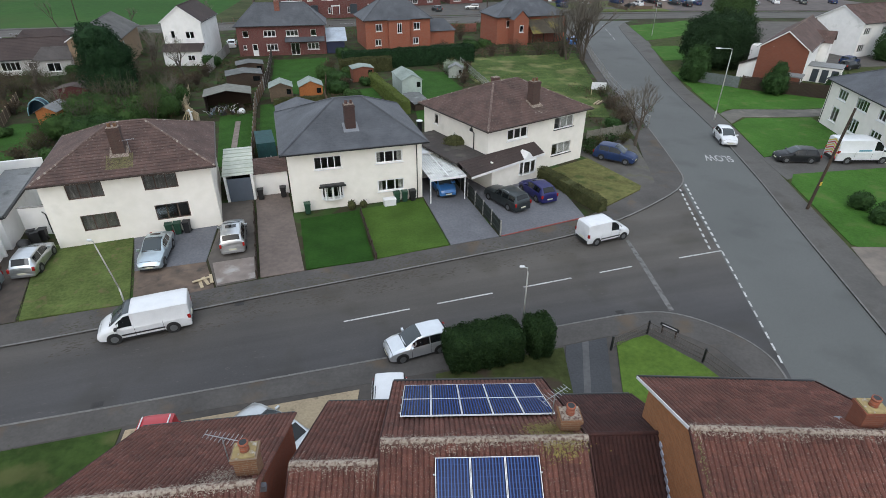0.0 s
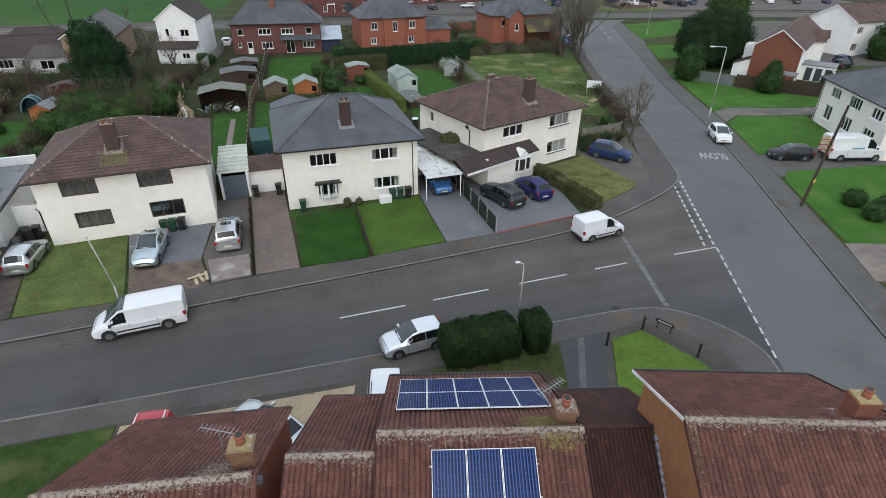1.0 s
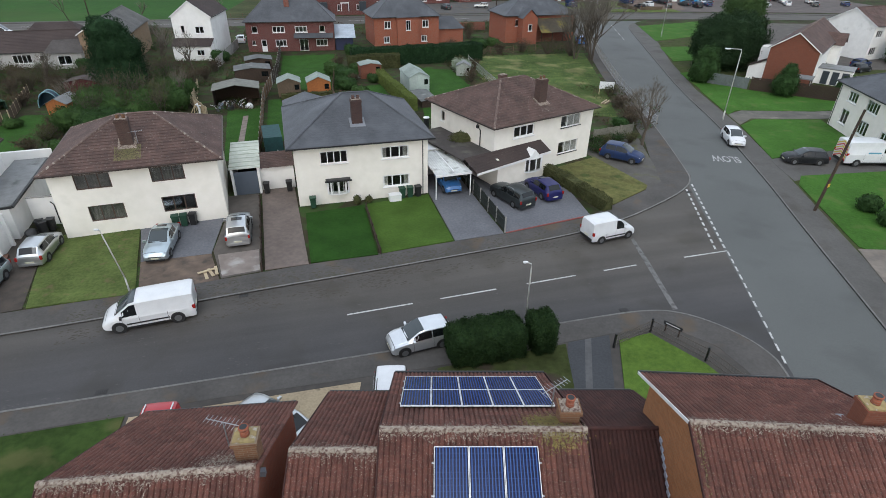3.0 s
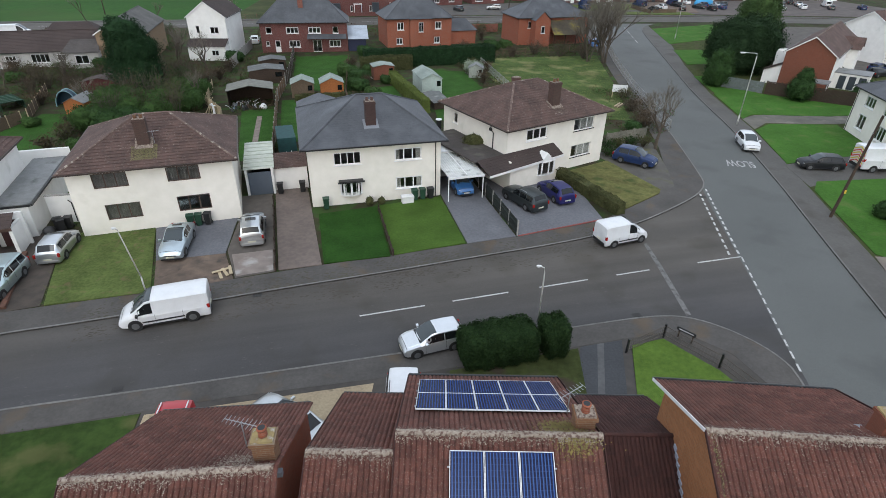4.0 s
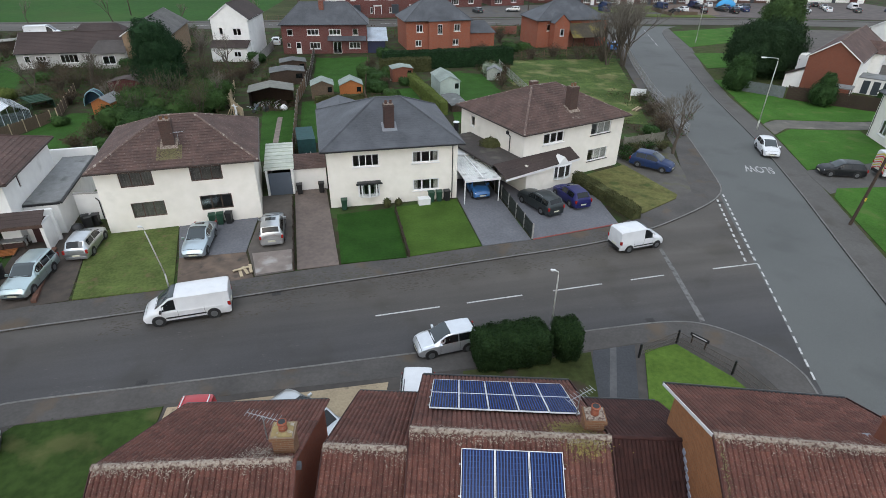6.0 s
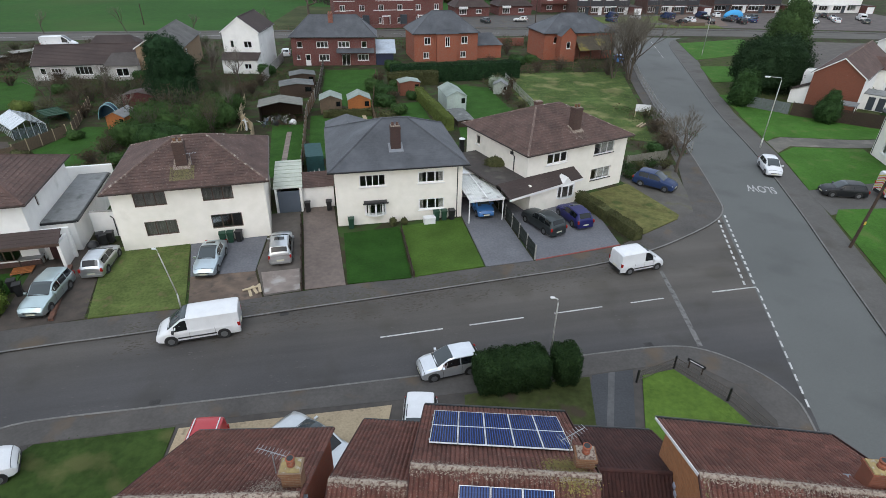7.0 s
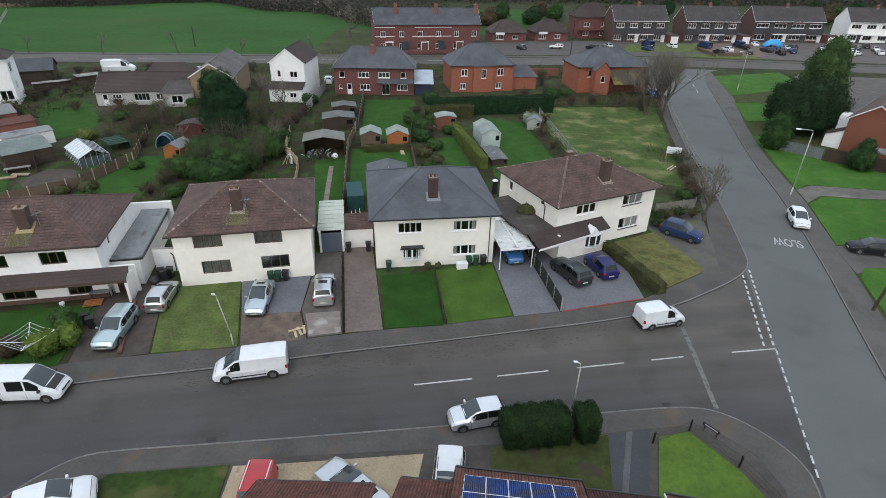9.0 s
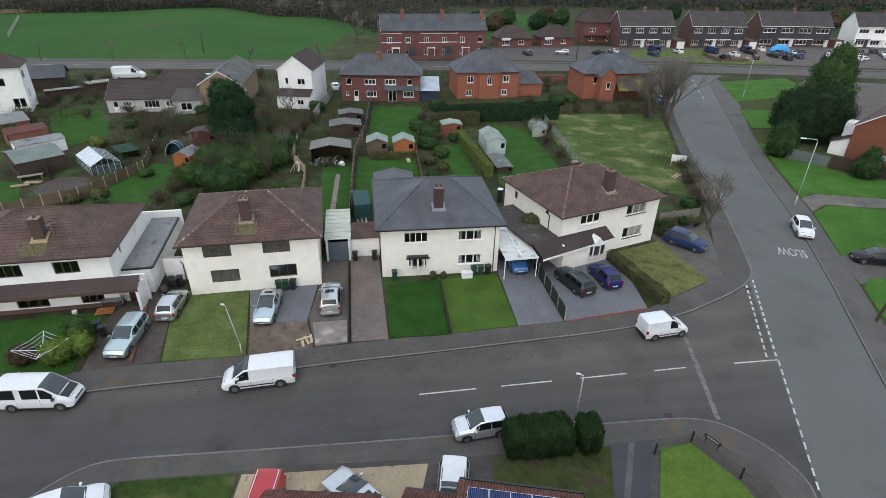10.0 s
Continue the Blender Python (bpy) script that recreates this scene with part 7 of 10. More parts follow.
# bare trees
bare_tree(36.7, 6.6, "bare pollarded street tree with forked limbs", 5.2, 0.55, 3, 1, 0.2, 6, 0.7, first=0.45)
bare_tree(53.0, 48.3, "large leafless multi-stemmed tree by the road", 14.0, 0.8, 11, 8, 0.15, 6, 0.85)
bare_tree(50.6, 49.6, "leafless multi-stemmed tree behind the fence", 11.0, 0.5, 12, 5, 0.12, 5, 1.1)
bare_tree(56.0, 55.5, "leafless multi-stemmed tree by the road", 12.0, 0.5, 14, 6, 0.13, 5, 1.1)
bare_tree(52.8, 56.5, "leafless tree behind the fence", 8.0, 0.5, 13, 3, 0.1, 5, 1.0)
bare_tree(-14.0, 53.0, "slender leafless tree in a garden", 7.0, 0.7, 17, 2, 0.14, 5, 0.7)
bare_tree(-19.0, 58.0, "slender leafless tree in a garden", 7.5, 0.7, 19, 2, 0.14, 5, 0.7)
bare_tree(-33.0, 47.0, "slender leafless tree in a garden", 6.0, 0.8, 23, 2, 0.12, 5, 0.6)
bare_tree(-40.5, 47.0, "slender leafless tree in a garden", 5.0, 0.8, 29, 2, 0.12, 5, 0.6)
for i, (bx, by) in enumerate(((-84, 113), (-66, 112), (-48, 113), (-32, 110), (-13, 111), (-94, 112))):
    bare_tree(bx, by, "small leafless roadside tree", 6.0 + i % 3, 0.6, 40 + i, 1, 0.12, 4, 0.8)


# ---- grass and undergrowth ----
def inside(px, py, poly):
    ok = np.zeros(len(px), bool)
    for (x0, y0), (x1, y1) in zip(poly, poly[1:] + poly[:1]):
        hit_ = ((y0 > py) != (y1 > py)) & (px < (x1 - x0) * (py - y0) / (y1 - y0 + 1e-12) + x0)
        ok ^= hit_
    return ok


def tufts(poly, density, size, z, material, label, edge=0.0, lean=1.0):
    """Blades over a plot, thinned by noise, spilling a little past its edge."""
    xs, ys = [p[0] for p in poly], [p[1] for p in poly]
    n = int((max(xs) - min(xs)) * (max(ys) - min(ys)) * density)
    px, py = rng.uniform(min(xs), max(xs), n), rng.uniform(min(ys), max(ys), n)
    ok = inside(px, py, poly)
    px, py = px[ok] + rng.normal(0, edge, ok.sum()), py[ok] + rng.normal(0, edge, ok.sum())
    thin = np.array([noise.noise((a * 0.9, b * 0.9, z)) for a, b in zip(px, py)]) > rng.uniform(-0.9, 0.25, len(px))
    px, py = px[thin], py[thin]
    pts = np.stack([px, py, z + rng.uniform(0, size * 0.4, len(px))], 1)
    ob = cards(pts, np.tile((0, 0, lean), (len(pts), 1)), size, material, "grass_tufts", None, 0.3)
    return tagged(ob, label, "grass", "", "stuff")


def brush(x0, x1, y0, y1, density, size, height, material, label, cut=0.0, seed=0.0):
    """Low tangled growth in patches."""
    n = int((x1 - x0) * (y1 - y0) * density)
    px, py = rng.uniform(x0, x1, n), rng.uniform(y0, y1, n)
    f = np.array([noise.noise((a * 0.35 + seed, b * 0.35, 3.0)) + 0.4 * noise.noise((a * 1.3, b * 1.3, seed)) for a, b in zip(px, py)])
    ok = f > cut
    f = f[ok] - cut
    pts = np.stack([px[ok], py[ok], 0.06 + rng.random(ok.sum()) ** 0.7 * height * np.clip(f * 3.0, 0.1, 1.0)], 1)
    ob = cards(pts, np.tile((0, -0.2, 0.8), (len(pts), 1)), size, material, "undergrowth", None, 0.5)
    return tagged(ob, label, "undergrowth", "", "stuff")


tufts([(-18.4, -0.9), (-12.0, -0.8), (-10.5, -10.5), (-16.7, -10.6)], 110, 0.06, 0.15, GRASS_DULL, "tufts of mossy lawn grass", 0.2)
tufts([(0.4, -1.6), (5.15, -1.2), (5.05, -9.4), (0.35, -9.4)], 100, 0.055, 0.16, DARK_LAWN, "short green lawn grass", 0.12)
tufts([(5.35, -1.1), (10.9, -0.4), (10.8, -8.75), (5.25, -9.3)], 100, 0.055, 0.16, FRONT_LAWN, "short green lawn grass", 0.12)
tufts([(23.9, 2.5), (29.7, 4.4), (30.9, -3.0), (25.3, -6.0)], 100, 0.06, 0.15, GRASS_DRY, "tufts of yellowish lawn grass", 0.12)
tufts([(-36, -4.5), (-23.2, -3.6), (-22.6, -11.2), (-40, -13.0)], 45, 0.09, 0.13, GRASS, "rough green front garden grass", 0.1)
tufts([(-15.6, -21.1), (-9.0, -21.2), (-9.4, -26.2), (-11, -34), (-22, -34), (-19, -25)], 40, 0.06, 0.15, SIDE_LAWN, "green lawn grass beside the house", 0.12)
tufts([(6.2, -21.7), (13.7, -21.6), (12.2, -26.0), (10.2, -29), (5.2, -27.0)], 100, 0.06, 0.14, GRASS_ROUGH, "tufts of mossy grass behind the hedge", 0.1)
tufts([(16.8, -22.1), (18.9, -21.95), (20.35, -25.0), (20.9, -28.0), (20.1, -31), (13.0, -29.6)], 100, 0.055, 0.16, mat("moss_blades", (0.1, 0.165, 0.03), (0.074, 0.124, 0.024), 4.0, 0.95, spec=0.1), "bright mossy lawn grass", 0.06)
tufts([(28.6, 20), (39.5, 16.5), (47.0, 34), (54.8, 54.5), (35.5, 55.8), (29.5, 52)], 12, 0.14, 0.1, mat("straw_blades", (0.14, 0.16, 0.05), (0.1, 0.135, 0.04), 0.7, 0.95, spec=0.1), "rough straw-coloured grass tufts", 0.3)
for i, (x0, x1, y0, y1) in enumerate(((-26.3, -23.0, 13.0, 30.0), (-35.5, -24.5, 37.0, 60.0), (-24.0, -12.5, 12.5, 40.0), (-21.0, -9.5, 40.0, 64.0), (-9.0, -3.6, 29.0, 66.0), (6.2, 10.2, 13.0, 50.0), (26.2, 29.6, 15.0, 54.0), (36.0, 41.5, 11.0, 17.5), (-44.0, -30.0, 50.0, 59.5), (-40.0, -34.0, 32.0, 52.0), (31.0, 56.0, 54.5, 66.0), (41.0, 46.5, 17.0, 31.0), (-64.0, -52.0, 52.0, 75.0), (-50.0, -22.0, 71.0, 96.0), (-8.0, 60.0, 80.0, 95.0))):
    big_area = i >= 12
    brush(x0, x1, y0, y1, 6 if big_area else 22, 0.3 if big_area else 0.17, 0.9, LEAF_BROWN, "withered brown undergrowth in a garden", -0.02, 5.0 + i)
    brush(x0, x1, y0, y1, 7 if big_area else 26, 0.3 if big_area else 0.16, 0.5, LEAF_SHRUB, "low green undergrowth in a garden", 0.0, 19.0 + i)
    brush(x0, x1, y0, y1, 4 if big_area else 14, 0.28 if big_area else 0.15, 0.7, LEAF_OLIVE, "olive green undergrowth in a garden", 0.1, 37.0 + i)
# stems and withered growth rising through the big bushes
for i, (bx, by, br, bh) in enumerate(((-22.8, 29.0, 2.0, 4.2), (-20.4, 31.6, 2.2, 4.6), (-17.6, 32.4, 2.2, 4.6), (-15.0, 30.4, 2.0, 4.2), (-18.0, 26.0, 2.0, 4.0), (-21.4, 25.6, 1.8, 3.8), (-14.6, 26.6, 1.8, 3.8))):
    twig_bush(bx, by, br, bh, "tall leggy winter bush in a back garden", 500 + i, None, (LEAF_OLIVE, LEAF_BROWN, LEAF_SHRUB)[i % 3])
bare_tree(-13.2, 34.5, "small leafless tree behind the big bushes", 5.5, 0.7, 71, 2, 0.09, 5, 0.7)
bare_tree(-25.8, 34.0, "small leafless tree behind the big bushes", 5.0, 0.7, 73, 2, 0.09, 5, 0.7)
# more bushes filling the borders
for i, (bx, by, br, bh) in enumerate(((-35.9, 49.1, 1.8, 2.2), (-32.5, 37.5, 1.2, 1.4), (-34.5, 46.0, 1.8, 2.4), (-30.0, 47.5, 1.8, 2.4), (-38.0, 52.5, 1.8, 1.8), (-27.5, 49.0, 2.0, 2.6), (-25.0, 46.0, 1.8, 2.4), (-31.9, 18.2, 1.0, 0.9), (-25.8, 24.8, 1.1, 1.1), (-25.9, 27.4, 1.1, 1.2), (-15.2, 44.7, 1.6, 1.8), (-17.0, 46.5, 1.7, 2.0), (-20.0, 49.0, 1.8, 2.4), (-11.8, 47.5, 1.3, 1.6), (-23.0, 52.5, 1.8, 2.2), (8.6, 37.3, 0.9, 1.1), (9.6, 40.4, 0.9, 1.2), (28.0, 42.0, 1.0, 1.3), (28.5, 48.5, 1.1, 1.4), (-60.5, 58.5, 1.6, 1.6), (-60.0, 65.0, 1.6, 1.6), (38.5, 56.5, 1.5, 1.8), (-40.5, 57.0, 1.4, 1.3), (-36.5, 58.0, 1.3, 1.2))):
    twig_bush(bx, by, br, bh, "leafless brown winter bush in a back garden", 300 + i, None, (LEAF_BROWN, LEAF_BROWN, LEAF_OLIVE, LEAF_SHRUB)[i % 4])
for i, (bx, by, br, bh) in enumerate(((-58.0, 77.0, 1.6, 1.6), (-52.0, 80.0, 1.8, 1.8), (-44.0, 78.0, 1.6, 2.0), (-40.0, 84.0, 1.8, 2.0), (-30.0, 80.0, 1.8, 2.4), (-26.0, 90.0, 1.8, 2.0), (-48.0, 91.0, 1.8, 1.8), (-62.0, 88.0, 1.8, 1.8), (-16.0, 84.0, 1.8, 2.2), (12.0, 84.0, 1.6, 1.8), (34.0, 86.0, 1.6, 1.8), (40.0, 80.0, 1.8, 2.2), (38.0, 74.0, 1.6, 2.0), (12.5, 78.0, 1.4, 1.8), (-70.0, 80.0, 1.8, 2.0), (85.0, 31.0, 1.4, 1.6), (88.0, 35.5, 1.4, 1.6))):
    twig_bush(bx, by, br, bh, "leafless brown winter bush behind the houses", 400 + i, None, (LEAF_BROWN, LEAF_OLIVE, LEAF_SHRUB)[i % 3])
hedge(84.5, 29.5, 40.0, 9.0, 1.4, 1.6, "dark green clipped hedge in the yard", LEAF_HEDGE, 0.16, 160, 0.25)
bare_tree(-4.3, 141.4, "broad leafless oak on the meadow", 19.0, 1.25, 60, 1, 0.42, 6, 0.35, first=0.2)
for i, (bx, by, bh) in enumerate(((-20.0, 206.0, 15.0), (-11.0, 196.0, 16.0), (-36.0, 214.0, 15.0), (3.0, 172.0, 13.0))):
    bare_tree(bx, by, "bare brown tree in the belt beyond the meadow", bh, 1.2, 510 + i, 1, 0.3, 6, 0.45, first=0.2)

# ---- plots, drives, fences ----
PALE_PATH = mat("pale_path", (0.135, 0.125, 0.105), (0.095, 0.09, 0.078), 0.8, 0.9, 0.3, 60.0, c3=(0.18, 0.165, 0.14), c3scale=0.5, c3cut=0.55)
BRICK_RED_LOW = mat("weathered_red_brick", (0.15, 0.07, 0.045), (0.09, 0.05, 0.036), 5.0, 0.9, 0.4, 40.0)
slab("lawn", [(-18.3, -1.0), (-12.0, -0.9), (-10.6, -10.4), (-16.6, -10.5)], -0.2, 0.15, GRASS_DULL, "mossy green front lawn", "lawn")
slab("driveway", [(-12.0, -0.7), (-5.9, -0.5), (-6.4, -6.4), (-11.0, -6.4)], -0.2, 0.12, BLOCKS, "blue-grey slab driveway", "driveway")
slab("driveway", [(-11.0, -6.41), (-6.4, -6.41), (-5.6, -10.0), (-10.4, -10.5)], -0.2, 0.105, MUD, "muddy brown earth at the drive's edge", "driveway")
slab("driveway", [(-6.2, 3.3), (-3.3, 3.3), (-2.95, -9.6), (-5.5, -9.9), (-6.3, -6.0), (-5.7, -0.4)], -0.2, 0.115, mat("stained_concrete", (0.12, 0.104, 0.09), (0.085, 0.074, 0.064), 1.5, 0.85, 0.3, 40.0, c3=(0.085, 0.074, 0.062), c3scale=0.8, c3cut=0.55), "dark stained concrete driveway", "driveway")
# wet pinkish concrete; the palest patches paint in reflections of its puddles
slab("driveway", [(-5.95, -6.7), (-3.15, -6.6), (-3.05, -9.45), (-5.45, -9.7)], -0.2, 0.1185, mat("wet_pink_concrete", (0.24, 0.2, 0.175), (0.16, 0.13, 0.112), 1.2, 0.4, 0.2, 40.0, c3=(0.32, 0.3, 0.28), c3scale=0.7, c3cut=0.55), "pale wet concrete apron of the drive", "driveway")
slab("driveway", [(-3.1, 4.2), (-0.3, 4.2), (0.2, -9.45), (-2.7, -9.55)], -0.2, 0.122, mat("pink_tarmac", (0.165, 0.132, 0.113), (0.125, 0.1, 0.088), 3.0, 0.9, 0.2, 90.0), "pinkish brown tarmac driveway", "driveway")
slab("lawn", [(0.4, -1.6), (5.15, -1.2), (5.05, -9.4), (0.35, -9.4)], -0.2, 0.16, DARK_LAWN, "neat green front lawn", "lawn")
slab("lawn", [(5.35, -1.1), (10.9, -0.4), (10.8, -8.75), (5.25, -9.3)], -0.2, 0.16, FRONT_LAWN, "green front lawn with mossy patches", "lawn")
slab("path", [(0.2, -0.2), (11.0, -0.1), (10.95, -0.38), (5.3, -1.05), (0.4, -1.55)], -0.2, 0.1, SOIL, "soil border below the house wall", "border")
slab("driveway", [(11.15, 6.0), (14.6, 6.0), (14.9, -8.55), (10.95, -8.8)], -0.2, 0.125, BLOCKS, "grey block paved driveway", "driveway")
slab("driveway", [(15.1, 8.5), (17.2, 2.2), (24.0, 2.4), (22.9, -7.35), (15.1, -8.5)], -0.2, 0.13, BLOCKS, "grey block paved driveway", "driveway")
slab("edging", [(15.1, -8.62), (22.9, -7.5), (22.9, -7.36), (15.1, -8.49)], -0.2, 0.14, mat("red_edging", (0.24, 0.07, 0.06), None, 5.0, 0.85), "red brick edging along the drive", "edging")
slab("lawn", [(23.9, 2.5), (29.7, 4.4), (30.95, -3.2), (30.4, -3.85), (26.0, -5.95), (25.3, -6.0)], -0.2, 0.15, GRASS_DRY, "yellowish mossy corner lawn", "lawn")
slab("driveway", [(29.6, 4.2), (29.0, 9.0), (37.5, 8.6), (34.6, 1.25), (32.75, -2.7), (30.3, -4.05), (30.8, -3.2)], -0.2, 0.104, mat("trodden_earth_verge", (0.105, 0.098, 0.088), (0.08, 0.074, 0.066), 2.0, 0.9, 0.4, 40.0, big=0.22, bigscale=0.5, c3=(0.085, 0.083, 0.042), c3scale=0.5, c3cut=0.53), "trodden earth and moss verge beside the house", "verge")
slab("driveway", [(-23.0, 0), (-18.5, 0.3), (-16.8, -10.5), (-22.0, -11.0)], -0.2, 0.108, mat("brown_drive", (0.078, 0.062, 0.05), (0.05, 0.042, 0.035), 1.5, 0.9, 0.4, 50.0), "brown earth and tarmac driveway", "driveway")
slab("lawn", [(-36, -4.5), (-23.2, -3.6), (-22.6, -11.2), (-40, -13.0)], -0.2, 0.13, GRASS, "rough green front garden", "lawn")
slab("edging", [(-18.95, -10.4), (-18.65, -10.4), (-19.9, -3.4), (-20.2, -3.4)], -0.2, 0.3, BRICK_RED_LOW, "low red brick edging between two drives", "edging")
slab("gravel_drive", [(-8.8, -21.3), (-6.2, -21.45), (2.15, -21.7), (1.7, -23.3), (0.9, -27.5), (-9.3, -26.0)], -0.2, 0.13, GRAVEL, "pale gravel forecourt", "driveway")
slab("lawn", [(-15.6, -21.1), (-9.0, -21.2), (-9.4, -26.2), (-11, -34), (-22, -34), (-19, -25)], -0.2, 0.15, SIDE_LAWN, "green lawn beside the house", "lawn")
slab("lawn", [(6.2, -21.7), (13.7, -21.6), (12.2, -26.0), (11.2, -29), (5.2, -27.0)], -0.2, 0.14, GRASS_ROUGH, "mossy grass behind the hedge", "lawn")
slab("driveway", [(13.9, -21.5), (16.5, -21.5), (12.7, -29.2), (10.0, -29.0)], -0.2, 0.128, TARMAC_DRIVE, "dark tarmac driveway", "driveway")
slab("path", [(14.95, -21.5), (15.35, -21.5), (11.6, -28.8), (11.2, -28.8)], -0.2, 0.134, mat("worn_concrete_strip", (0.1, 0.1, 0.1), None, 4.0, 0.85), "pale strip along the driveway", "path")
slab("lawn", [(16.8, -22.1), (18.9, -21.95), (20.35, -25.0), (20.9, -28.0), (20.1, -31), (13.0, -29.6)], -0.2, 0.16, mat("moss_lawn", (0.11, 0.175, 0.03), (0.078, 0.132, 0.024), 4.0, 0.95, 0.9, 60.0, big=0.2, spec=0.1), "bright mossy green lawn", "lawn")
# east side verges, drive and paths
slab("verge", [(54.0, 14.0), (58.4, 25.4), (61.9, 28.9), (66.3, 23.3), (72.4, 16.8), (77, 13.8), (76, 12.3), (66, 12.8), (57, 15.4), (56.2, 15.4)], -0.2, 0.14, VERGE, "green grass verge", "verge")
slab("verge", [(47.6, -0.2), (52.3, 9.8), (55.8, 11.6), (64, 9.6), (60.0, 0.4)], -0.2, 0.14, VERGE, "green grass verge", "verge")
slab("path", [(52.5, 10.2), (54.0, 14.2), (57.0, 15.3), (62.0, 13.85), (60.5, 10.75), (55.7, 12.05)], -0.2, 0.118, PALE_PATH, "worn grey path across the verge", "path")
slab("path", [(62.02, 13.85), (66, 12.7), (76, 12.0), (76, 9.5), (64.5, 9.9), (60.52, 10.75)], -0.2, 0.12, PALE_PATH, "pale concrete path across the verge", "path")
slab("driveway", [(46.9, -1.0), (47.3, -0.3), (60, 0.5), (62, -6.2), (47.0, -5.2), (45.2, -5.6)], -0.2, 0.116, FOOTWAY_GREY, "asphalt driveway", "driveway")
slab("verge", [(44.9, -6.4), (46.8, -4.7), (60, -6.2), (70, -30), (46, -30), (40.0, -16.9)], -0.2, 0.14, VERGE, "bright green front lawn", "verge")
slab("path", [(37, -21.8), (39.6, -17.2), (46, -19.2), (46, -24)], -0.2, 0.145, mat("pale_flags", (0.2, 0.17, 0.14), (0.13, 0.115, 0.1), 1.5, 0.9), "pale paved entrance", "path")
slab("verge", [(59.0, 26.2), (62.6, 36), (66.5, 36), (66, 25)], -0.2, 0.13, VERGE, "green grass verge", "verge")
slab("verge", [(67.2, 44.2), (73, 57), (80, 56), (78, 44)], -0.2, 0.13, VERGE, "green grass verge", "verge")
slab("verge", [(76.2, 63), (84, 82), (104, 86), (100, 70)], -0.2, 0.13, VERGE, "green grass verge", "verge")
slab("verge", [(91, 108.0), (112, 104), (113, 109), (92, 113)], -0.2, 0.13, GRASS_DULL, "grass verge before the terraces", "verge")
slab("yard", [(84, 33), (104, 30), (118, 34), (150, 60), (150, 72), (108, 84), (88, 66), (83, 48)], -0.2, 0.1, mat("yard_gravel", (0.1, 0.088, 0.077), (0.075, 0.067, 0.059), 0.8, 0.9, 0.4, 30.0), "brown-grey yard behind the houses", "yard")
# far ground
slab("meadow", [(-260, 119), (-88, 114), (-20, 112), (2, 111.5), (10, 160), (30, 250), (-20, 262), (-150, 250), (-300, 260)], -0.2, 0.08, FIELD, "wide green meadow", "meadow")
# rough brown scrub grass, its dark tone also painting the big tree's shade
slab("rough_verge", [(-16, 112.6), (2.4, 112.1), (9, 158), (-8, 166)], -0.2, 0.086, mat("shaded_rough_grass", (0.058, 0.062, 0.027), (0.04, 0.054, 0.02), 0.5, 0.95, 0.5, 12.0, big=0.3, bigscale=0.1, spec=0.1), "dull brown-green rough grass before the terrace", "verge")
slab("forecourt", [(34, 112), (100, 108), (106, 134), (60, 138), (38, 134)], -0.2, 0.07, FOOTWAY, "grey asphalt forecourts of far houses", "forecourt")
slab("forecourt", [(100.5, 107.5), (150, 96), (185, 86), (190, 132), (140, 136), (106.5, 134)], -0.2, 0.068, mat("forecourt_paving", (0.11, 0.092, 0.084), (0.082, 0.07, 0.065), 0.5, 0.9), "grey asphalt forecourts of far houses", "forecourt")
slab("lawn", [(83.5, 129.5), (112.5, 130.5), (104.0, 116.5), (75.0, 116.0)], -0.2, 0.11, GRASS_DULL, "dull green front lawns of the far houses", "lawn")
slab("paved_front", [(116.6, 133.0), (129.0, 133.0), (116.3, 108.0), (99.8, 109.2), (101.2, 120.3)], -0.2, 0.12, mat("brown_paving", (0.16, 0.115, 0.09), (0.115, 0.085, 0.068), 1.2, 0.9), "brown paved front garden", "paving")
# back gardens
slab("lawn", [(-2.8, 17.2), (5.8, 15), (5.6, 33.5), (-2.7, 33.8)], -0.2, 0.1, GRASS, "green back lawn", "lawn")
slab("lawn", [(-1.4, 38.5), (7.6, 38.0), (9.2, 62.4), (-0.3, 62.6)], -0.2, 0.1, GRASS, "green back lawn beyond the sheds", "lawn")
slab("lawn", [(10.0, 18), (13.6, 18), (13.4, 39), (9.6, 38)], -0.2, 0.1, GRASS, "green back lawn", "lawn")
slab("lawn", [(20.0, 13), (25.8, 17), (26.2, 46), (20.4, 49), (16.0, 22)], -0.2, 0.1, GRASS, "green back lawn", "lawn")
slab("rough_field", [(28.6, 20), (39.5, 16.5), (47.0, 34), (54.8, 54.5), (35.5, 55.8), (29.5, 52)], -0.2, 0.1, mat("rough_grass", (0.078, 0.112, 0.032), (0.05, 0.078, 0.023), 0.8, 0.95, 0.9, 30.0, big=0.3, bigscale=0.18, c3=(0.16, 0.16, 0.07), c3scale=0.25, c3cut=0.52, spec=0.1), "rough green and straw-coloured grass plot", "field")
slab("lawn", [(-6.8, 12), (-3.8, 12), (-3.4, 30), (-7.6, 30)], -0.2, 0.09, GRASS, "narrow green back garden", "lawn")
slab("path", [(-5.8, 12), (-5.2, 12), (-5.0, 27), (-5.6, 27)], -0.2, 0.11, CONCRETE_PINK, "concrete garden path", "path")
slab("lawn", [(-36.0, 15.5), (-26.8, 17.5), (-26.3, 28), (-27.6, 32.5), (-31.0, 33)], -0.2, 0.1, GRASS, "green back lawn", "lawn")
slab("lawn", [(-60, 10), (-44.5, 9), (-41.5, 18.5), (-45, 27), (-60, 30)], -0.2, 0.1, GRASS, "green back lawn", "lawn")
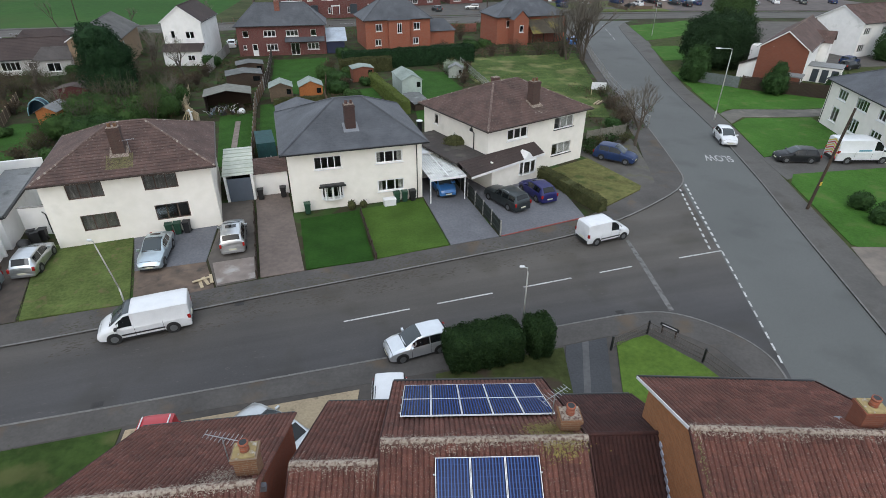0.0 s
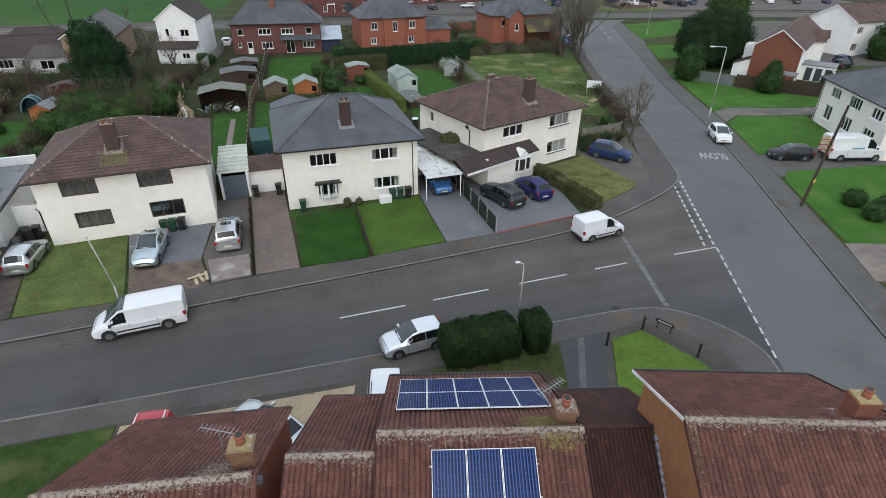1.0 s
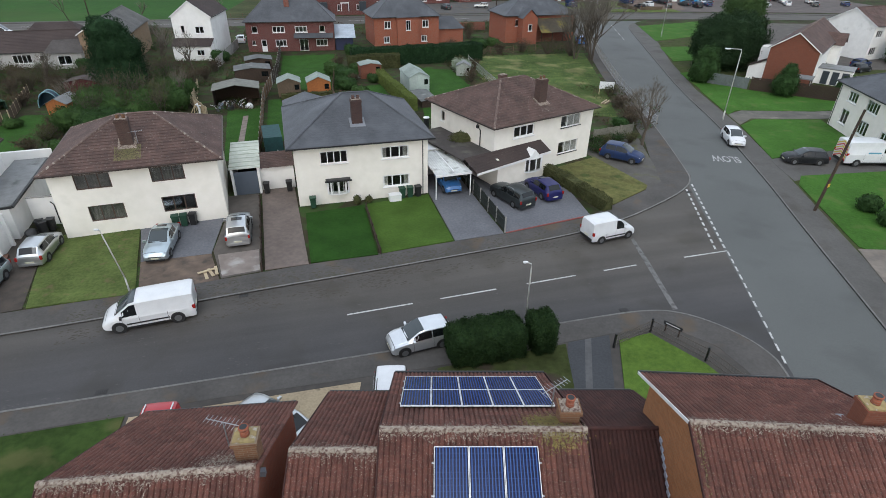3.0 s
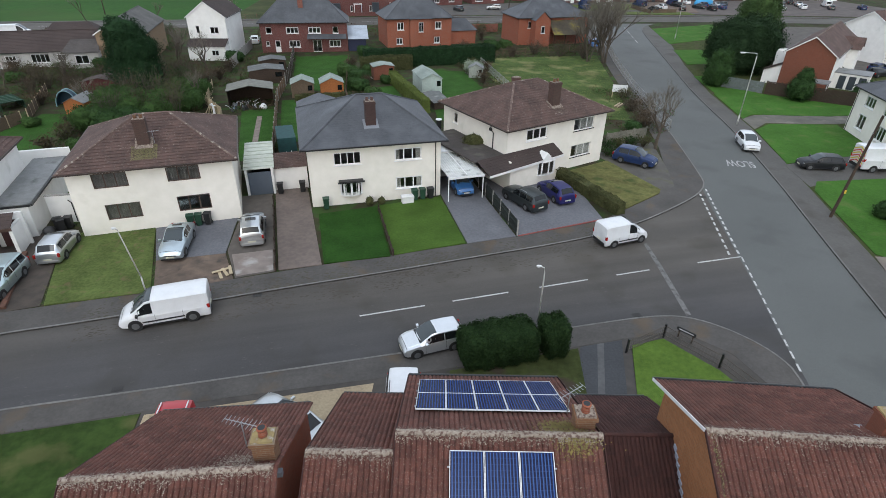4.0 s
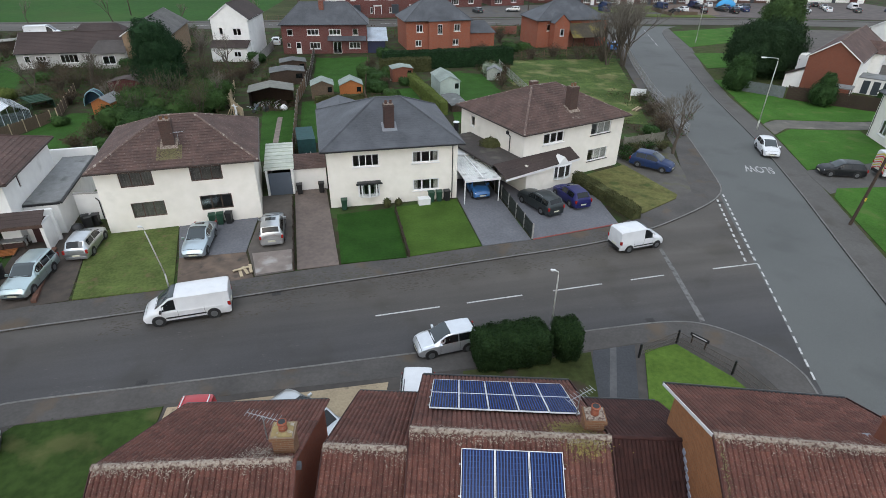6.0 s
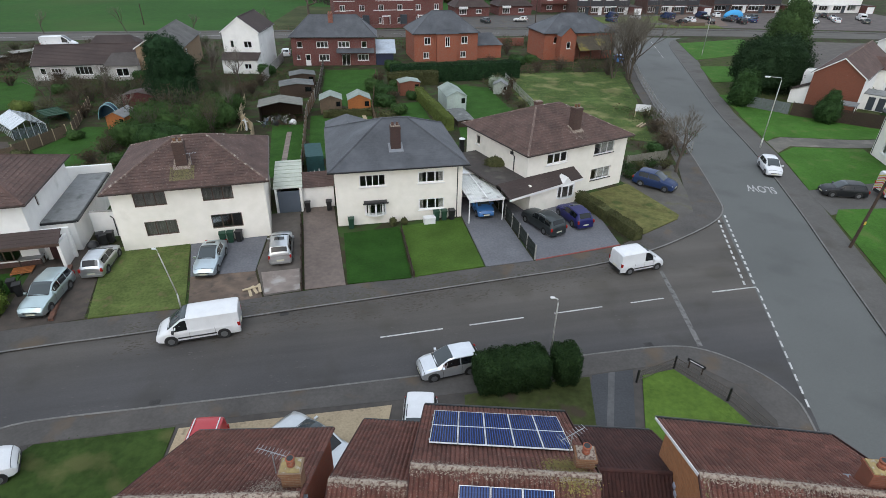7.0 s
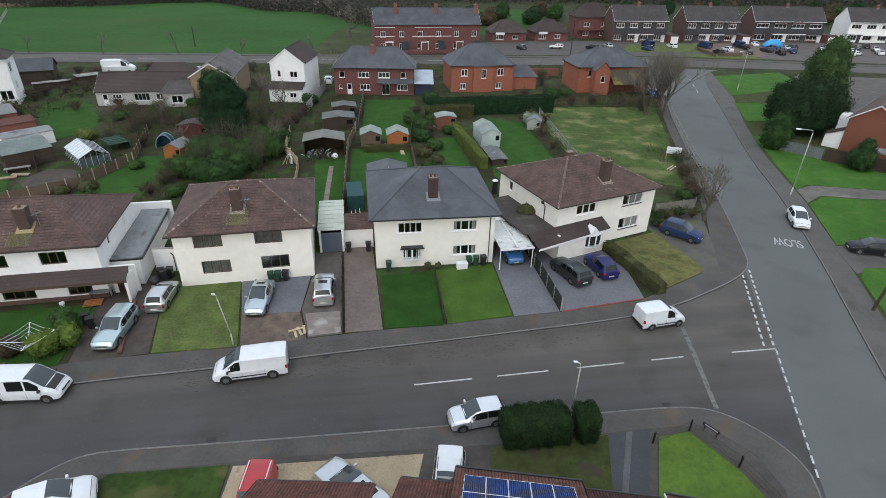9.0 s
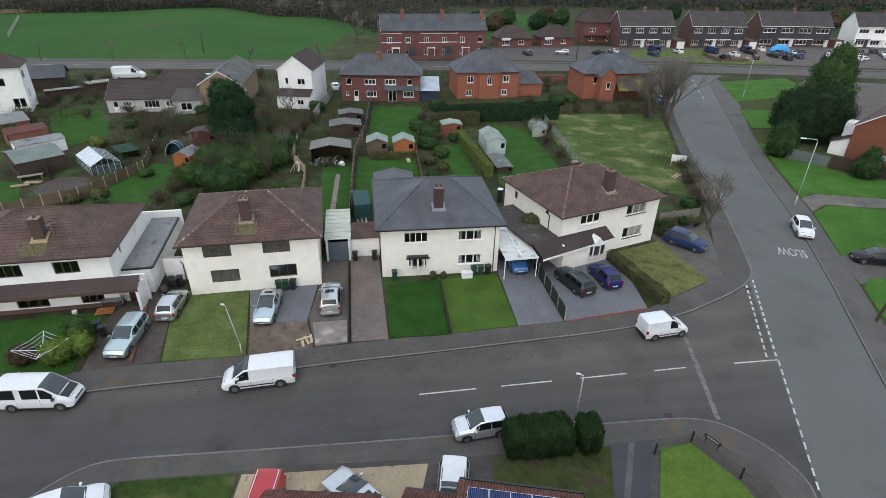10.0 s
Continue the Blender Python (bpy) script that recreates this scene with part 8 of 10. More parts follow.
slab("lawn", [(-57.5, 60), (-54.5, 66.5), (-48.6, 61), (-44.6, 54.6), (-42.6, 44.9), (-46, 41), (-50.5, 46.7)], -0.2, 0.1, GRASS, "green bungalow garden", "lawn")


def fence(pts, height, label, material=None, step=1.85, solid=True, post_mat=None, boards=0.14, z=0.03, post=0.05, bars=0.13, group="garden fences"):
    """A fence run: posts, and between them boarded panels or rails."""
    pts3 = [(p[0], p[1], 0) for p in pts]
    th = thing("fence", pts[0][0], pts[0][1], z, 0, label, "fence", group)
    material = material or WOOD_FENCE
    stops = along(pts3, step)
    o = Vector((pts[0][0], pts[0][1], 0))
    post_me, panel_me = {}, {}
    for i, (p, a) in enumerate(stops):
        m = Matrix.Translation(p - o) @ Matrix.Rotation(a, 4, "Z")
        stake = part("post", boxes((-post, post, -post, post, 0, height + 0.08)), post_mat or material, th) if "p" not in post_me else None
        if stake is None:
            stake = new("post", post_me["p"])
            stake.parent = th
        post_me["p"] = stake.data
        stake.matrix_basis = m
        if i == len(stops) - 1:
            break
        if "p" not in panel_me:
            bm = bmesh.new()
            if solid:
                n = int((step - 0.1) / boards)
                for k in range(n):
                    x0 = 0.055 + k * (step - 0.11) / n
                    box(bm, x0, x0 + (step - 0.11) / n - 0.012, -0.015 - 0.012 * (k % 2), 0.006 - 0.012 * (k % 2), 0.05, height - 0.02 * ((k * 7) % 3))
                box(bm, 0.05, step - 0.05, 0.008, 0.05, 0.3, 0.38)
                box(bm, 0.05, step - 0.05, 0.008, 0.05, height - 0.4, height - 0.32)
            else:
                for zz in (0.25, height * 0.55, height - 0.08):
                    box(bm, 0.05, step - 0.05, -0.012, 0.012, zz, zz + 0.03)
                for k in range(int(step / bars)):
                    box(bm, 0.1 + k * bars, 0.112 + k * bars, -0.006, 0.006, 0.1, height)
            pn = tagged(part("fence_panel", bm, material, th), kind="stuff")
            panel_me["p"] = pn.data
        else:
            pn = tagged(new("fence_panel", panel_me["p"]), kind="stuff")
            pn.parent = th
        pn.matrix_basis = m
    return th


fence([(-3.35, 11.5), (-3.2, 33), (-2.1, 42)], 1.7, "weathered orange-brown garden fence with concrete posts", mat("tan_fence_wood", (0.2, 0.12, 0.065), (0.14, 0.09, 0.052), 6.0, 0.9, 0.4, 40.0), post_mat=CONC_POST)
fence([(-2.1, 42), (-1.4, 48), (-0.6, 66)], 1.8, "dark boarded garden fence with pale concrete posts", WOOD_DARK, post_mat=CONC_POST)
fence([(5.9, 15), (5.9, 34), (8.6, 58)], 1.3, "low weathered garden fence", step=2.0)
fence([(-9.0, 12.5), (-9.6, 27), (-12.0, 33), (-12.2, 42)], 1.4, "pale wooden garden fence", TIMBER_PALE)
fence([(41.6, 11.5), (47.8, 30.0), (54.6, 47.5), (60.0, 60.0)], 1.5, "grey wire and post fence along the road", GALV, 2.4, False, CONC_POST)
fence([(34.5, 56.5), (60.0, 59.8)], 1.3, "weathered post and rail fence", WOOD_FENCE, 2.4, False)
fence([(28.3, 19.0), (29.4, 34), (30.6, 52)], 1.4, "old wire fence with concrete posts", GALV, 2.4, False, CONC_POST)
fence([(31.6, 8.3), (37.7, 9.5)], 1.6, "weathered grey boarded fence beside the house", mat("grey_fence_boards", (0.22, 0.21, 0.17), (0.14, 0.135, 0.11), 4.0, 0.9), boards=0.26)
for i, (bx, by, bh) in enumerate(((31.2, 7.3, 1.0), (32.6, 7.6, 0.9), (34.4, 8.0, 0.8), (35.8, 7.6, 1.0), (30.6, 5.9, 0.7))):
    twig_bush(bx, by, 0.9, bh, "dark straggling bush before the boarded fence", 600 + i, None, (LEAF_HEDGE, LEAF_OLIVE)[i % 2])
fence([(-43.5, 16.2), (-35.4, 21.6), (-31.5, 30.5)], 1.4, "brown boarded garden fence with pale posts", WOOD_FENCE, post_mat=TIMBER_PALE)
fence([(-31.5, 30.5), (-34, 45)], 1.4, "brown boarded garden fence with pale posts", WOOD_FENCE, post_mat=TIMBER_PALE)
fence([(-42.0, 27.5), (-55.0, 52.0)], 1.5, "dark boarded garden fence", WOOD_DARK)
fence([(-10.7, 54), (-8.2, 73)], 1.8, "pale boarded fence beside the white house", CONC_POST)
fence([(62.5, 29.0), (65.9, 24.6)], 1.7, "weathered grey boarded fence on the verge", mat("blue_grey_boards", (0.16, 0.18, 0.18), (0.11, 0.125, 0.125), 4.0, 0.9))
fence([(66.1, 24.3), (72.7, 17.2), (77.0, 14.2)], 1.9, "dark boarded garden fence on the verge", WOOD_DARK)
fence([(15.05, -8.4), (14.9, -2.0), (14.75, 2.5)], 1.3, "dark panel fence with pale posts between two drives", mat("black_green_panel", (0.026, 0.032, 0.027), (0.018, 0.023, 0.02), 4.0, 0.8), 1.85, True, CONC_POST, 0.1)
fence([(5.25, -9.3), (5.3, -1.3)], 0.55, "low dark fence between two lawns", WOOD_DARK, boards=0.2)
fence([(-2.9, -9.6), (-3.25, 3.3)], 0.65, "low dark fence between two drives", WOOD_DARK, boards=0.2)
for a, b, lab in (((16.2, -22.5), (19.0, -21.8), "thin black iron railing round the lawn"), ((19.0, -21.8), (20.5, -24.75), "thin black iron railing round the lawn"), ((20.5, -24.75), (21.2, -28.0), "thin rusty iron railing round the lawn"), ((21.2, -28.0), (20.2, -32.0), "thin rusty iron railing round the lawn")):
    fence([a, b], 0.95, lab, RUSTY_IRON, math.dist(a, b) * 0.9999, False, BLACK_PLASTIC, post=0.045, bars=0.16)
fence([(-23.0, 110.3), (2.0, 112.8)], 1.2, "weathered rail fence along the cross road", WOOD_FENCE, 2.8, False, WOOD_FENCE, post=0.06, bars=9.0)
fence([(100.9, 120.3), (99.9, 109.0), (109.9, 108.7)], 1.0, "low brown timber boarding round the paved front", WOOD_FENCE)
fence([(-27.5, -11.6), (-24.5, -11.4)], 0.8, "low brown front garden fence", WOOD_FENCE)

# ---- street furniture ----


LAMP_POST = plain("pale_lamp_column", (0.5, 0.5, 0.47), 0.6)


def street_lamp(x, y, height, arm, heading, label, lean=0.0):
    th = thing("street_lamp", x, y, 0.1, heading, label, "street lamp", "street lamps")
    bm = bmesh.new()
    tube(bm, [(0, 0, 0), (0, 0, 1.2)], 0.09 if height > 6 else 0.05, None, 10)
    tube(bm, [(0, 0, 1.2), (lean, 0, height - 0.35), (lean + 0.04, 0, height - 0.05), (lean + 0.25, 0, height + 0.02), (lean + arm, 0, height + 0.05)], 0.055 if height > 6 else 0.042, 0.035 if height > 6 else 0.028, 10)
    part("column", bm, LAMP_POST, th, smooth=True)
    bm = boxes((lean + arm - 0.1, lean + arm + (0.5 if height > 6 else 0.16), -0.09 if height > 6 else -0.05, 0.09 if height > 6 else 0.05, height - 0.0, height + (0.11 if height > 6 else 0.07)))
    bmesh.ops.bevel(bm, geom=bm.edges[:], offset=0.03, segments=1)
    head = part("lamp_head", bm, WHITE_METAL, th)
    part("lens", boxes((lean + arm, lean + arm + (0.44 if height > 6 else 0.12), -0.04, 0.04, height - 0.04, height - 0.001)), LAMP_CLEAR, head)
    return th


street_lamp(-10.85, -10.4, 4.6, 0.2, 165, "slim pale concrete street lamp on the pavement", 0.5)
street_lamp(11.65, -20.4, 5.0, 0.3, 160, "slim pale street lamp behind the hedge")
street_lamp(51.6, 12.2, 8.4, 1.4, 160, "tall grey street lamp with an arm at the verge")
street_lamp(80.5, 67.5, 8.0, 1.0, 155, "tall grey street lamp at the far junction")
pole = thing("telegraph_pole", 41.85, -11.12, 0.1, 0, "dark brown leaning wooden telegraph pole", "pole")
part("pole", tube(bmesh.new(), [(0, 0, 0), (0.4, -0.1, 4.3), (0.75, -0.2, 8.6)], 0.13, 0.09, 10), WOOD_DARK, pole)
part("steps", boxes((0.34, 0.76, -0.16, -0.12, 6.2, 6.24), (0.38, 0.8, -0.17, -0.13, 6.7, 6.74), (0.43, 0.85, -0.19, -0.15, 7.2, 7.24)), GALV, pole)
part("warning_plate", boxes((0.12, 0.3, -0.21, -0.18, 2.2, 2.5)), plain("yellow_plate", (0.6, 0.42, 0.05), 0.4), pole)
for px, py, ph in ((110, 72, 9.0), (-46.9, 124.6, 5.2), (58, 112, 9.0)):
    pl = thing("telegraph_pole", px, py, 0.05, 0, "dark wooden telegraph pole", "pole")
    part("pole", tube(bmesh.new(), [(0, 0, 0), (0, 0, ph)], 0.15, 0.1, 8), WOOD_DARK, pl)
sign = thing("sign_board", 43.4, 26.3, 0.1, -25, "white estate sign board behind the fence", "sign")
part("board", boxes((-1.0, 1.0, -0.03, 0.03, 0.8, 1.8)), WHITE_METAL, sign)
for sx in (-0.9, 0.9):
    part("post", boxes((sx - 0.05, sx + 0.05, 0.03, 0.12, 0, 1.8)), TIMBER_PALE, sign)
ns = thing("street_name_plate", 20.05, -22.3, 0.1, -60, "low black street name plate on posts", "sign")
part("plate", boxes((-0.55, 0.55, -0.02, 0.02, 0.5, 0.72)), BLACK_PLASTIC, ns)
part("bar", boxes((-0.42, 0.42, -0.026, -0.02, 0.58, 0.64)), WHITE_METAL, ns, "plain white bar")
for sx in (-0.4, 0.4):
    part("post", boxes((sx - 0.04, sx + 0.04, 0.02, 0.08, 0, 0.7)), WOOD_DARK, ns)


def bin_thing(x, y, rz, material, label):
    th = thing("wheelie_bin", x, y, 0.11, rz, label, "bin", "wheelie bins")
    bm = bmesh.new()
    v = box(bm, -0.24, 0.24, -0.26, 0.26, 0.06, 0.92)
    for k in v[:4]:
        k.co.x *= 0.8
        k.co.y *= 0.8
    part("body", bm, material, th)
    part("lid", boxes((-0.27, 0.27, -0.3, 0.28, 0.925, 1.0)), material, th)
    for s in (-0.2, 0.2):
        part("wheel", tube(bmesh.new(), [(s - 0.03, 0.24, 0.1), (s + 0.03, 0.24, 0.1)], 0.1, n=12), BLACK_PLASTIC, th)
    return th


for bx, by, ba, bmx, bl in ((-9.3, -1.55, 5, GREEN_PLASTIC, "dark green wheelie bin by the wall"), (-8.7, -1.5, 0, GREEN_PLASTIC, "dark green wheelie bin by the wall"), (-8.05, -1.45, -8, BLACK_PLASTIC, "black wheelie bin by the wall"), (-2.6, 3.2, 0, BLACK_PLASTIC, "black wheelie bin by the garage"), (-0.7, 3.2, 0, BLACK_PLASTIC, "black wheelie bin by the garage"), (1.1, -0.7, 0, GREEN_PLASTIC, "green wheelie bin by the house wall"), (8.6, -0.55, 4, GREEN_PLASTIC, "green wheelie bin by the house wall"), (9.3, -0.5, -3, GREEN_PLASTIC, "green wheelie bin by the house wall"), (10.0, -0.5, 6, BLACK_PLASTIC, "black wheelie bin by the house wall"), (-22.0, -6.9, 20, BLACK_PLASTIC, "black wheelie bin beside the car"), (-18.9, 0.0, 10, BLACK_PLASTIC, "black wheelie bin by the side wall"), (-18.2, 0.1, 0, BLACK_PLASTIC, "black wheelie bin by the side wall")):
    bin_thing(bx, by, ba, bmx, bl)
wb = thing("storage_box", 7.9, -0.9, 0.12, 2, "white storage box by the house wall", "box")
part("body", boxes((-0.5, 0.5, -0.3, 0.3, 0, 0.55)), UPVC, wb)
part("lid", boxes((-0.53, 0.53, -0.33, 0.33, 0.552, 0.62)), UPVC, wb)
rd = thing("rotary_drier", -24.75, -9.85, 0.1, 18, "white rotary clothes drier in the front garden", "clothes drier")
part("pole", tube(bmesh.new(), [(0, 0, 0), (0, 0, 1.7)], 0.03), WHITE_METAL, rd)
for k in range(4):
    a = k * math.pi / 2
    part("arm", tube(bmesh.new(), [(0, 0, 1.2), (1.75 * math.cos(a), 1.75 * math.sin(a), 1.75)], 0.024, n=6), WHITE_METAL, rd)
    for q in (0.55, 0.78, 1.0):
        e0, e1 = 1.75 * q, 1.2 + 0.55 * q
        part("line", tube(bmesh.new(), [(e0 * math.cos(a), e0 * math.sin(a), e1), (0.68 * e0 * math.cos(a + 0.785), 0.68 * e0 * math.sin(a + 0.785), e1 - 0.08), (-e0 * math.sin(a), e0 * math.cos(a), e1)], 0.011, n=4), WHITE_METAL, rd)
tp = thing("timber_offcuts", -6.5, -9.25, 0.11, 15, "pale timber boards lying on the drive", "timber")
for k, (ax, ay, aa) in enumerate(((0, 0, 0), (0.35, 0.1, 8), (0.1, 0.35, 95), (0.7, 0.05, -5))):
    b = part("board", boxes((-0.1, 0.1, -0.55, 0.55, 0, 0.04)), TIMBER_PALE, tp)
    b.matrix_basis = pose(ax, ay, 0.045 * k, 0, 0, aa)


def shed(x, y, rz, w, d, h, hr, wall_mat, roof_mat, label, front=None, open_front=False):
    """A garden shed: origin at its front left corner, ridge along y."""
    th = thing("shed", x, y, 0.05, rz, label, "shed", "garden sheds")
    t = 0.05
    part("wall", boxes((0, t, 0, d, 0, h)), wall_mat, th)
    part("wall", boxes((w - t, w, 0, d, 0, h)), wall_mat, th)
    part("wall", boxes((t, w - t, d - t, d, 0, h)), wall_mat, th)
    for yy in (0.0, d - t):
        if open_front and yy == 0.0:
            continue
        bm = bmesh.new()
        vs = [[bm.verts.new((xx, q, zz)) for xx, zz in ((0, h), (w, h), (w / 2, hr))] for q in (yy, yy + t)]
        bm.faces.new(vs[0])
        bm.faces.new(vs[1][::-1])
        part("gable", bm, front or wall_mat, th)
    if not open_front:
        part("front", boxes((t, w - t, 0, t, 0, h)), front or wall_mat, th)
        part("door", boxes((w * 0.32, w * 0.68, -0.03, -0.002, 0.05, h * 0.95)), front or wall_mat, th)
        part("window", boxes((w * 0.74, w * 0.93, -0.02, -0.001, h * 0.5, h * 0.85)), CAR_GLASS, th)
    bm = bmesh.new()
    for s in (0, 1):
        e = -0.12 if s == 0 else w + 0.12
        k = (hr - h) / (w / 2)
        q = [(e, -0.15, h - 0.12 * k), (e, d + 0.1, h - 0.12 * k), (w / 2, d + 0.1, hr), (w / 2, -0.15, hr)]
        v = [bm.verts.new(p) for p in q] + [bm.verts.new((p[0], p[1], p[2] + 0.05)) for p in q]
        for f in ((0, 1, 2, 3), (4, 7, 6, 5), (0, 4, 5, 1), (3, 2, 6, 7), (0, 3, 7, 4), (1, 5, 6, 2)):
            bm.faces.new([v[i] for i in f])
    bmesh.ops.recalc_face_normals(bm, faces=bm.faces)
    part("roof", bm, roof_mat, th)
    return th


shed(-1.3, 34.8, 0, 3.0, 3.0, 1.9, 2.5, WOOD_FENCE, FELT_GREEN, "weathered grey wooden shed with pale felt roof")
shed(2.6, 34.4, 0, 3.1, 3.0, 1.9, 2.6, WOOD_ORANGE, FELT_GREEN, "orange wooden shed with pale felt roof")
shed(16.55, 33.4, 2, 2.9, 5.8, 2.1, 2.8, mat("pale_green_boards", (0.42, 0.48, 0.44), (0.34, 0.4, 0.37), 5.0, 0.8), FELT_GREEN, "pale green summerhouse with grey-green roof")
shed(16.5, 25.6, 3, 2.2, 5.4, 0.9, 1.05, WOOD_DARK, FELT_DARK, "low dark wooden store before the summerhouse")
shed(25.9, 41.9, -18, 2.2, 1.8, 1.5, 2.1, mat("grey_green_playhouse", (0.36, 0.38, 0.34), (0.26, 0.28, 0.25), 5.0, 0.85), FELT, "small pale grey-green playhouse on the lawn")
shed(-9.2, 31.3, 2, 5.6, 3.6, 2.2, 2.75, WOOD_DARK, mat("grey_green_sheet", (0.19, 0.19, 0.165), (0.14, 0.14, 0.122), 2.0, 0.9), "open-fronted dark timber shelter with grey roof", open_front=True)
shed(-7.2, 43.5, 4, 5.0, 3.5, 1.9, 2.2, WOOD_DARK, FELT_DARK, "dark shed with grey felt roof")
shed(-6.0, 50.5, 4, 4.0, 3.0, 1.9, 2.2, WOOD_DARK, FELT_DARK, "dark shed with grey felt roof")
shed(11.0, 42.8, 3, 3.2, 2.6, 2.0, 2.3, mat("red_brown_boards", (0.2, 0.075, 0.045), None, 5.0, 0.85), FELT_GREEN, "red-brown shed with pale roof")
shed(-27.8, 31.4, -14, 2.4, 3.2, 1.7, 2.3, WOOD_ORANGE, FELT, "bright orange wooden shed with felt roof")
shed(-28.6, 41.0, -10, 5.0, 3.0, 1.9, 2.4, mat("dark_red_boards", (0.07, 0.017, 0.017), None, 5.0, 0.85), TILE_UMBER, "dark red shed with grey roof")
shed(-50.0, 33.2, -50, 6.6, 5.4, 2.1, 2.75, WOOD_DARK, mat("faded_green_felt", (0.17, 0.2, 0.185), (0.13, 0.155, 0.145), 3.0, 0.9, 0.3, 40.0), "dark timber outbuilding with green felt roof")
shed(-52.0, 38.6, -50, 3.2, 6.0, 1.8, 2.1, RENDER_WHITE, FELT, "white flat-roofed store behind the outbuilding")
shed(-56.0, 44.0, -50, 4.0, 5.0, 2.1, 2.6, BRICK_RED, TILE_RED, "brick store with red tiled roof")
netting = thing("netting_cage", -33.8, 36.2, 0.05, 38, "dark green netting cage over vegetable beds", "garden cage")
GREEN_NET = mat("green_netting", (0.03, 0.07, 0.04), (0.02, 0.05, 0.03), 6.0, 0.9)
for k in range(6):
    part("hoop", boxes((-2.6, 0.0, 0.78 * k, 0.78 * k + 0.06, 1.1, 1.16), (-2.6, -2.54, 0.78 * k, 0.78 * k + 0.06, 0, 1.1), (-0.06, 0.0, 0.78 * k, 0.78 * k + 0.06, 0, 1.1)), GREEN_PLASTIC, netting)
part("net", boxes((-2.58, -0.02, 0.02, 3.95, 1.05, 1.09), (-0.045, -0.02, 0.02, 3.95, 0.1, 1.05)), GREEN_NET, netting)
slab("bare_yard", [(-42.9, 24.5), (-41.4, 28.6), (-37.9, 28.2), (-36.2, 25.0), (-39.5, 20.4)], -0.2, 0.105, mat("dark_yard", (0.075, 0.058, 0.045), (0.05, 0.04, 0.033), 1.5, 0.9, 0.4, 40.0), "bare earth yard before the outbuilding", "yard")
bench = thing("garden_bench", -44.6, 28.2, 0.1, 25, "pale weathered bench before the outbuilding", "bench")
part("seat", boxes((-1.4, 1.4, -0.3, 0.3, 0.42, 0.5)), CONC_POST, bench)
for bx in (-1.2, 1.1):
    part("leg", boxes((bx, bx + 0.1, -0.25, 0.25, 0, 0.419)), CONC_POST, bench)
shed(-62.0, 50.0, -50, 6.0, 5.0, 2.2, 3.0, BRICK_RED, FELT, "brick outbuilding with pale roof")
# bicycles and bundles stored in the shelter, as loose heaps
BLUE_GREY = plain("blue_grey_plastic", (0.16, 0.2, 0.26), 0.5)
heap = thing("stored_clutter", -6.6, 32.2, 0.1, 0, "heap of dark stored tools and tubs under the shelter", "clutter")
for k in range(46):
    s = 0.22 + 0.3 * rng.random()
    b = part("item", tube(bmesh.new(), [(0, 0, 0), (0.04, 0, s * 0.6), (0.08, 0.02, s)], 0.6 * s, 0.3 * s, 7), (BLACK_PLASTIC, WOOD_DARK, BLUE_GREY, BLACK_PLASTIC, GALV, WOOD_DARK, BLACK_PLASTIC)[k % 7], heap)
    b.matrix_basis = pose(rng.uniform(-2.2, 1.8), rng.uniform(-2.6, 1.2), 0.0, 0, rng.uniform(-20, 20), rng.uniform(0, 360))
for k in range(16):
    b = part("rod", tube(bmesh.new(), [(0, 0, 0), (0.25, 0, 0.55), (0.7, 0.1, 0.75)], 0.025, 0.02, 5), (GALV, WHITE_METAL)[k % 2], heap)
    b.matrix_basis = pose(rng.uniform(-2.2, 1.4), rng.uniform(-2.4, 0.6), 0.0, 0, 0, rng.uniform(0, 360))
sack = thing("white_sack", -4.9, 30.2, 0.1, 0, "pale grey-blue filled sack by the shelter", "sack")
bm = bmesh.new()
bmesh.ops.create_icosphere(bm, subdivisions=3, radius=0.42)
for v in bm.verts:
    v.co = v.co * (1 + 0.2 * noise.noise(v.co * 2.0)) + Vector((0, 0, 0.3))
    v.co.z = max(0, v.co.z)
part("sack", bm, WHITE_METAL, sack, smooth=True)
butt = thing("water_butt", 14.8, 16.25, 0.06, 0, "tall dark water butt with a round white lid", "water butt")
part("barrel", tube(bmesh.new(), [(0, 0, 0), (0, 0, 0.5), (0, 0, 1.1), (0, 0, 1.66)], 0.31, 0.3, 18), BLACK_PLASTIC, butt)
part("lid", tube(bmesh.new(), [(0, 0, 1.661), (0, 0, 1.71), (0, 0, 1.74)], 0.37, 0.33, 20), WHITE_METAL, butt, "round white lid")
# greenhouse
gh = thing("greenhouse", -37.3, 28.6, 0.05, 38, "aluminium framed greenhouse with pale glass", "greenhouse")
GW, GD, GH, GR = 3.6, 6.4, 1.3, 2.15
bm = bmesh.new()
for k in range(8):
    yy = GD * k / 7
    for seq in ([(0, yy, 0), (0, yy, GH), (GW / 2, yy, GR), (GW, yy, GH), (GW, yy, 0)],):
        for a, b in zip(seq, seq[1:]):
            tube(bm, [a, b], 0.026, n=4)
for xx, zz in ((0, GH), (GW, GH), (GW / 2, GR)):
    tube(bm, [(xx, 0, zz), (xx, GD, zz)], 0.04, n=4)
for k in range(1, 5):
    xx = GW * k / 5
    tube(bm, [(xx, 0, 0), (xx, 0, GH + (GR - GH) * (1 - abs(xx - GW / 2) / (GW / 2)))], 0.03, n=4)
part("frame", bm, plain("greenhouse_alloy", (0.42, 0.45, 0.46), 0.5), gh)
PALE_GLASS = glass_mat("dusty_greenhouse_glass", (0.2, 0.25, 0.27), 0.2, 0.65)
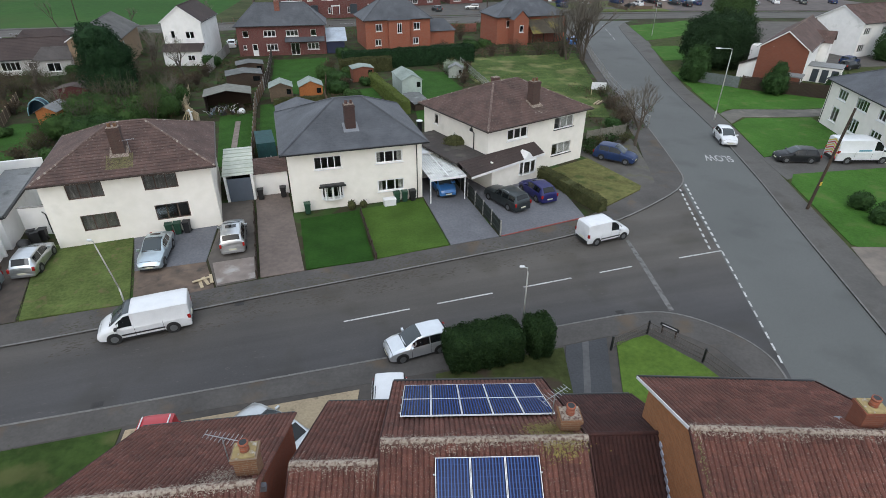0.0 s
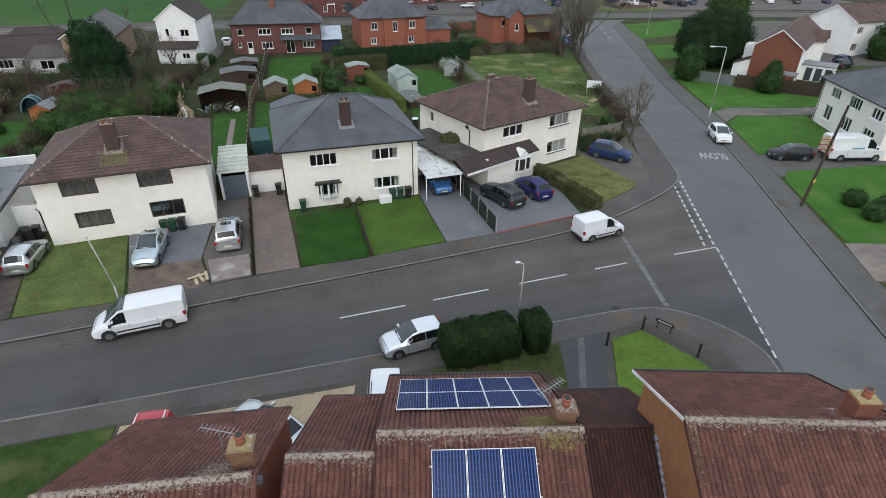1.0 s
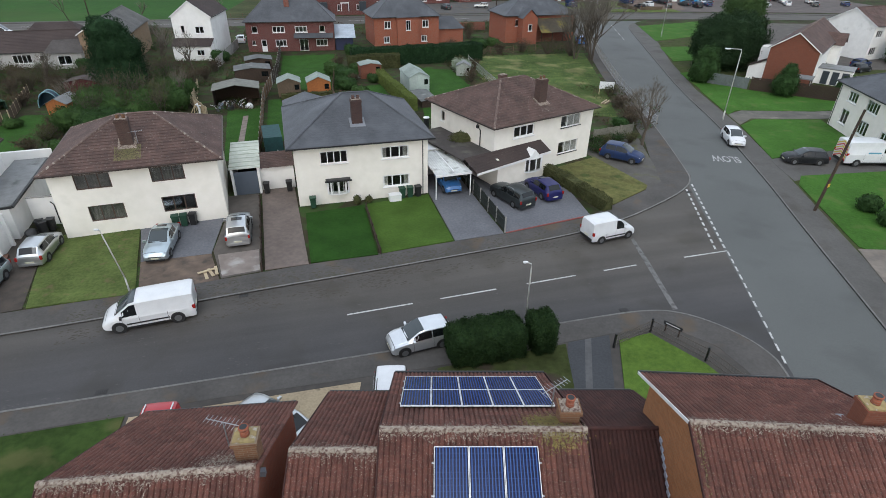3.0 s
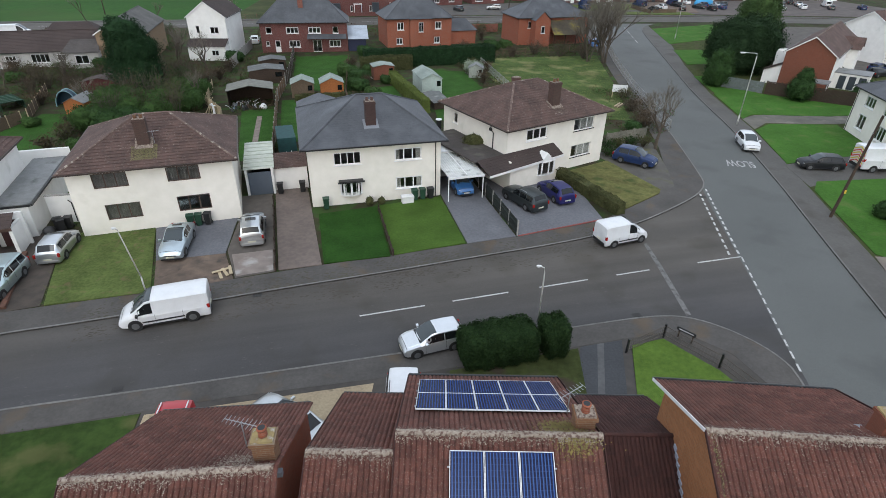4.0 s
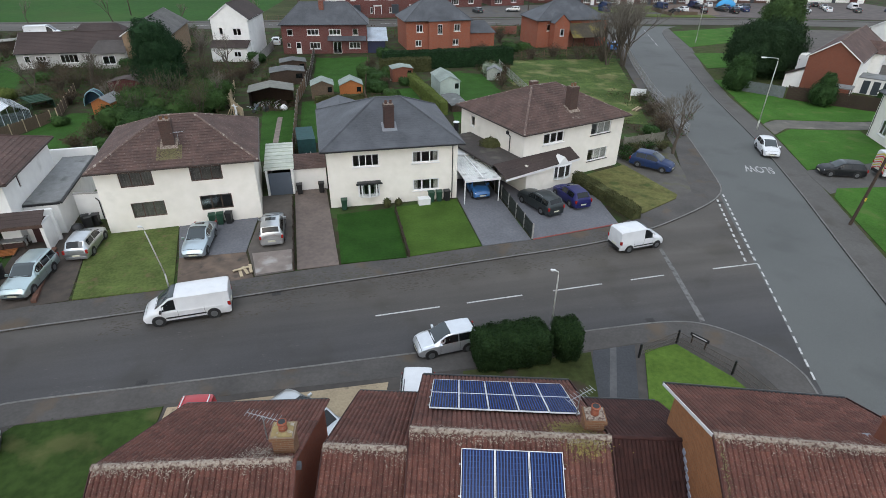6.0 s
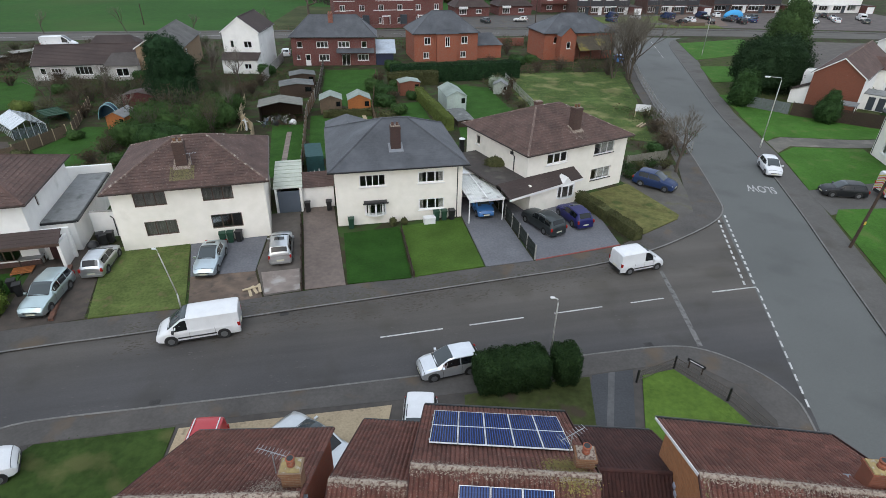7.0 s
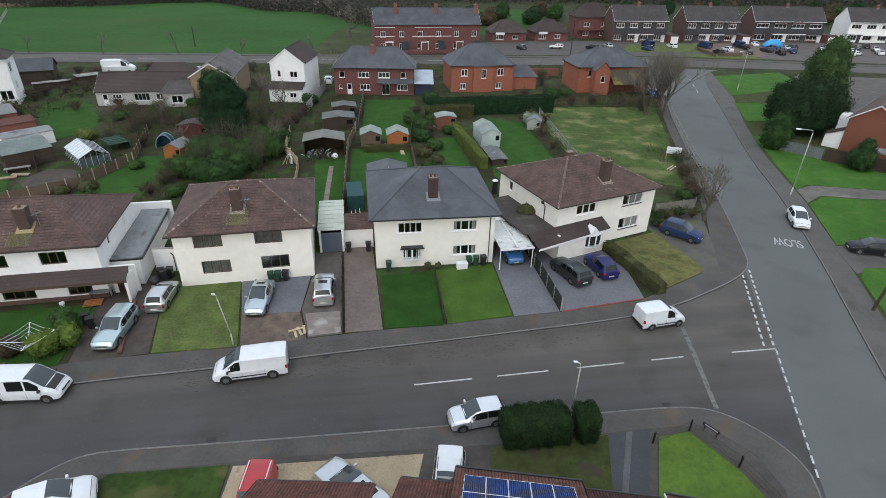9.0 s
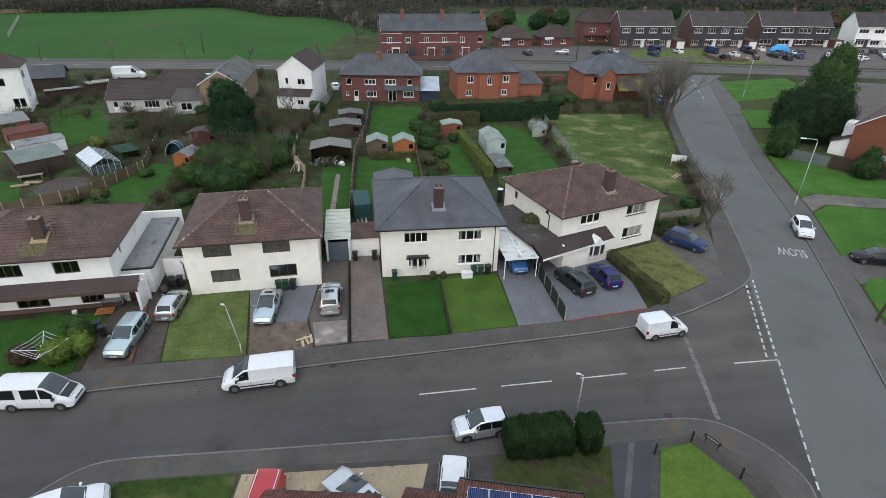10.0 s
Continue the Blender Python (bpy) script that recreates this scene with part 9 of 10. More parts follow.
for a, b, c, d in (((0, 0, 0), (0, GD, 0), (0, GD, GH), (0, 0, GH)), ((GW, 0, 0), (GW, GD, 0), (GW, GD, GH), (GW, 0, GH)), ((0, 0, GH), (0, GD, GH), (GW / 2, GD, GR), (GW / 2, 0, GR)), ((GW, 0, GH), (GW, GD, GH), (GW / 2, GD, GR), (GW / 2, 0, GR)), ((0, 0, 0), (GW, 0, 0), (GW, 0, GH), (0, 0, GH))):
    bm = bmesh.new()
    bm.faces.new([bm.verts.new(p) for p in (a, b, c, d)])
    part("pane", bm, PALE_GLASS, gh)
tarp = thing("hooped_cover", -29.2, 36.2, 0.1, 0, "blue hooped garden cover", "cover")
bm = bmesh.new()
tube(bm, [(-1.2 * math.cos(a), 0, 1.9 * math.sin(a)) for a in np.linspace(0, math.pi, 13)], 0.06)
tube(bm, [(-1.2 * math.cos(a), 1.2, 1.9 * math.sin(a)) for a in np.linspace(0, math.pi, 13)], 0.06)
part("hoop", bm, plain("pale_blue_plastic", (0.2, 0.34, 0.38), 0.5), tarp)
bm = bmesh.new()
shell = [[bm.verts.new((-1.14 * math.cos(a), y, 1.84 * math.sin(a))) for a in np.linspace(0, math.pi, 13)] for y in (0.1, 0.7, 1.25)]
for q, r in zip(shell, shell[1:]):
    for k in range(12):
        bm.faces.new((q[k], q[k + 1], r[k + 1], r[k]))
bm.faces.new(shell[-1])
part("sheet", bm, plain("dark_blue_sheeting", (0.015, 0.05, 0.085), 0.5), tarp, "dark blue sheet")

# small garden things
cover = thing("garden_cover", -1.9, 12.5, 0.07, 4, "dark teal sheeting over a garden frame", "cover")
part("sheet", boxes((-0.9, 0.9, 0, 4.2, 0, 1.9)), mat("teal_sheet", (0.02, 0.075, 0.075), (0.015, 0.05, 0.055), 3.0, 0.7), cover)
orn = thing("garden_ornament", -10.7, 28.6, 0.07, 20, "pale figure-like garden ornament on crossed poles", "ornament")
bm = bmesh.new()
tube(bm, [(0, 0, 0), (0.05, 0, 0.7), (-0.1, 0, 1.5)], 0.16, 0.09, 8)
tube(bm, [(-0.35, 0, 1.35), (0.3, 0, 1.1)], 0.07, 0.06, 8)
part("body", bm, WHITE_METAL, orn)
for k in range(3):
    part("pole", tube(bmesh.new(), [(-1.2 + k * 0.5, 0, 0), (0.2 - k * 0.3, 0.1, 2.2)], 0.05, 0.04, 6), TIMBER_PALE, orn)
chair = thing("garden_chair", -2.2, 9.6, 0.07, 30, "white folding garden frame leaning by the fence", "chair")
for k in range(3):
    part("bar", tube(bmesh.new(), [(0.5 * k, 0, 0), (0.5 * k, 0.4, 1.3)], 0.04, n=6), WHITE_METAL, chair)
part("cross_bar", tube(bmesh.new(), [(0, 0.25, 0.8), (1.0, 0.25, 0.8)], 0.04, n=6), WHITE_METAL, chair)
for bx, by, bw, bl, bm_, lab in ((9.5, 21.5, 1.0, 2.4, WOOD_DARK, "dark raised garden bed"), (10.4, 43.8, 1.4, 0.8, CONC_POST, "pale stone rockery edging"), (2.0, 33.2, 0.5, 2.6, CONC_POST, "pale garden stepping path"), (4.4, 30.8, 0.5, 4.0, TIMBER_PALE, "pale timber garden path")):
    g = thing("garden_bed", bx, by, 0.08, 3, lab + " on the lawn", "garden bed")
    part("slab", boxes((0, bw, 0, bl, 0, 0.16)), bm_, g)
for k, (bx, by) in enumerate(((-43.6, 26.6), (-44.6, 25.6), (41.4, 22.6),)):
    g = thing("timber_stack", bx, by, 0.1, 20 * k, "weathered stack of timber boards on the ground", "timber")
    for q in range(4):
        part("board", boxes((-1.0, 1.0, -0.4 + 0.2 * q, -0.24 + 0.2 * q, 0.02, 0.12 + 0.06 * (q % 2))), TIMBER_PALE if q % 2 else WOOD_FENCE, g)

# front garden clutter
pal = thing("pallet", -23.2, -3.6, 0.13, 8, "orange-brown wooden pallet in the front garden", "pallet")
for k in range(5):
    part("slat", boxes((-0.7, 0.7, -0.5 + 0.22 * k, -0.36 + 0.22 * k, 0.12, 0.15)), WOOD_ORANGE, pal)
for k in range(3):
    part("bearer", boxes((-0.68 + 0.62 * k, -0.56 + 0.62 * k, -0.5, 0.5, 0.0, 0.118)), WOOD_FENCE, pal)
gt = thing("garden_table", -22.8, -2.7, 0.13, 5, "grey weathered garden table by the porch", "table")
part("tabletop", boxes((-0.8, 0.8, -0.4, 0.4, 0.68, 0.74)), FELT, gt)
for lx in (-0.7, 0.7):
    for ly in (-0.32, 0.32):
        part("leg", boxes((lx - 0.04, lx + 0.04, ly - 0.04, ly + 0.04, 0, 0.679)), WOOD_DARK, gt)
bk_ = thing("bucket", -25.5, -3.7, 0.13, 0, "white plastic bucket on the front lawn", "bucket")
part("bucket", tube(bmesh.new(), [(0, 0, 0), (0, 0, 0.36)], 0.16, 0.2, 14), UPVC, bk_)
bin_thing(-22.6, -6.3, 15, BLACK_PLASTIC, "black wheelie bin beside the green bush")
bin_thing(-18.6, -0.3, 25, BLACK_PLASTIC, "black wheelie bin by the passage wall")
rub = thing("rubble_bag", -19.2, -0.9, 0.12, 10, "dark filled rubble sack by the passage", "sack")
bm = bmesh.new()
bmesh.ops.create_icosphere(bm, subdivisions=3, radius=0.45)
for v in bm.verts:
    v.co = v.co * (1 + 0.25 * noise.noise(v.co * 3.0)) + Vector((0, 0, 0.32))
    v.co.z = max(0, v.co.z)
part("sack", bm, BLACK_PLASTIC, rub, smooth=True)
shrub(-24.1, -6.4, "bright green bush in the front garden", [((0, 0, 0.8), (1.0, 0.9, 1.0)), ((0.5, -0.8, 0.7), (0.8, 0.8, 0.8))], 0.1, LEAF_SHRUB, 220)

# ---- houses behind the gardens ----
def far_house(x, y, rz, w, d, he, hr, label, wall_mat, roof_mat, style="hip", openings=(), ridge=None, chim=(), roof_gauge=0.35):
    th = thing("house", x, y, 0.03, rz, label, "house", "houses behind the gardens")
    walls(th, w, d, he, list(openings), wall_mat)
    if style == "hip":
        r0, r1 = ridge or (min(w, d) * 0.42, w - min(w, d) * 0.42)
        hip_roof(th, w, d, he, hr, r0, r1, roof_mat, 0.35, roof_gauge)
    else:
        gable_roof(th, w, d, he, hr, roof_mat, 0.25, 0.15, roof_gauge, None, wall_mat)
    for cx, cy, z0, z1 in chim:
        chimney(th, cx, cy, z0, z1, 0.9, 0.6, BRICK_RED, 2)
    return th


GREY_TILE = mat("weathered_grey_tile", (0.12, 0.115, 0.108), (0.085, 0.082, 0.078), 3.0, 0.85, 0.4, 50.0, big=0.25, bigscale=0.4)
WW = dict(lights=2, bar=0.12)
TH = dict(lights=3, bar=0.12)
DOOR = dict(door=True)
DARK_DOOR = plain("dark_door", (0.04, 0.05, 0.06), 0.4)
bk = far_house(-6.2, 67.6, -5, 15.6, 8.0, 5.2, 8.6, "dark red brick semi-detached pair with grey roof", BRICK_MAROON, SLATE, "hip", [("S", 1.0, 3.3, 1.0, 1.1, dict(lights=1)), ("S", 4.6, 3.3, 2.2, 1.1, TH), ("S", 8.6, 3.3, 2.2, 1.1, TH), ("S", 13.0, 3.3, 1.0, 1.1, dict(lights=1)), ("S", 2.4, 0.05, 0.95, 2.1, DOOR), ("S", 4.9, 0.9, 2.0, 1.2, TH), ("S", 9.2, 0.05, 1.6, 2.1, dict(lights=2, sill=False)), ("S", 12.2, 0.9, 2.1, 1.2, TH), ("S", 0.8, 1.2, 0.6, 0.8, dict(lights=1))], chim=((7.4, 2.7, 7.0, 9.0),))
part("lean_to", boxes((15.7, 19.0, 0.2, 7.0, 0, 2.2)), plain("dark_blue_boards", (0.02, 0.025, 0.06), 0.7), bk, "dark blue boarded lean-to")
bm = bmesh.new()
courses(bm, (15.65, -0.2, 2.24), (19.5, -0.2, 2.24), (19.5, 7.2, 3.6), (15.65, 7.2, 3.6), 1.9)
part("lean_to_roof", bm, mat("pale_blue_sheet", (0.42, 0.47, 0.53), (0.33, 0.37, 0.42), 3.0, 0.5), bk, "pale grey sheet lean-to roof")
bm = bmesh.new()
courses(bm, (8.3, -1.0, 2.45), (15.4, -1.0, 2.45), (15.4, -0.01, 3.15), (8.3, -0.01, 3.15), 0.3)
part("bay_roof", bm, SLATE, bk, "slate pent roof over the bay")
oh = far_house(17.2, 68.4, 3, 13.0, 9.0, 5.3, 8.9, "orange-red brick house with grey slate hip roof", BRICK_ORANGE, SLATE, "hip", [("S", 2.0, 3.2, 1.3, 1.4, WW), ("S", 6.1, 2.9, 0.8, 1.9, dict(lights=1)), ("S", 9.6, 3.2, 1.3, 1.4, WW), ("S", 1.8, 0.6, 1.2, 1.2, WW), ("S", 9.4, 0.6, 1.2, 1.2, WW)], ridge=(4.6, 8.6))
part("bay", boxes((4.4, 8.6, -0.7, -0.004, 0, 5.3)), BRICK_ORANGE, oh)
window(oh, Matrix.Translation((0, -0.86, 0)), 6.1, 2.9, 0.9, 1.8, 2)
# dark panel on the solid bay, painting an unlit room behind the panes
part("unlit_room_panel", boxes((6.15, 6.95, -0.728, -0.704, 2.95, 4.65)), CAR_GLASS, oh)
bm = bmesh.new()
courses(bm, (4.2, -1.0, 5.25), (8.8, -1.0, 5.25), (6.5, 2.5, 6.9), (6.5, 2.5, 6.9), 0.3)
courses(bm, (8.8, -1.0, 5.25), (8.8, 1.2, 5.25), (6.5, 2.5, 6.9), (6.5, 2.5, 6.9), 0.3)
courses(bm, (4.2, 1.2, 5.25), (4.2, -1.0, 5.25), (6.5, 2.5, 6.9), (6.5, 2.5, 6.9), 0.3)
part("bay_roof", bm, SLATE, oh)
part("side_building", boxes((13.3, 18.6, 1.2, 7.0, 0, 2.6)), BRICK_ORANGE, oh)
bm = bmesh.new()
courses(bm, (13.3, 0.9, 2.6), (18.9, 0.9, 2.6), (17.2, 4.0, 4.6), (13.3, 4.0, 4.6), 0.3)
courses(bm, (18.9, 0.9, 2.6), (18.9, 7.2, 2.6), (17.2, 4.0, 4.6), (17.2, 4.0, 4.6), 0.3)
part("side_roof", bm, SLATE, oh)
o2 = far_house(43.6, 67.0, 2, 15.5, 9.0, 5.2, 8.4, "orange-red brick house with slate roof and lean-to", BRICK_ORANGE, SLATE, "hip", [("S", 2.0, 3.2, 1.0, 1.3, dict(lights=1))], ridge=(5.0, 10.0))
part("wing", boxes((2.6, 5.8, -2.4, -0.004, 0, 5.0)), BRICK_ORANGE, o2)
bm = bmesh.new()
courses(bm, (2.4, 2.0, 4.9), (2.4, -2.6, 4.9), (4.2, -2.6, 6.6), (4.2, 2.0, 6.6), 0.3)
courses(bm, (6.0, -2.6, 4.9), (6.0, 2.0, 4.9), (4.2, 2.0, 6.6), (4.2, -2.6, 6.6), 0.3)
part("wing_roof", bm, SLATE, o2)
bm = bmesh.new()
bm.faces.new([bm.verts.new(p) for p in ((2.6, -2.4, 5.0), (5.8, -2.4, 5.0), (4.2, -2.4, 6.5))])
part("wing_gable", bm, BRICK_ORANGE, o2)
window(o2, Matrix.Translation((0, -2.56, 0)), 3.8, 2.6, 0.8, 1.3, 1)
# no room here: a dark panel gives the window its inner shade
part("unlit_room_panel", boxes((3.85, 4.55, -2.428, -2.404, 2.65, 3.85)), CAR_GLASS, o2)
bm = bmesh.new()
courses(bm, (6.4, -3.4, 2.3), (14.0, -3.4, 2.3), (14.0, 0.0, 4.6), (6.4, 0.0, 4.6), 0.3)
part("lean_to_roof", bm, mat("mossy_roof", (0.075, 0.06, 0.04), (0.055, 0.048, 0.035), 2.0, 0.9, c3=(0.17, 0.14, 0.03), c3scale=0.35, c3cut=0.55), o2, "mossy brown lean-to roof")
part("lean_to_wall", boxes((6.5, 13.8, -0.4, -0.006, 0, 2.3)), BRICK_RED, o2)
for k in range(4):
    part("lean_to_post", boxes((6.5 + k * 2.4, 6.62 + k * 2.4, -3.2, -3.08, 0, 2.4)), WOOD_DARK, o2)
# white gabled house
wh = thing("house", -11.45, 63.6, 0.03, 80, "white rendered gabled house with lean-to", "house", "houses behind the gardens")
walls(wh, 10.6, 6.4, 6.85, [("W", 1.0, 4.1, 0.6, 1.2, dict(lights=1)), ("W", 3.3, 4.0, 1.5, 1.2, WW)], RENDER_WHITE)
gable_roof(wh, 10.6, 6.4, 6.85, 9.2, TILE_UMBER, 0.25, 0.15, 0.33, None, RENDER_WHITE)
part("lean_to", boxes((-2.4, -0.004, 0.1, 6.3, 0, 2.4)), RENDER_WHITE, wh)
# dark panel in place of the shade inside the lean-to
part("unlit_room_panel", boxes((-2.428, -2.404, 1.25, 2.35, 0.95, 1.75)), CAR_GLASS, wh)
window(wh, Matrix.Translation((-2.56, 3.0, 0)) @ Matrix.Rotation(-math.pi / 2, 4, "Z"), 0.6, 0.9, 1.2, 0.9, 2)
bm = bmesh.new()
courses(bm, (-2.7, 6.5, 2.4), (-2.7, -0.1, 2.4), (0, -0.1, 3.3), (0, 6.5, 3.3), 0.33)
part("lean_to_roof", bm, TILE_UMBER, wh)
# buff gabled house behind the conifer
bf = thing("house", -24.04, 60.9, 0.03, 90, "buff brick gabled house with grey tiled roof", "house", "houses behind the gardens")
walls(bf, 16.4, 7.2, 5.0, [("W", 1.2, 3.0, 1.3, 1.1, WW), ("W", 4.4, 3.0, 1.3, 1.1, WW), ("S", 3.0, 3.0, 1.2, 1.1, WW)], BRICK_SAND)
gable_roof(bf, 16.4, 7.2, 5.0, 7.2, GREY_TILE, 0.3, 0.15, 0.33, None, BRICK_SAND)
# bungalow
bg = far_house(-47.5, 60.5, 3, 16.5, 8.5, 2.6, 5.0, "grey-white walled bungalow with brown tiled roof", RENDER_GREY, TILE_UMBER, "gable", [("S", 1.0, 0.1, 0.9, 2.0, DOOR), ("S", 2.6, 1.2, 1.6, 0.8, TH), ("S", 6.2, 0.8, 2.6, 1.3, dict(lights=4)), ("S", 9.8, 0.9, 1.5, 1.1, WW)])
part("rear_wing", boxes((6.0, 15.6, 8.6, 15.0, 0, 2.7)), RENDER_WHITE, bg)
bm = bmesh.new()
courses(bm, (5.4, 5.6, 2.75), (16.2, 5.6, 2.75), (13.0, 11.6, 5.3), (7.4, 11.6, 5.3), 0.33)
courses(bm, (16.2, 5.6, 2.75), (16.2, 15.4, 2.75), (13.0, 11.6, 5.3), (13.0, 11.6, 5.3), 0.33)
courses(bm, (16.2, 15.4, 2.75), (5.4, 15.4, 2.75), (7.4, 11.6, 5.3), (13.0, 11.6, 5.3), 0.33)
courses(bm, (5.4, 15.4, 2.75), (5.4, 5.6, 2.75), (7.4, 11.6, 5.3), (7.4, 11.6, 5.3), 0.33)
part("rear_roof", bm, TILE_UMBER, bg)
part("wing", boxes((11.6, 16.4, -2.2, -0.004, 0, 2.5)), RENDER_GREY, bg)
bm = bmesh.new()
courses(bm, (11.2, -2.6, 2.5), (16.8, -2.6, 2.5), (16.0, 1.6, 3.9), (12.0, 1.6, 3.9), 0.33)
part("wing_roof", bm, mat("grey_brown_tile", (0.085, 0.074, 0.067), (0.064, 0.056, 0.052), 3.0, 0.85, 0.4, 50.0), bg)
window(bg, Matrix.Translation((0, -2.36, 0)), 13.0, 0.8, 1.9, 1.3, 2)
# dark panel over the wing's wall, imitating shade behind the glass
part("unlit_room_panel", boxes((13.05, 14.85, -2.228, -2.204, 0.85, 2.05)), CAR_GLASS, bg)
WEATHERED_SHEET = mat("weathered_pale_sheet", (0.3, 0.29, 0.26), (0.2, 0.195, 0.17), 1.5, 0.8, 0.3, 30.0, c3=(0.11, 0.1, 0.08), c3scale=0.8, c3cut=0.6)
ls = thing("low_store", -64.0, 73.2, 0.03, 32, "long low store with weathered pale sheet roof", "store")
part("wall", boxes((0, 6.6, 0, 1.5, 0, 1.1)), WOOD_DARK, ls)
for k in range(4):
    part("roof_sheet", boxes((-0.1 + 1.7 * k, 1.56 + 1.7 * k, -0.15, 1.65, 1.104 + 0.03 * (k % 2), 1.16 + 0.03 * (k % 2))), WEATHERED_SHEET, ls)
br = thing("felt_roofed_shed", -57.4, 77.2, 0.03, 40, "low shed with pale patched roof", "shed")
part("wall", boxes((0, 4.4, 0, 2.4, 0, 1.6)), WOOD_DARK, br)
part("roof", boxes((-0.15, 4.6, -0.2, 2.6, 1.604, 1.7)), WEATHERED_SHEET, br)
for i, (bx, by, br_, bh, lf) in enumerate(((-63.5, 67.5, 1.9, 1.5, LEAF_BROWN), (-60.5, 69.5, 1.8, 1.4, LEAF_BROWN), (-57.0, 70.5, 1.7, 1.5, LEAF_BROWN), (-54.0, 71.5, 1.8, 2.0, LEAF_BROWN), (-52.0, 75.0, 1.8, 2.6, LEAF_SHRUB), (-62.0, 79.5, 2.0, 2.4, LEAF_SHRUB), (-57.0, 84.0, 2.0, 2.2, LEAF_BROWN), (-66.0, 70.0, 1.6, 1.8, LEAF_HEDGE), (-50.0, 57.5, 1.5, 1.4, LEAF_BROWN), (-64.0, 62.5, 1.8, 1.2, LEAF_BROWN))):
    twig_bush(bx, by, br_, bh, "brown winter bush among the sheds", 560 + i, None, lf)
# white house at the edge of the village
wv = far_house(-72.5, 58.5, 17.0, 12.0, 6.2, 7.9, 9.9, "tall white rendered house with dark roof", RENDER_WHITE, TILE_UMBER, "hip", [("S", 7.6, 4.6, 1.9, 1.5, WW), ("S", 9.6, 0.9, 2.0, 1.7, WW), ("S", 3.0, 4.6, 1.9, 1.5, WW), ("E", 0.9, 5.4, 1.9, 1.6, WW), ("E", 1.6, 2.2, 1.3, 1.6, WW)], ridge=(3.0, 9.0), chim=((2.0, 3.1, 8.8, 10.8),))
sr = thing("outbuilding", -70.5, 77.0, 0.03, 17, "low dark outbuilding with grey slate roof", "outbuilding")
part("wall", boxes((0, 8.0, 0, 6.0, 0, 2.6)), WOOD_DARK, sr)
bm = bmesh.new()
courses(bm, (-0.3, -0.3, 2.6), (8.3, -0.3, 2.6), (8.3, 3.0, 4.6), (-0.3, 3.0, 4.6), 0.3)
courses(bm, (8.3, 6.3, 2.6), (-0.3, 6.3, 2.6), (-0.3, 3.0, 4.6), (8.3, 3.0, 4.6), 0.3)
part("roof", bm, SLATE, sr)
bm = bmesh.new()
for xx in (0.0, 8.0):
    bm.faces.new([bm.verts.new(p) for p in ((xx, 0, 2.6), (xx, 6.0, 2.6), (xx, 3.0, 4.55))])
part("gable", bm, WOOD_DARK, sr)
# brick terrace beyond the cross road
tr = far_house(3.0, 116.0, 5, 30.0, 9.0, 7.2, 10.9, "dark red brick terrace with slate roof", BRICK_MAROON, SLATE, "gable", [("S", 1.5 + 5.2 * k, 3.9, 1.4, 1.5, WW) for k in range(6)] + [("S", 1.5 + 5.2 * k, 0.7, 1.4, 1.5, WW) for k in range(6)], chim=((6.2, 3.0, 9.0, 12.0), (17.6, 3.0, 9.0, 12.0), (29.2, 3.0, 9.0, 12.0)))
part("string_course", boxes((0, 5.4, -0.05, -0.003, 3.95, 4.1), (10.4, 21.5, -0.05, -0.003, 3.95, 4.1)), UPVC, tr)
part("eaves_band", boxes((0, 5.6, -0.05, -0.003, 6.3, 6.42), (11.0, 21.6, -0.05, -0.003, 6.3, 6.42)), UPVC, tr)
part("front_wall", boxes((-0.5, 30.4, -3.6, -3.38, 0, 0.9)), BRICK_MAROON, tr, "low red brick front garden wall")
for k in range(3):
    part("porch", boxes((2.7 + 10 * k, 5.0 + 10 * k, -0.8, -0.006, 2.5, 2.75), (2.8 + 10 * k, 2.95 + 10 * k, -0.75, -0.6, 0, 2.499), (4.75 + 10 * k, 4.9 + 10 * k, -0.75, -0.6, 0, 2.499)), UPVC, tr, "white porch")
for k in range(5):
    part("bay", boxes((8.3 + 5.2 * k - 0.9, 8.3 + 5.2 * k + 0.9, -0.7, -0.006, 0, 2.9)), BRICK_MAROON if k % 2 else DARK_DOOR, tr, "dark bay")
for x, y, rz, lab in ((40.0, 134.0, 3, "red-brown brick bungalow with hip roof"), (54.5, 136.0, 3, "red-brown brick bungalow with hip roof")):
    b = far_house(x, y, rz, 11.0, 9.0, 2.8, 6.2, lab, BRICK_MAROON, TILE_UMBER, "hip", [("S", 1.2, 0.7, 2.4, 1.5, TH), ("S", 6.6, 0.9, 1.8, 1.2, WW)])
    part("bay", boxes((1.0, 3.8, -0.5, -0.004, 2.3, 2.9)), UPVC, b)
b3 = far_house(71.0, 143.0, 2, 12.0, 9.0, 6.6, 10.6, "red brick house with brown hip roof", BRICK_MAROON, TILE_UMBER, "hip", [("S", 2.0, 3.6, 2.0, 1.3, WW), ("S", 8.0, 3.6, 2.0, 1.3, WW), ("S", 2.0, 0.8, 2.0, 1.3, WW), ("S", 8.0, 0.8, 2.0, 1.3, WW)])
part("porch_roof", boxes((0, 13.0, -1.6, -0.004, 2.6, 2.9)), TILE_RED, b3)
DARK_ROOF = mat("dark_grey_brown_tile", (0.06, 0.054, 0.052), (0.046, 0.042, 0.042), 1.0, 0.85, big=0.15, bigscale=0.3)
CLAD = mat("dark_tile_cladding", (0.05, 0.05, 0.055), None, 6.0, 0.8)
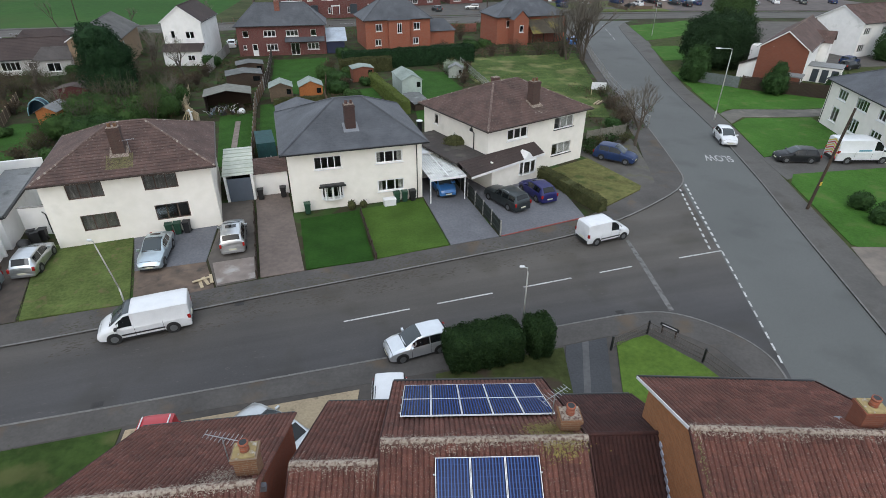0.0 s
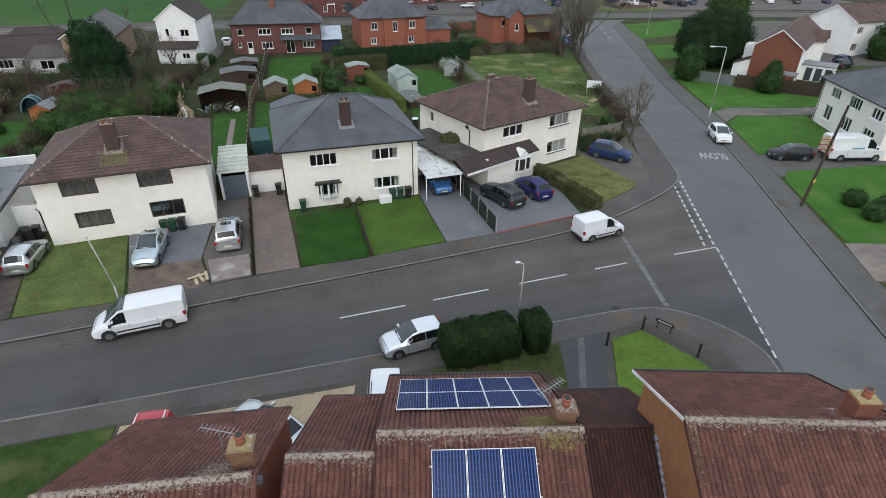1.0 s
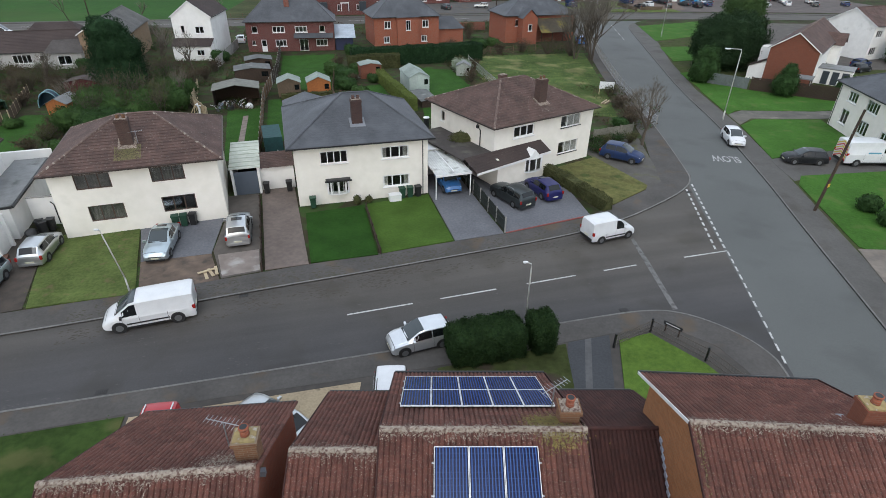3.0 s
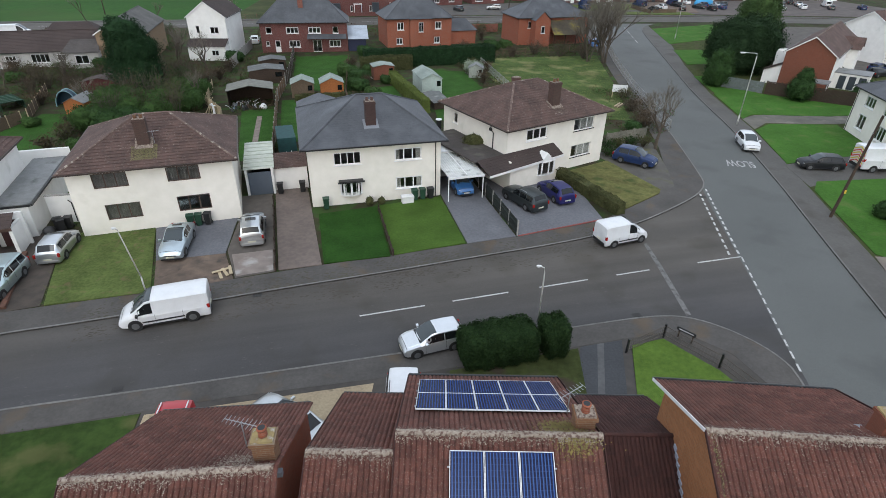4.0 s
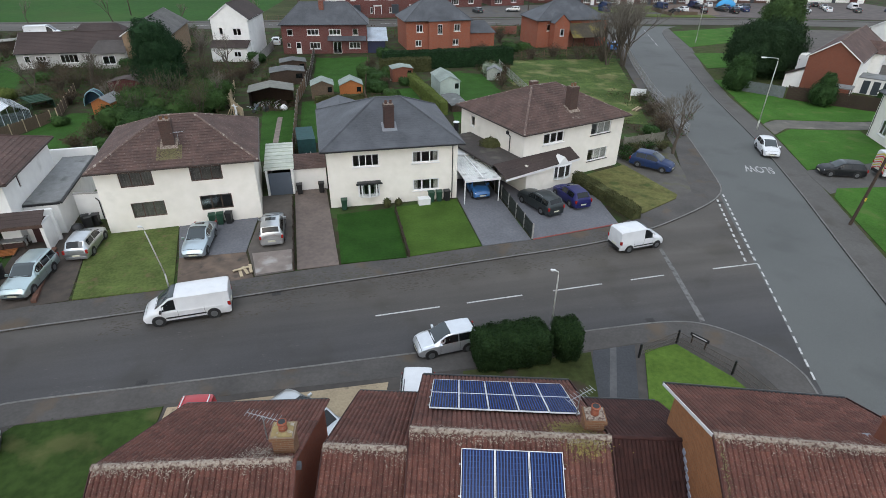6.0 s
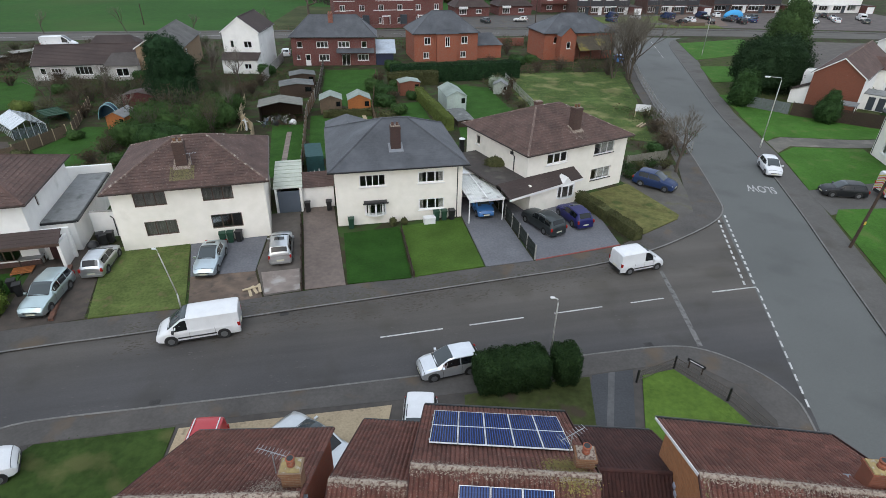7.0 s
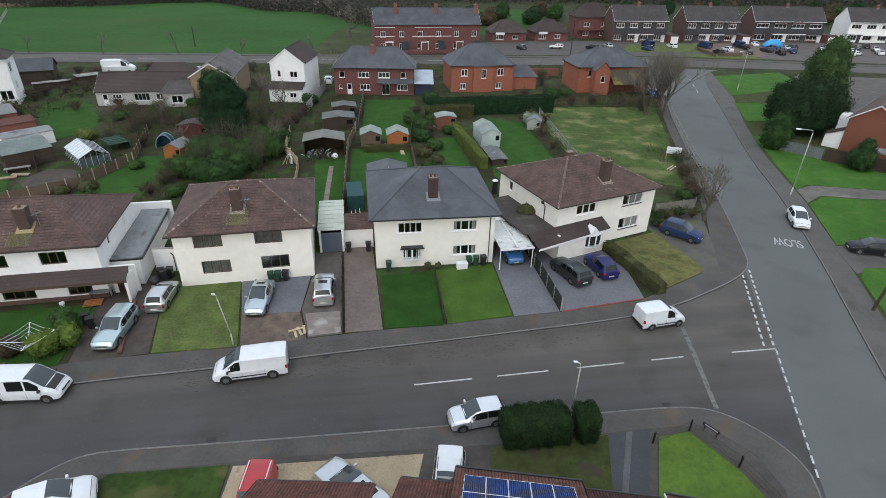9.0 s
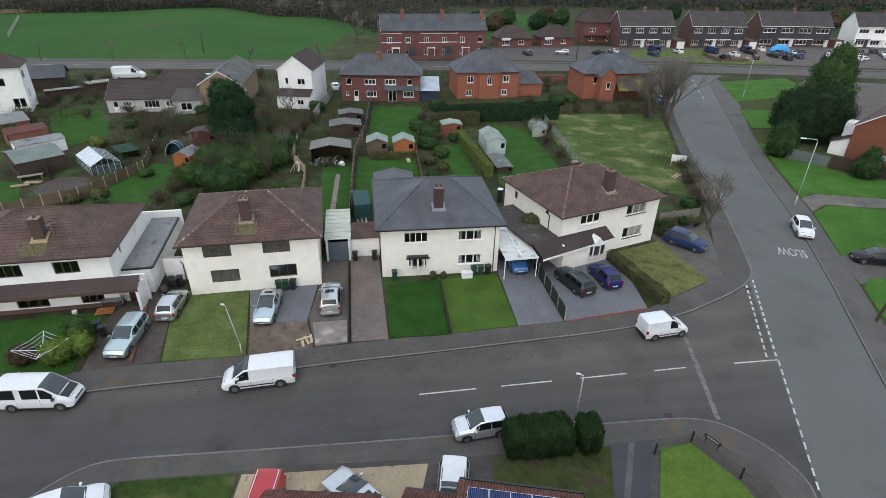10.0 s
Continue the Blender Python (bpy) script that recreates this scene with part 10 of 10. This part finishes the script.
for x, y, rz, w, wm, lab in ((80.0, 135.0, 0, 18.4, BRICK_DARK, "semi-detached pair with dark tile cladding"), (105.0, 135.4, -2, 18.6, BRICK_DARK, "semi-detached pair with dark tile cladding"), (131.0, 137.5, -4, 25.0, BRICK_DARK, "semi-detached pair with dark tile cladding"), (166.0, 136.5, -8, 21.0, RENDER_WHITE, "semi-detached pair with white rendered walls")):
    u = w / 4
    s = far_house(x, y, rz, w, 9.0, 6.6, 10.8, lab, wm, DARK_ROOF, "gable", [("S", 0.8 + u * k, 4.4, u - 1.9, 1.4, TH) for k in range(4)] + [("S", 0.6 + u * k, 0.7, u - 2.2, 1.6, TH) for k in range(4)], chim=((w / 2, 4.5, 10.4, 11.6),))
    if wm is not RENDER_WHITE:
        for k in range(4):
            part("cladding", boxes((0.1 + u * k, u * k + u - 0.02, -0.05, -0.004, 2.75, 4.3), (0.1 + u * k, u * k + 0.7, -0.05, -0.004, 4.302, 6.5), (u * k + u - 1.0, u * k + u - 0.02, -0.05, -0.004, 4.302, 6.5)), CLAD, s)
    part("fascia", boxes((-0.1, w + 0.1, -0.34, -0.27, 6.28, 6.5)), UPVC, s)
    for k in range(4):
        part("porch_wall", boxes((u * k + u - 1.5, u * k + u - 0.4, -0.3, -0.005, 0, 2.3)), UPVC if k % 2 else DARK_DOOR, s)
        part("porch_canopy", boxes((u * k + 0.4, u * k + u - 0.2, -0.9, -0.31, 2.4, 2.6)), UPVC if k % 3 else CLAD, s)
    part("garage", boxes((w + 0.1, w + 3.2, -3.0, 5.0, 0, 2.5)), BRICK_MAROON, s)
    part("garage_roof", boxes((w + 0.05, w + 3.3, -3.1, 5.1, 2.505, 2.6)), TILE_UMBER, s)
    part("garage_door", boxes((w + 0.4, w + 2.9, -3.06, -3.004, 0.05, 2.2)), UPVC, s)
bt = thing("tarpaulin_cover", 131.0, 126.0, 0.1, 0, "bright blue tarpaulin over a stored boat", "cover")
bm = bmesh.new()
bmesh.ops.create_icosphere(bm, subdivisions=3, radius=1)
for v in bm.verts:
    v.co = Vector((v.co.x * 3.6, v.co.y * 1.6, max(0, v.co.z * 2.3)))
part("tarpaulin", bm, plain("blue_tarpaulin", (0.05, 0.3, 0.6), 0.5), bt, smooth=True)
# east side: white house with grey roof
he_ = thing("house", 63.6, 8.2, 0.05, 246.5, "white rendered house with grey slate hip roof", "house")
walls(he_, 14.0, 10.0, 5.2, [("S", 2.2, 3.5, 2.0, 1.2, TH), ("S", 6.2, 3.5, 2.4, 1.2, dict(lights=4)), ("S", 10.6, 3.5, 2.0, 1.2, TH), ("S", 2.0, 0.9, 1.6, 1.7, WW), ("S", 6.0, 0.9, 2.0, 1.6, TH), ("S", 10.4, 0.9, 2.0, 1.6, TH)], RENDER_CREAM)
hip_roof(he_, 14.0, 10.0, 5.2, 7.9, 4.6, 9.4, SLATE, 0.4, 0.28)
downpipe(he_, 0.3, -0.06, 0, 5.1)
# east side: brick gabled house and white houses beyond
eb = thing("house", 76.0, 23.3, 0.05, 36, "brick gabled house with brown roof and white side wall", "house")
walls(eb, 22.0, 6.6, 5.2, [("S", 1.0, 0.9, 1.0, 1.2, WW)], RENDER_WHITE)
part("brick_skin", boxes((-0.03, -0.003, 0.0, 6.6, 0, 5.2)), BRICK_GABLE, eb, "red-brown brick end wall")
gable_roof(eb, 22.0, 6.6, 5.2, 7.55, TILE_BROWN, 0.3, 0.2, 0.33, HIP_TILE, BRICK_GABLE)
part("cross_wing", boxes((13.0, 17.0, -1.4, -0.004, 0, 4.6)), RENDER_WHITE, eb, "white rendered cross wing")
bm = bmesh.new()
courses(bm, (12.7, 2.0, 4.55), (12.7, -1.7, 4.55), (15.0, -1.7, 6.2), (15.0, 2.0, 6.2), 0.33)
courses(bm, (17.3, -1.7, 4.55), (17.3, 2.0, 4.55), (15.0, 2.0, 6.2), (15.0, -1.7, 6.2), 0.33)
part("cross_roof", bm, TILE_BROWN, eb)
bm = bmesh.new()
for yy, order in ((-1.4, 1), (-1.2, -1)):
    bm.faces.new([bm.verts.new(p) for p in ((13.0, yy, 4.6), (17.0, yy, 4.6), (15.0, yy, 6.15))][::order])
part("cross_gable", bm, RENDER_WHITE, eb)
part("garage", boxes((4.0, 8.0, -4.6, -0.004, 0, 2.3)), RENDER_WHITE, eb, "white garage beside the house")
part("garage_roof", boxes((3.9, 8.1, -4.7, -0.004, 2.304, 2.4)), FELT, eb, "grey felt garage roof")
for gy in (-4.3, -3.0, -1.7):
    part("garage_door", boxes((3.94, 3.996, gy, gy + 0.9, 0.1, 2.0)), DARK_DOOR, eb)
part("side_room", boxes((4.2, 7.0, 6.21, 8.6, 0, 4.4)), RENDER_WHITE, eb)
bm = bmesh.new()
courses(bm, (0.2, 9.2, 1.9), (0.2, 6.2, 3.3), (3.6, 6.2, 3.3), (3.6, 9.2, 1.9), 0.33)
part("lean_to_roof", bm, TILE_UMBER, eb)
bm = bmesh.new()
lean = [[bm.verts.new((x, y, z)) for y, z in ((6.22, 0), (9.0, 0), (9.0, 1.9), (6.22, 3.2))] for x in (0.4, 3.5)]
bm.faces.new(lean[0])
bm.faces.new(lean[1][::-1])
for i in range(4):
    bm.faces.new((lean[0][i], lean[1][i], lean[1][(i + 1) % 4], lean[0][(i + 1) % 4]))
bmesh.ops.recalc_face_normals(bm, faces=bm.faces)
part("lean_to", bm, RENDER_WHITE, eb)
part("carport_roof", boxes((-5.4, -2.6, -0.6, 3.2, 2.1, 2.25)), FELT, eb, "flat grey carport roof")
for py in (-0.4, 2.8):
    part("carport_post", boxes((-5.3, -5.18, py - 0.06, py + 0.06, 0, 2.099), (-2.8, -2.68, py - 0.06, py + 0.06, 0, 2.099)), WOOD_DARK, eb)
ew = thing("house", 103.0, 37.6, 0.05, 8, "white rendered gabled house with brown roof", "house")
walls(ew, 13.0, 9.0, 6.1, [("S", 0.8, 3.9, 1.8, 1.3, TH), ("S", 0.6, 0.9, 1.8, 1.4, TH), ("S", 6.0, 3.9, 2.0, 1.3, TH), ("S", 6.0, 0.9, 2.0, 1.4, TH)], RENDER_WHITE)
gable_roof(ew, 13.0, 9.0, 6.1, 8.6, TILE_BROWN, 0.3, 0.2, 0.35, None, RENDER_WHITE)
# far woodland and gardens closing the view
WOOD_BROWN = mat("winter_wood", (0.058, 0.052, 0.039), (0.034, 0.036, 0.025), 0.12, 0.95)
WOOD_GREEN = mat("dark_evergreen_wood", (0.026, 0.042, 0.02), (0.018, 0.028, 0.014), 0.12, 0.95)
wood = thing("far_woodland", 0, 0, 0, 0, "brown and dark green winter woodland on the horizon", "woodland", "", "stuff")
for cnt, y0, y1, ztop, size, shade, nm in ((60000, 262, 330, 8.5, 1.1, WOOD_BROWN, "branches"), (24000, 270, 335, 7.0, 1.3, WOOD_GREEN, "evergreen_growth")):
    px, py = rng.uniform(-420, 420, cnt), rng.uniform(y0, y1, cnt)
    top = ztop * (0.55 + 0.75 * np.abs(np.array([noise.noise((a * 0.05, b * 0.03, size)) for a, b in zip(px, py)])))
    pts = np.stack([px, py, rng.random(cnt) ** 0.8 * top], 1)
    cards(pts, np.tile((0, -1, 0.4), (cnt, 1)), size, shade, nm, wood, 0.7)
EDGE_X, EDGE_Y = (-160, -138, -110, -92, -70, -54, -42, -22, -12, 1, 10, 34), (217, 221, 230, 246, 253, 234, 217, 213, 199, 168, 156, 150)
px = rng.uniform(-160, 34, 52000)
py = np.interp(px, EDGE_X, EDGE_Y) + rng.random(52000) ** 1.3 * (264 - np.interp(px, EDGE_X, EDGE_Y)) + rng.normal(0, 1.5, 52000)
top = 7.5 * (0.5 + 0.8 * np.abs(np.array([noise.noise((a * 0.08, b * 0.05, 7.0)) for a, b in zip(px, py)])))
cards(np.stack([px, py, rng.random(52000) ** 1.2 * top], 1), np.tile((0, -1, 0.4), (52000, 1)), 0.75, WOOD_BROWN, "belt_branches", wood, 0.9)
for k, (hx, hy, hw) in enumerate(((-190, 272, 16), (-150, 268, 10))):
    v = far_house(hx, hy, 24, hw, 8.0, 5.0, 7.6, "pale rendered village house across the meadow", RENDER_GREY, DARK_ROOF, "gable", [("S", 1.5 + 3.5 * q, 2.9, 1.4, 1.3, WW) for q in range(3)] + [("S", 1.5 + 3.5 * q, 0.7, 1.4, 1.4, WW) for q in range(3)])
vw = thing("garden_wall", -152.0, 216.5, 0.03, 26, "long pale brick wall at the meadow's edge", "wall")
part("wall", boxes((0, 17, 0, 0.3, 0, 1.5)), BRICK_SAND, vw)
part("coping", boxes((-0.05, 17.05, -0.05, 0.35, 1.504, 1.6)), CONC_POST, vw)
fence([(-136.0, 205.0), (-112.0, 151.5)], 1.3, "pale post and rail fence across the meadow", CONC_POST, 3.0, False, CONC_POST, post=0.07, bars=9.0)
for i in range(26):
    bx = 30 + i * 8.5 + rng.uniform(-3, 3)
    by = 168 + rng.uniform(-8, 40) + 0.08 * (bx - 30)
    shrub(bx, by, "far dark garden tree", [((0, 0, 2.6), (4.2, 3.6, 3.4)), ((1.0, 0, 4.4), (2.6, 2.6, 2.4))], 0.5, (LEAF_HEDGE, LEAF_CONIFER, LEAF_BROWN)[i % 3], 160, "tree", name="tree")
slab("lawn", [(36, 150), (75, 152), (80, 230), (30, 240)], -0.2, 0.06, FIELD, "green gardens behind the far bungalows", "lawn")
wall_brick = thing("garden_wall", 31.0, 84.0, 0.03, -2, "red brick garden wall by the cross road", "wall")
part("wall", boxes((0, 14, 0, 0.25, 0, 1.8)), BRICK_RED, wall_brick)
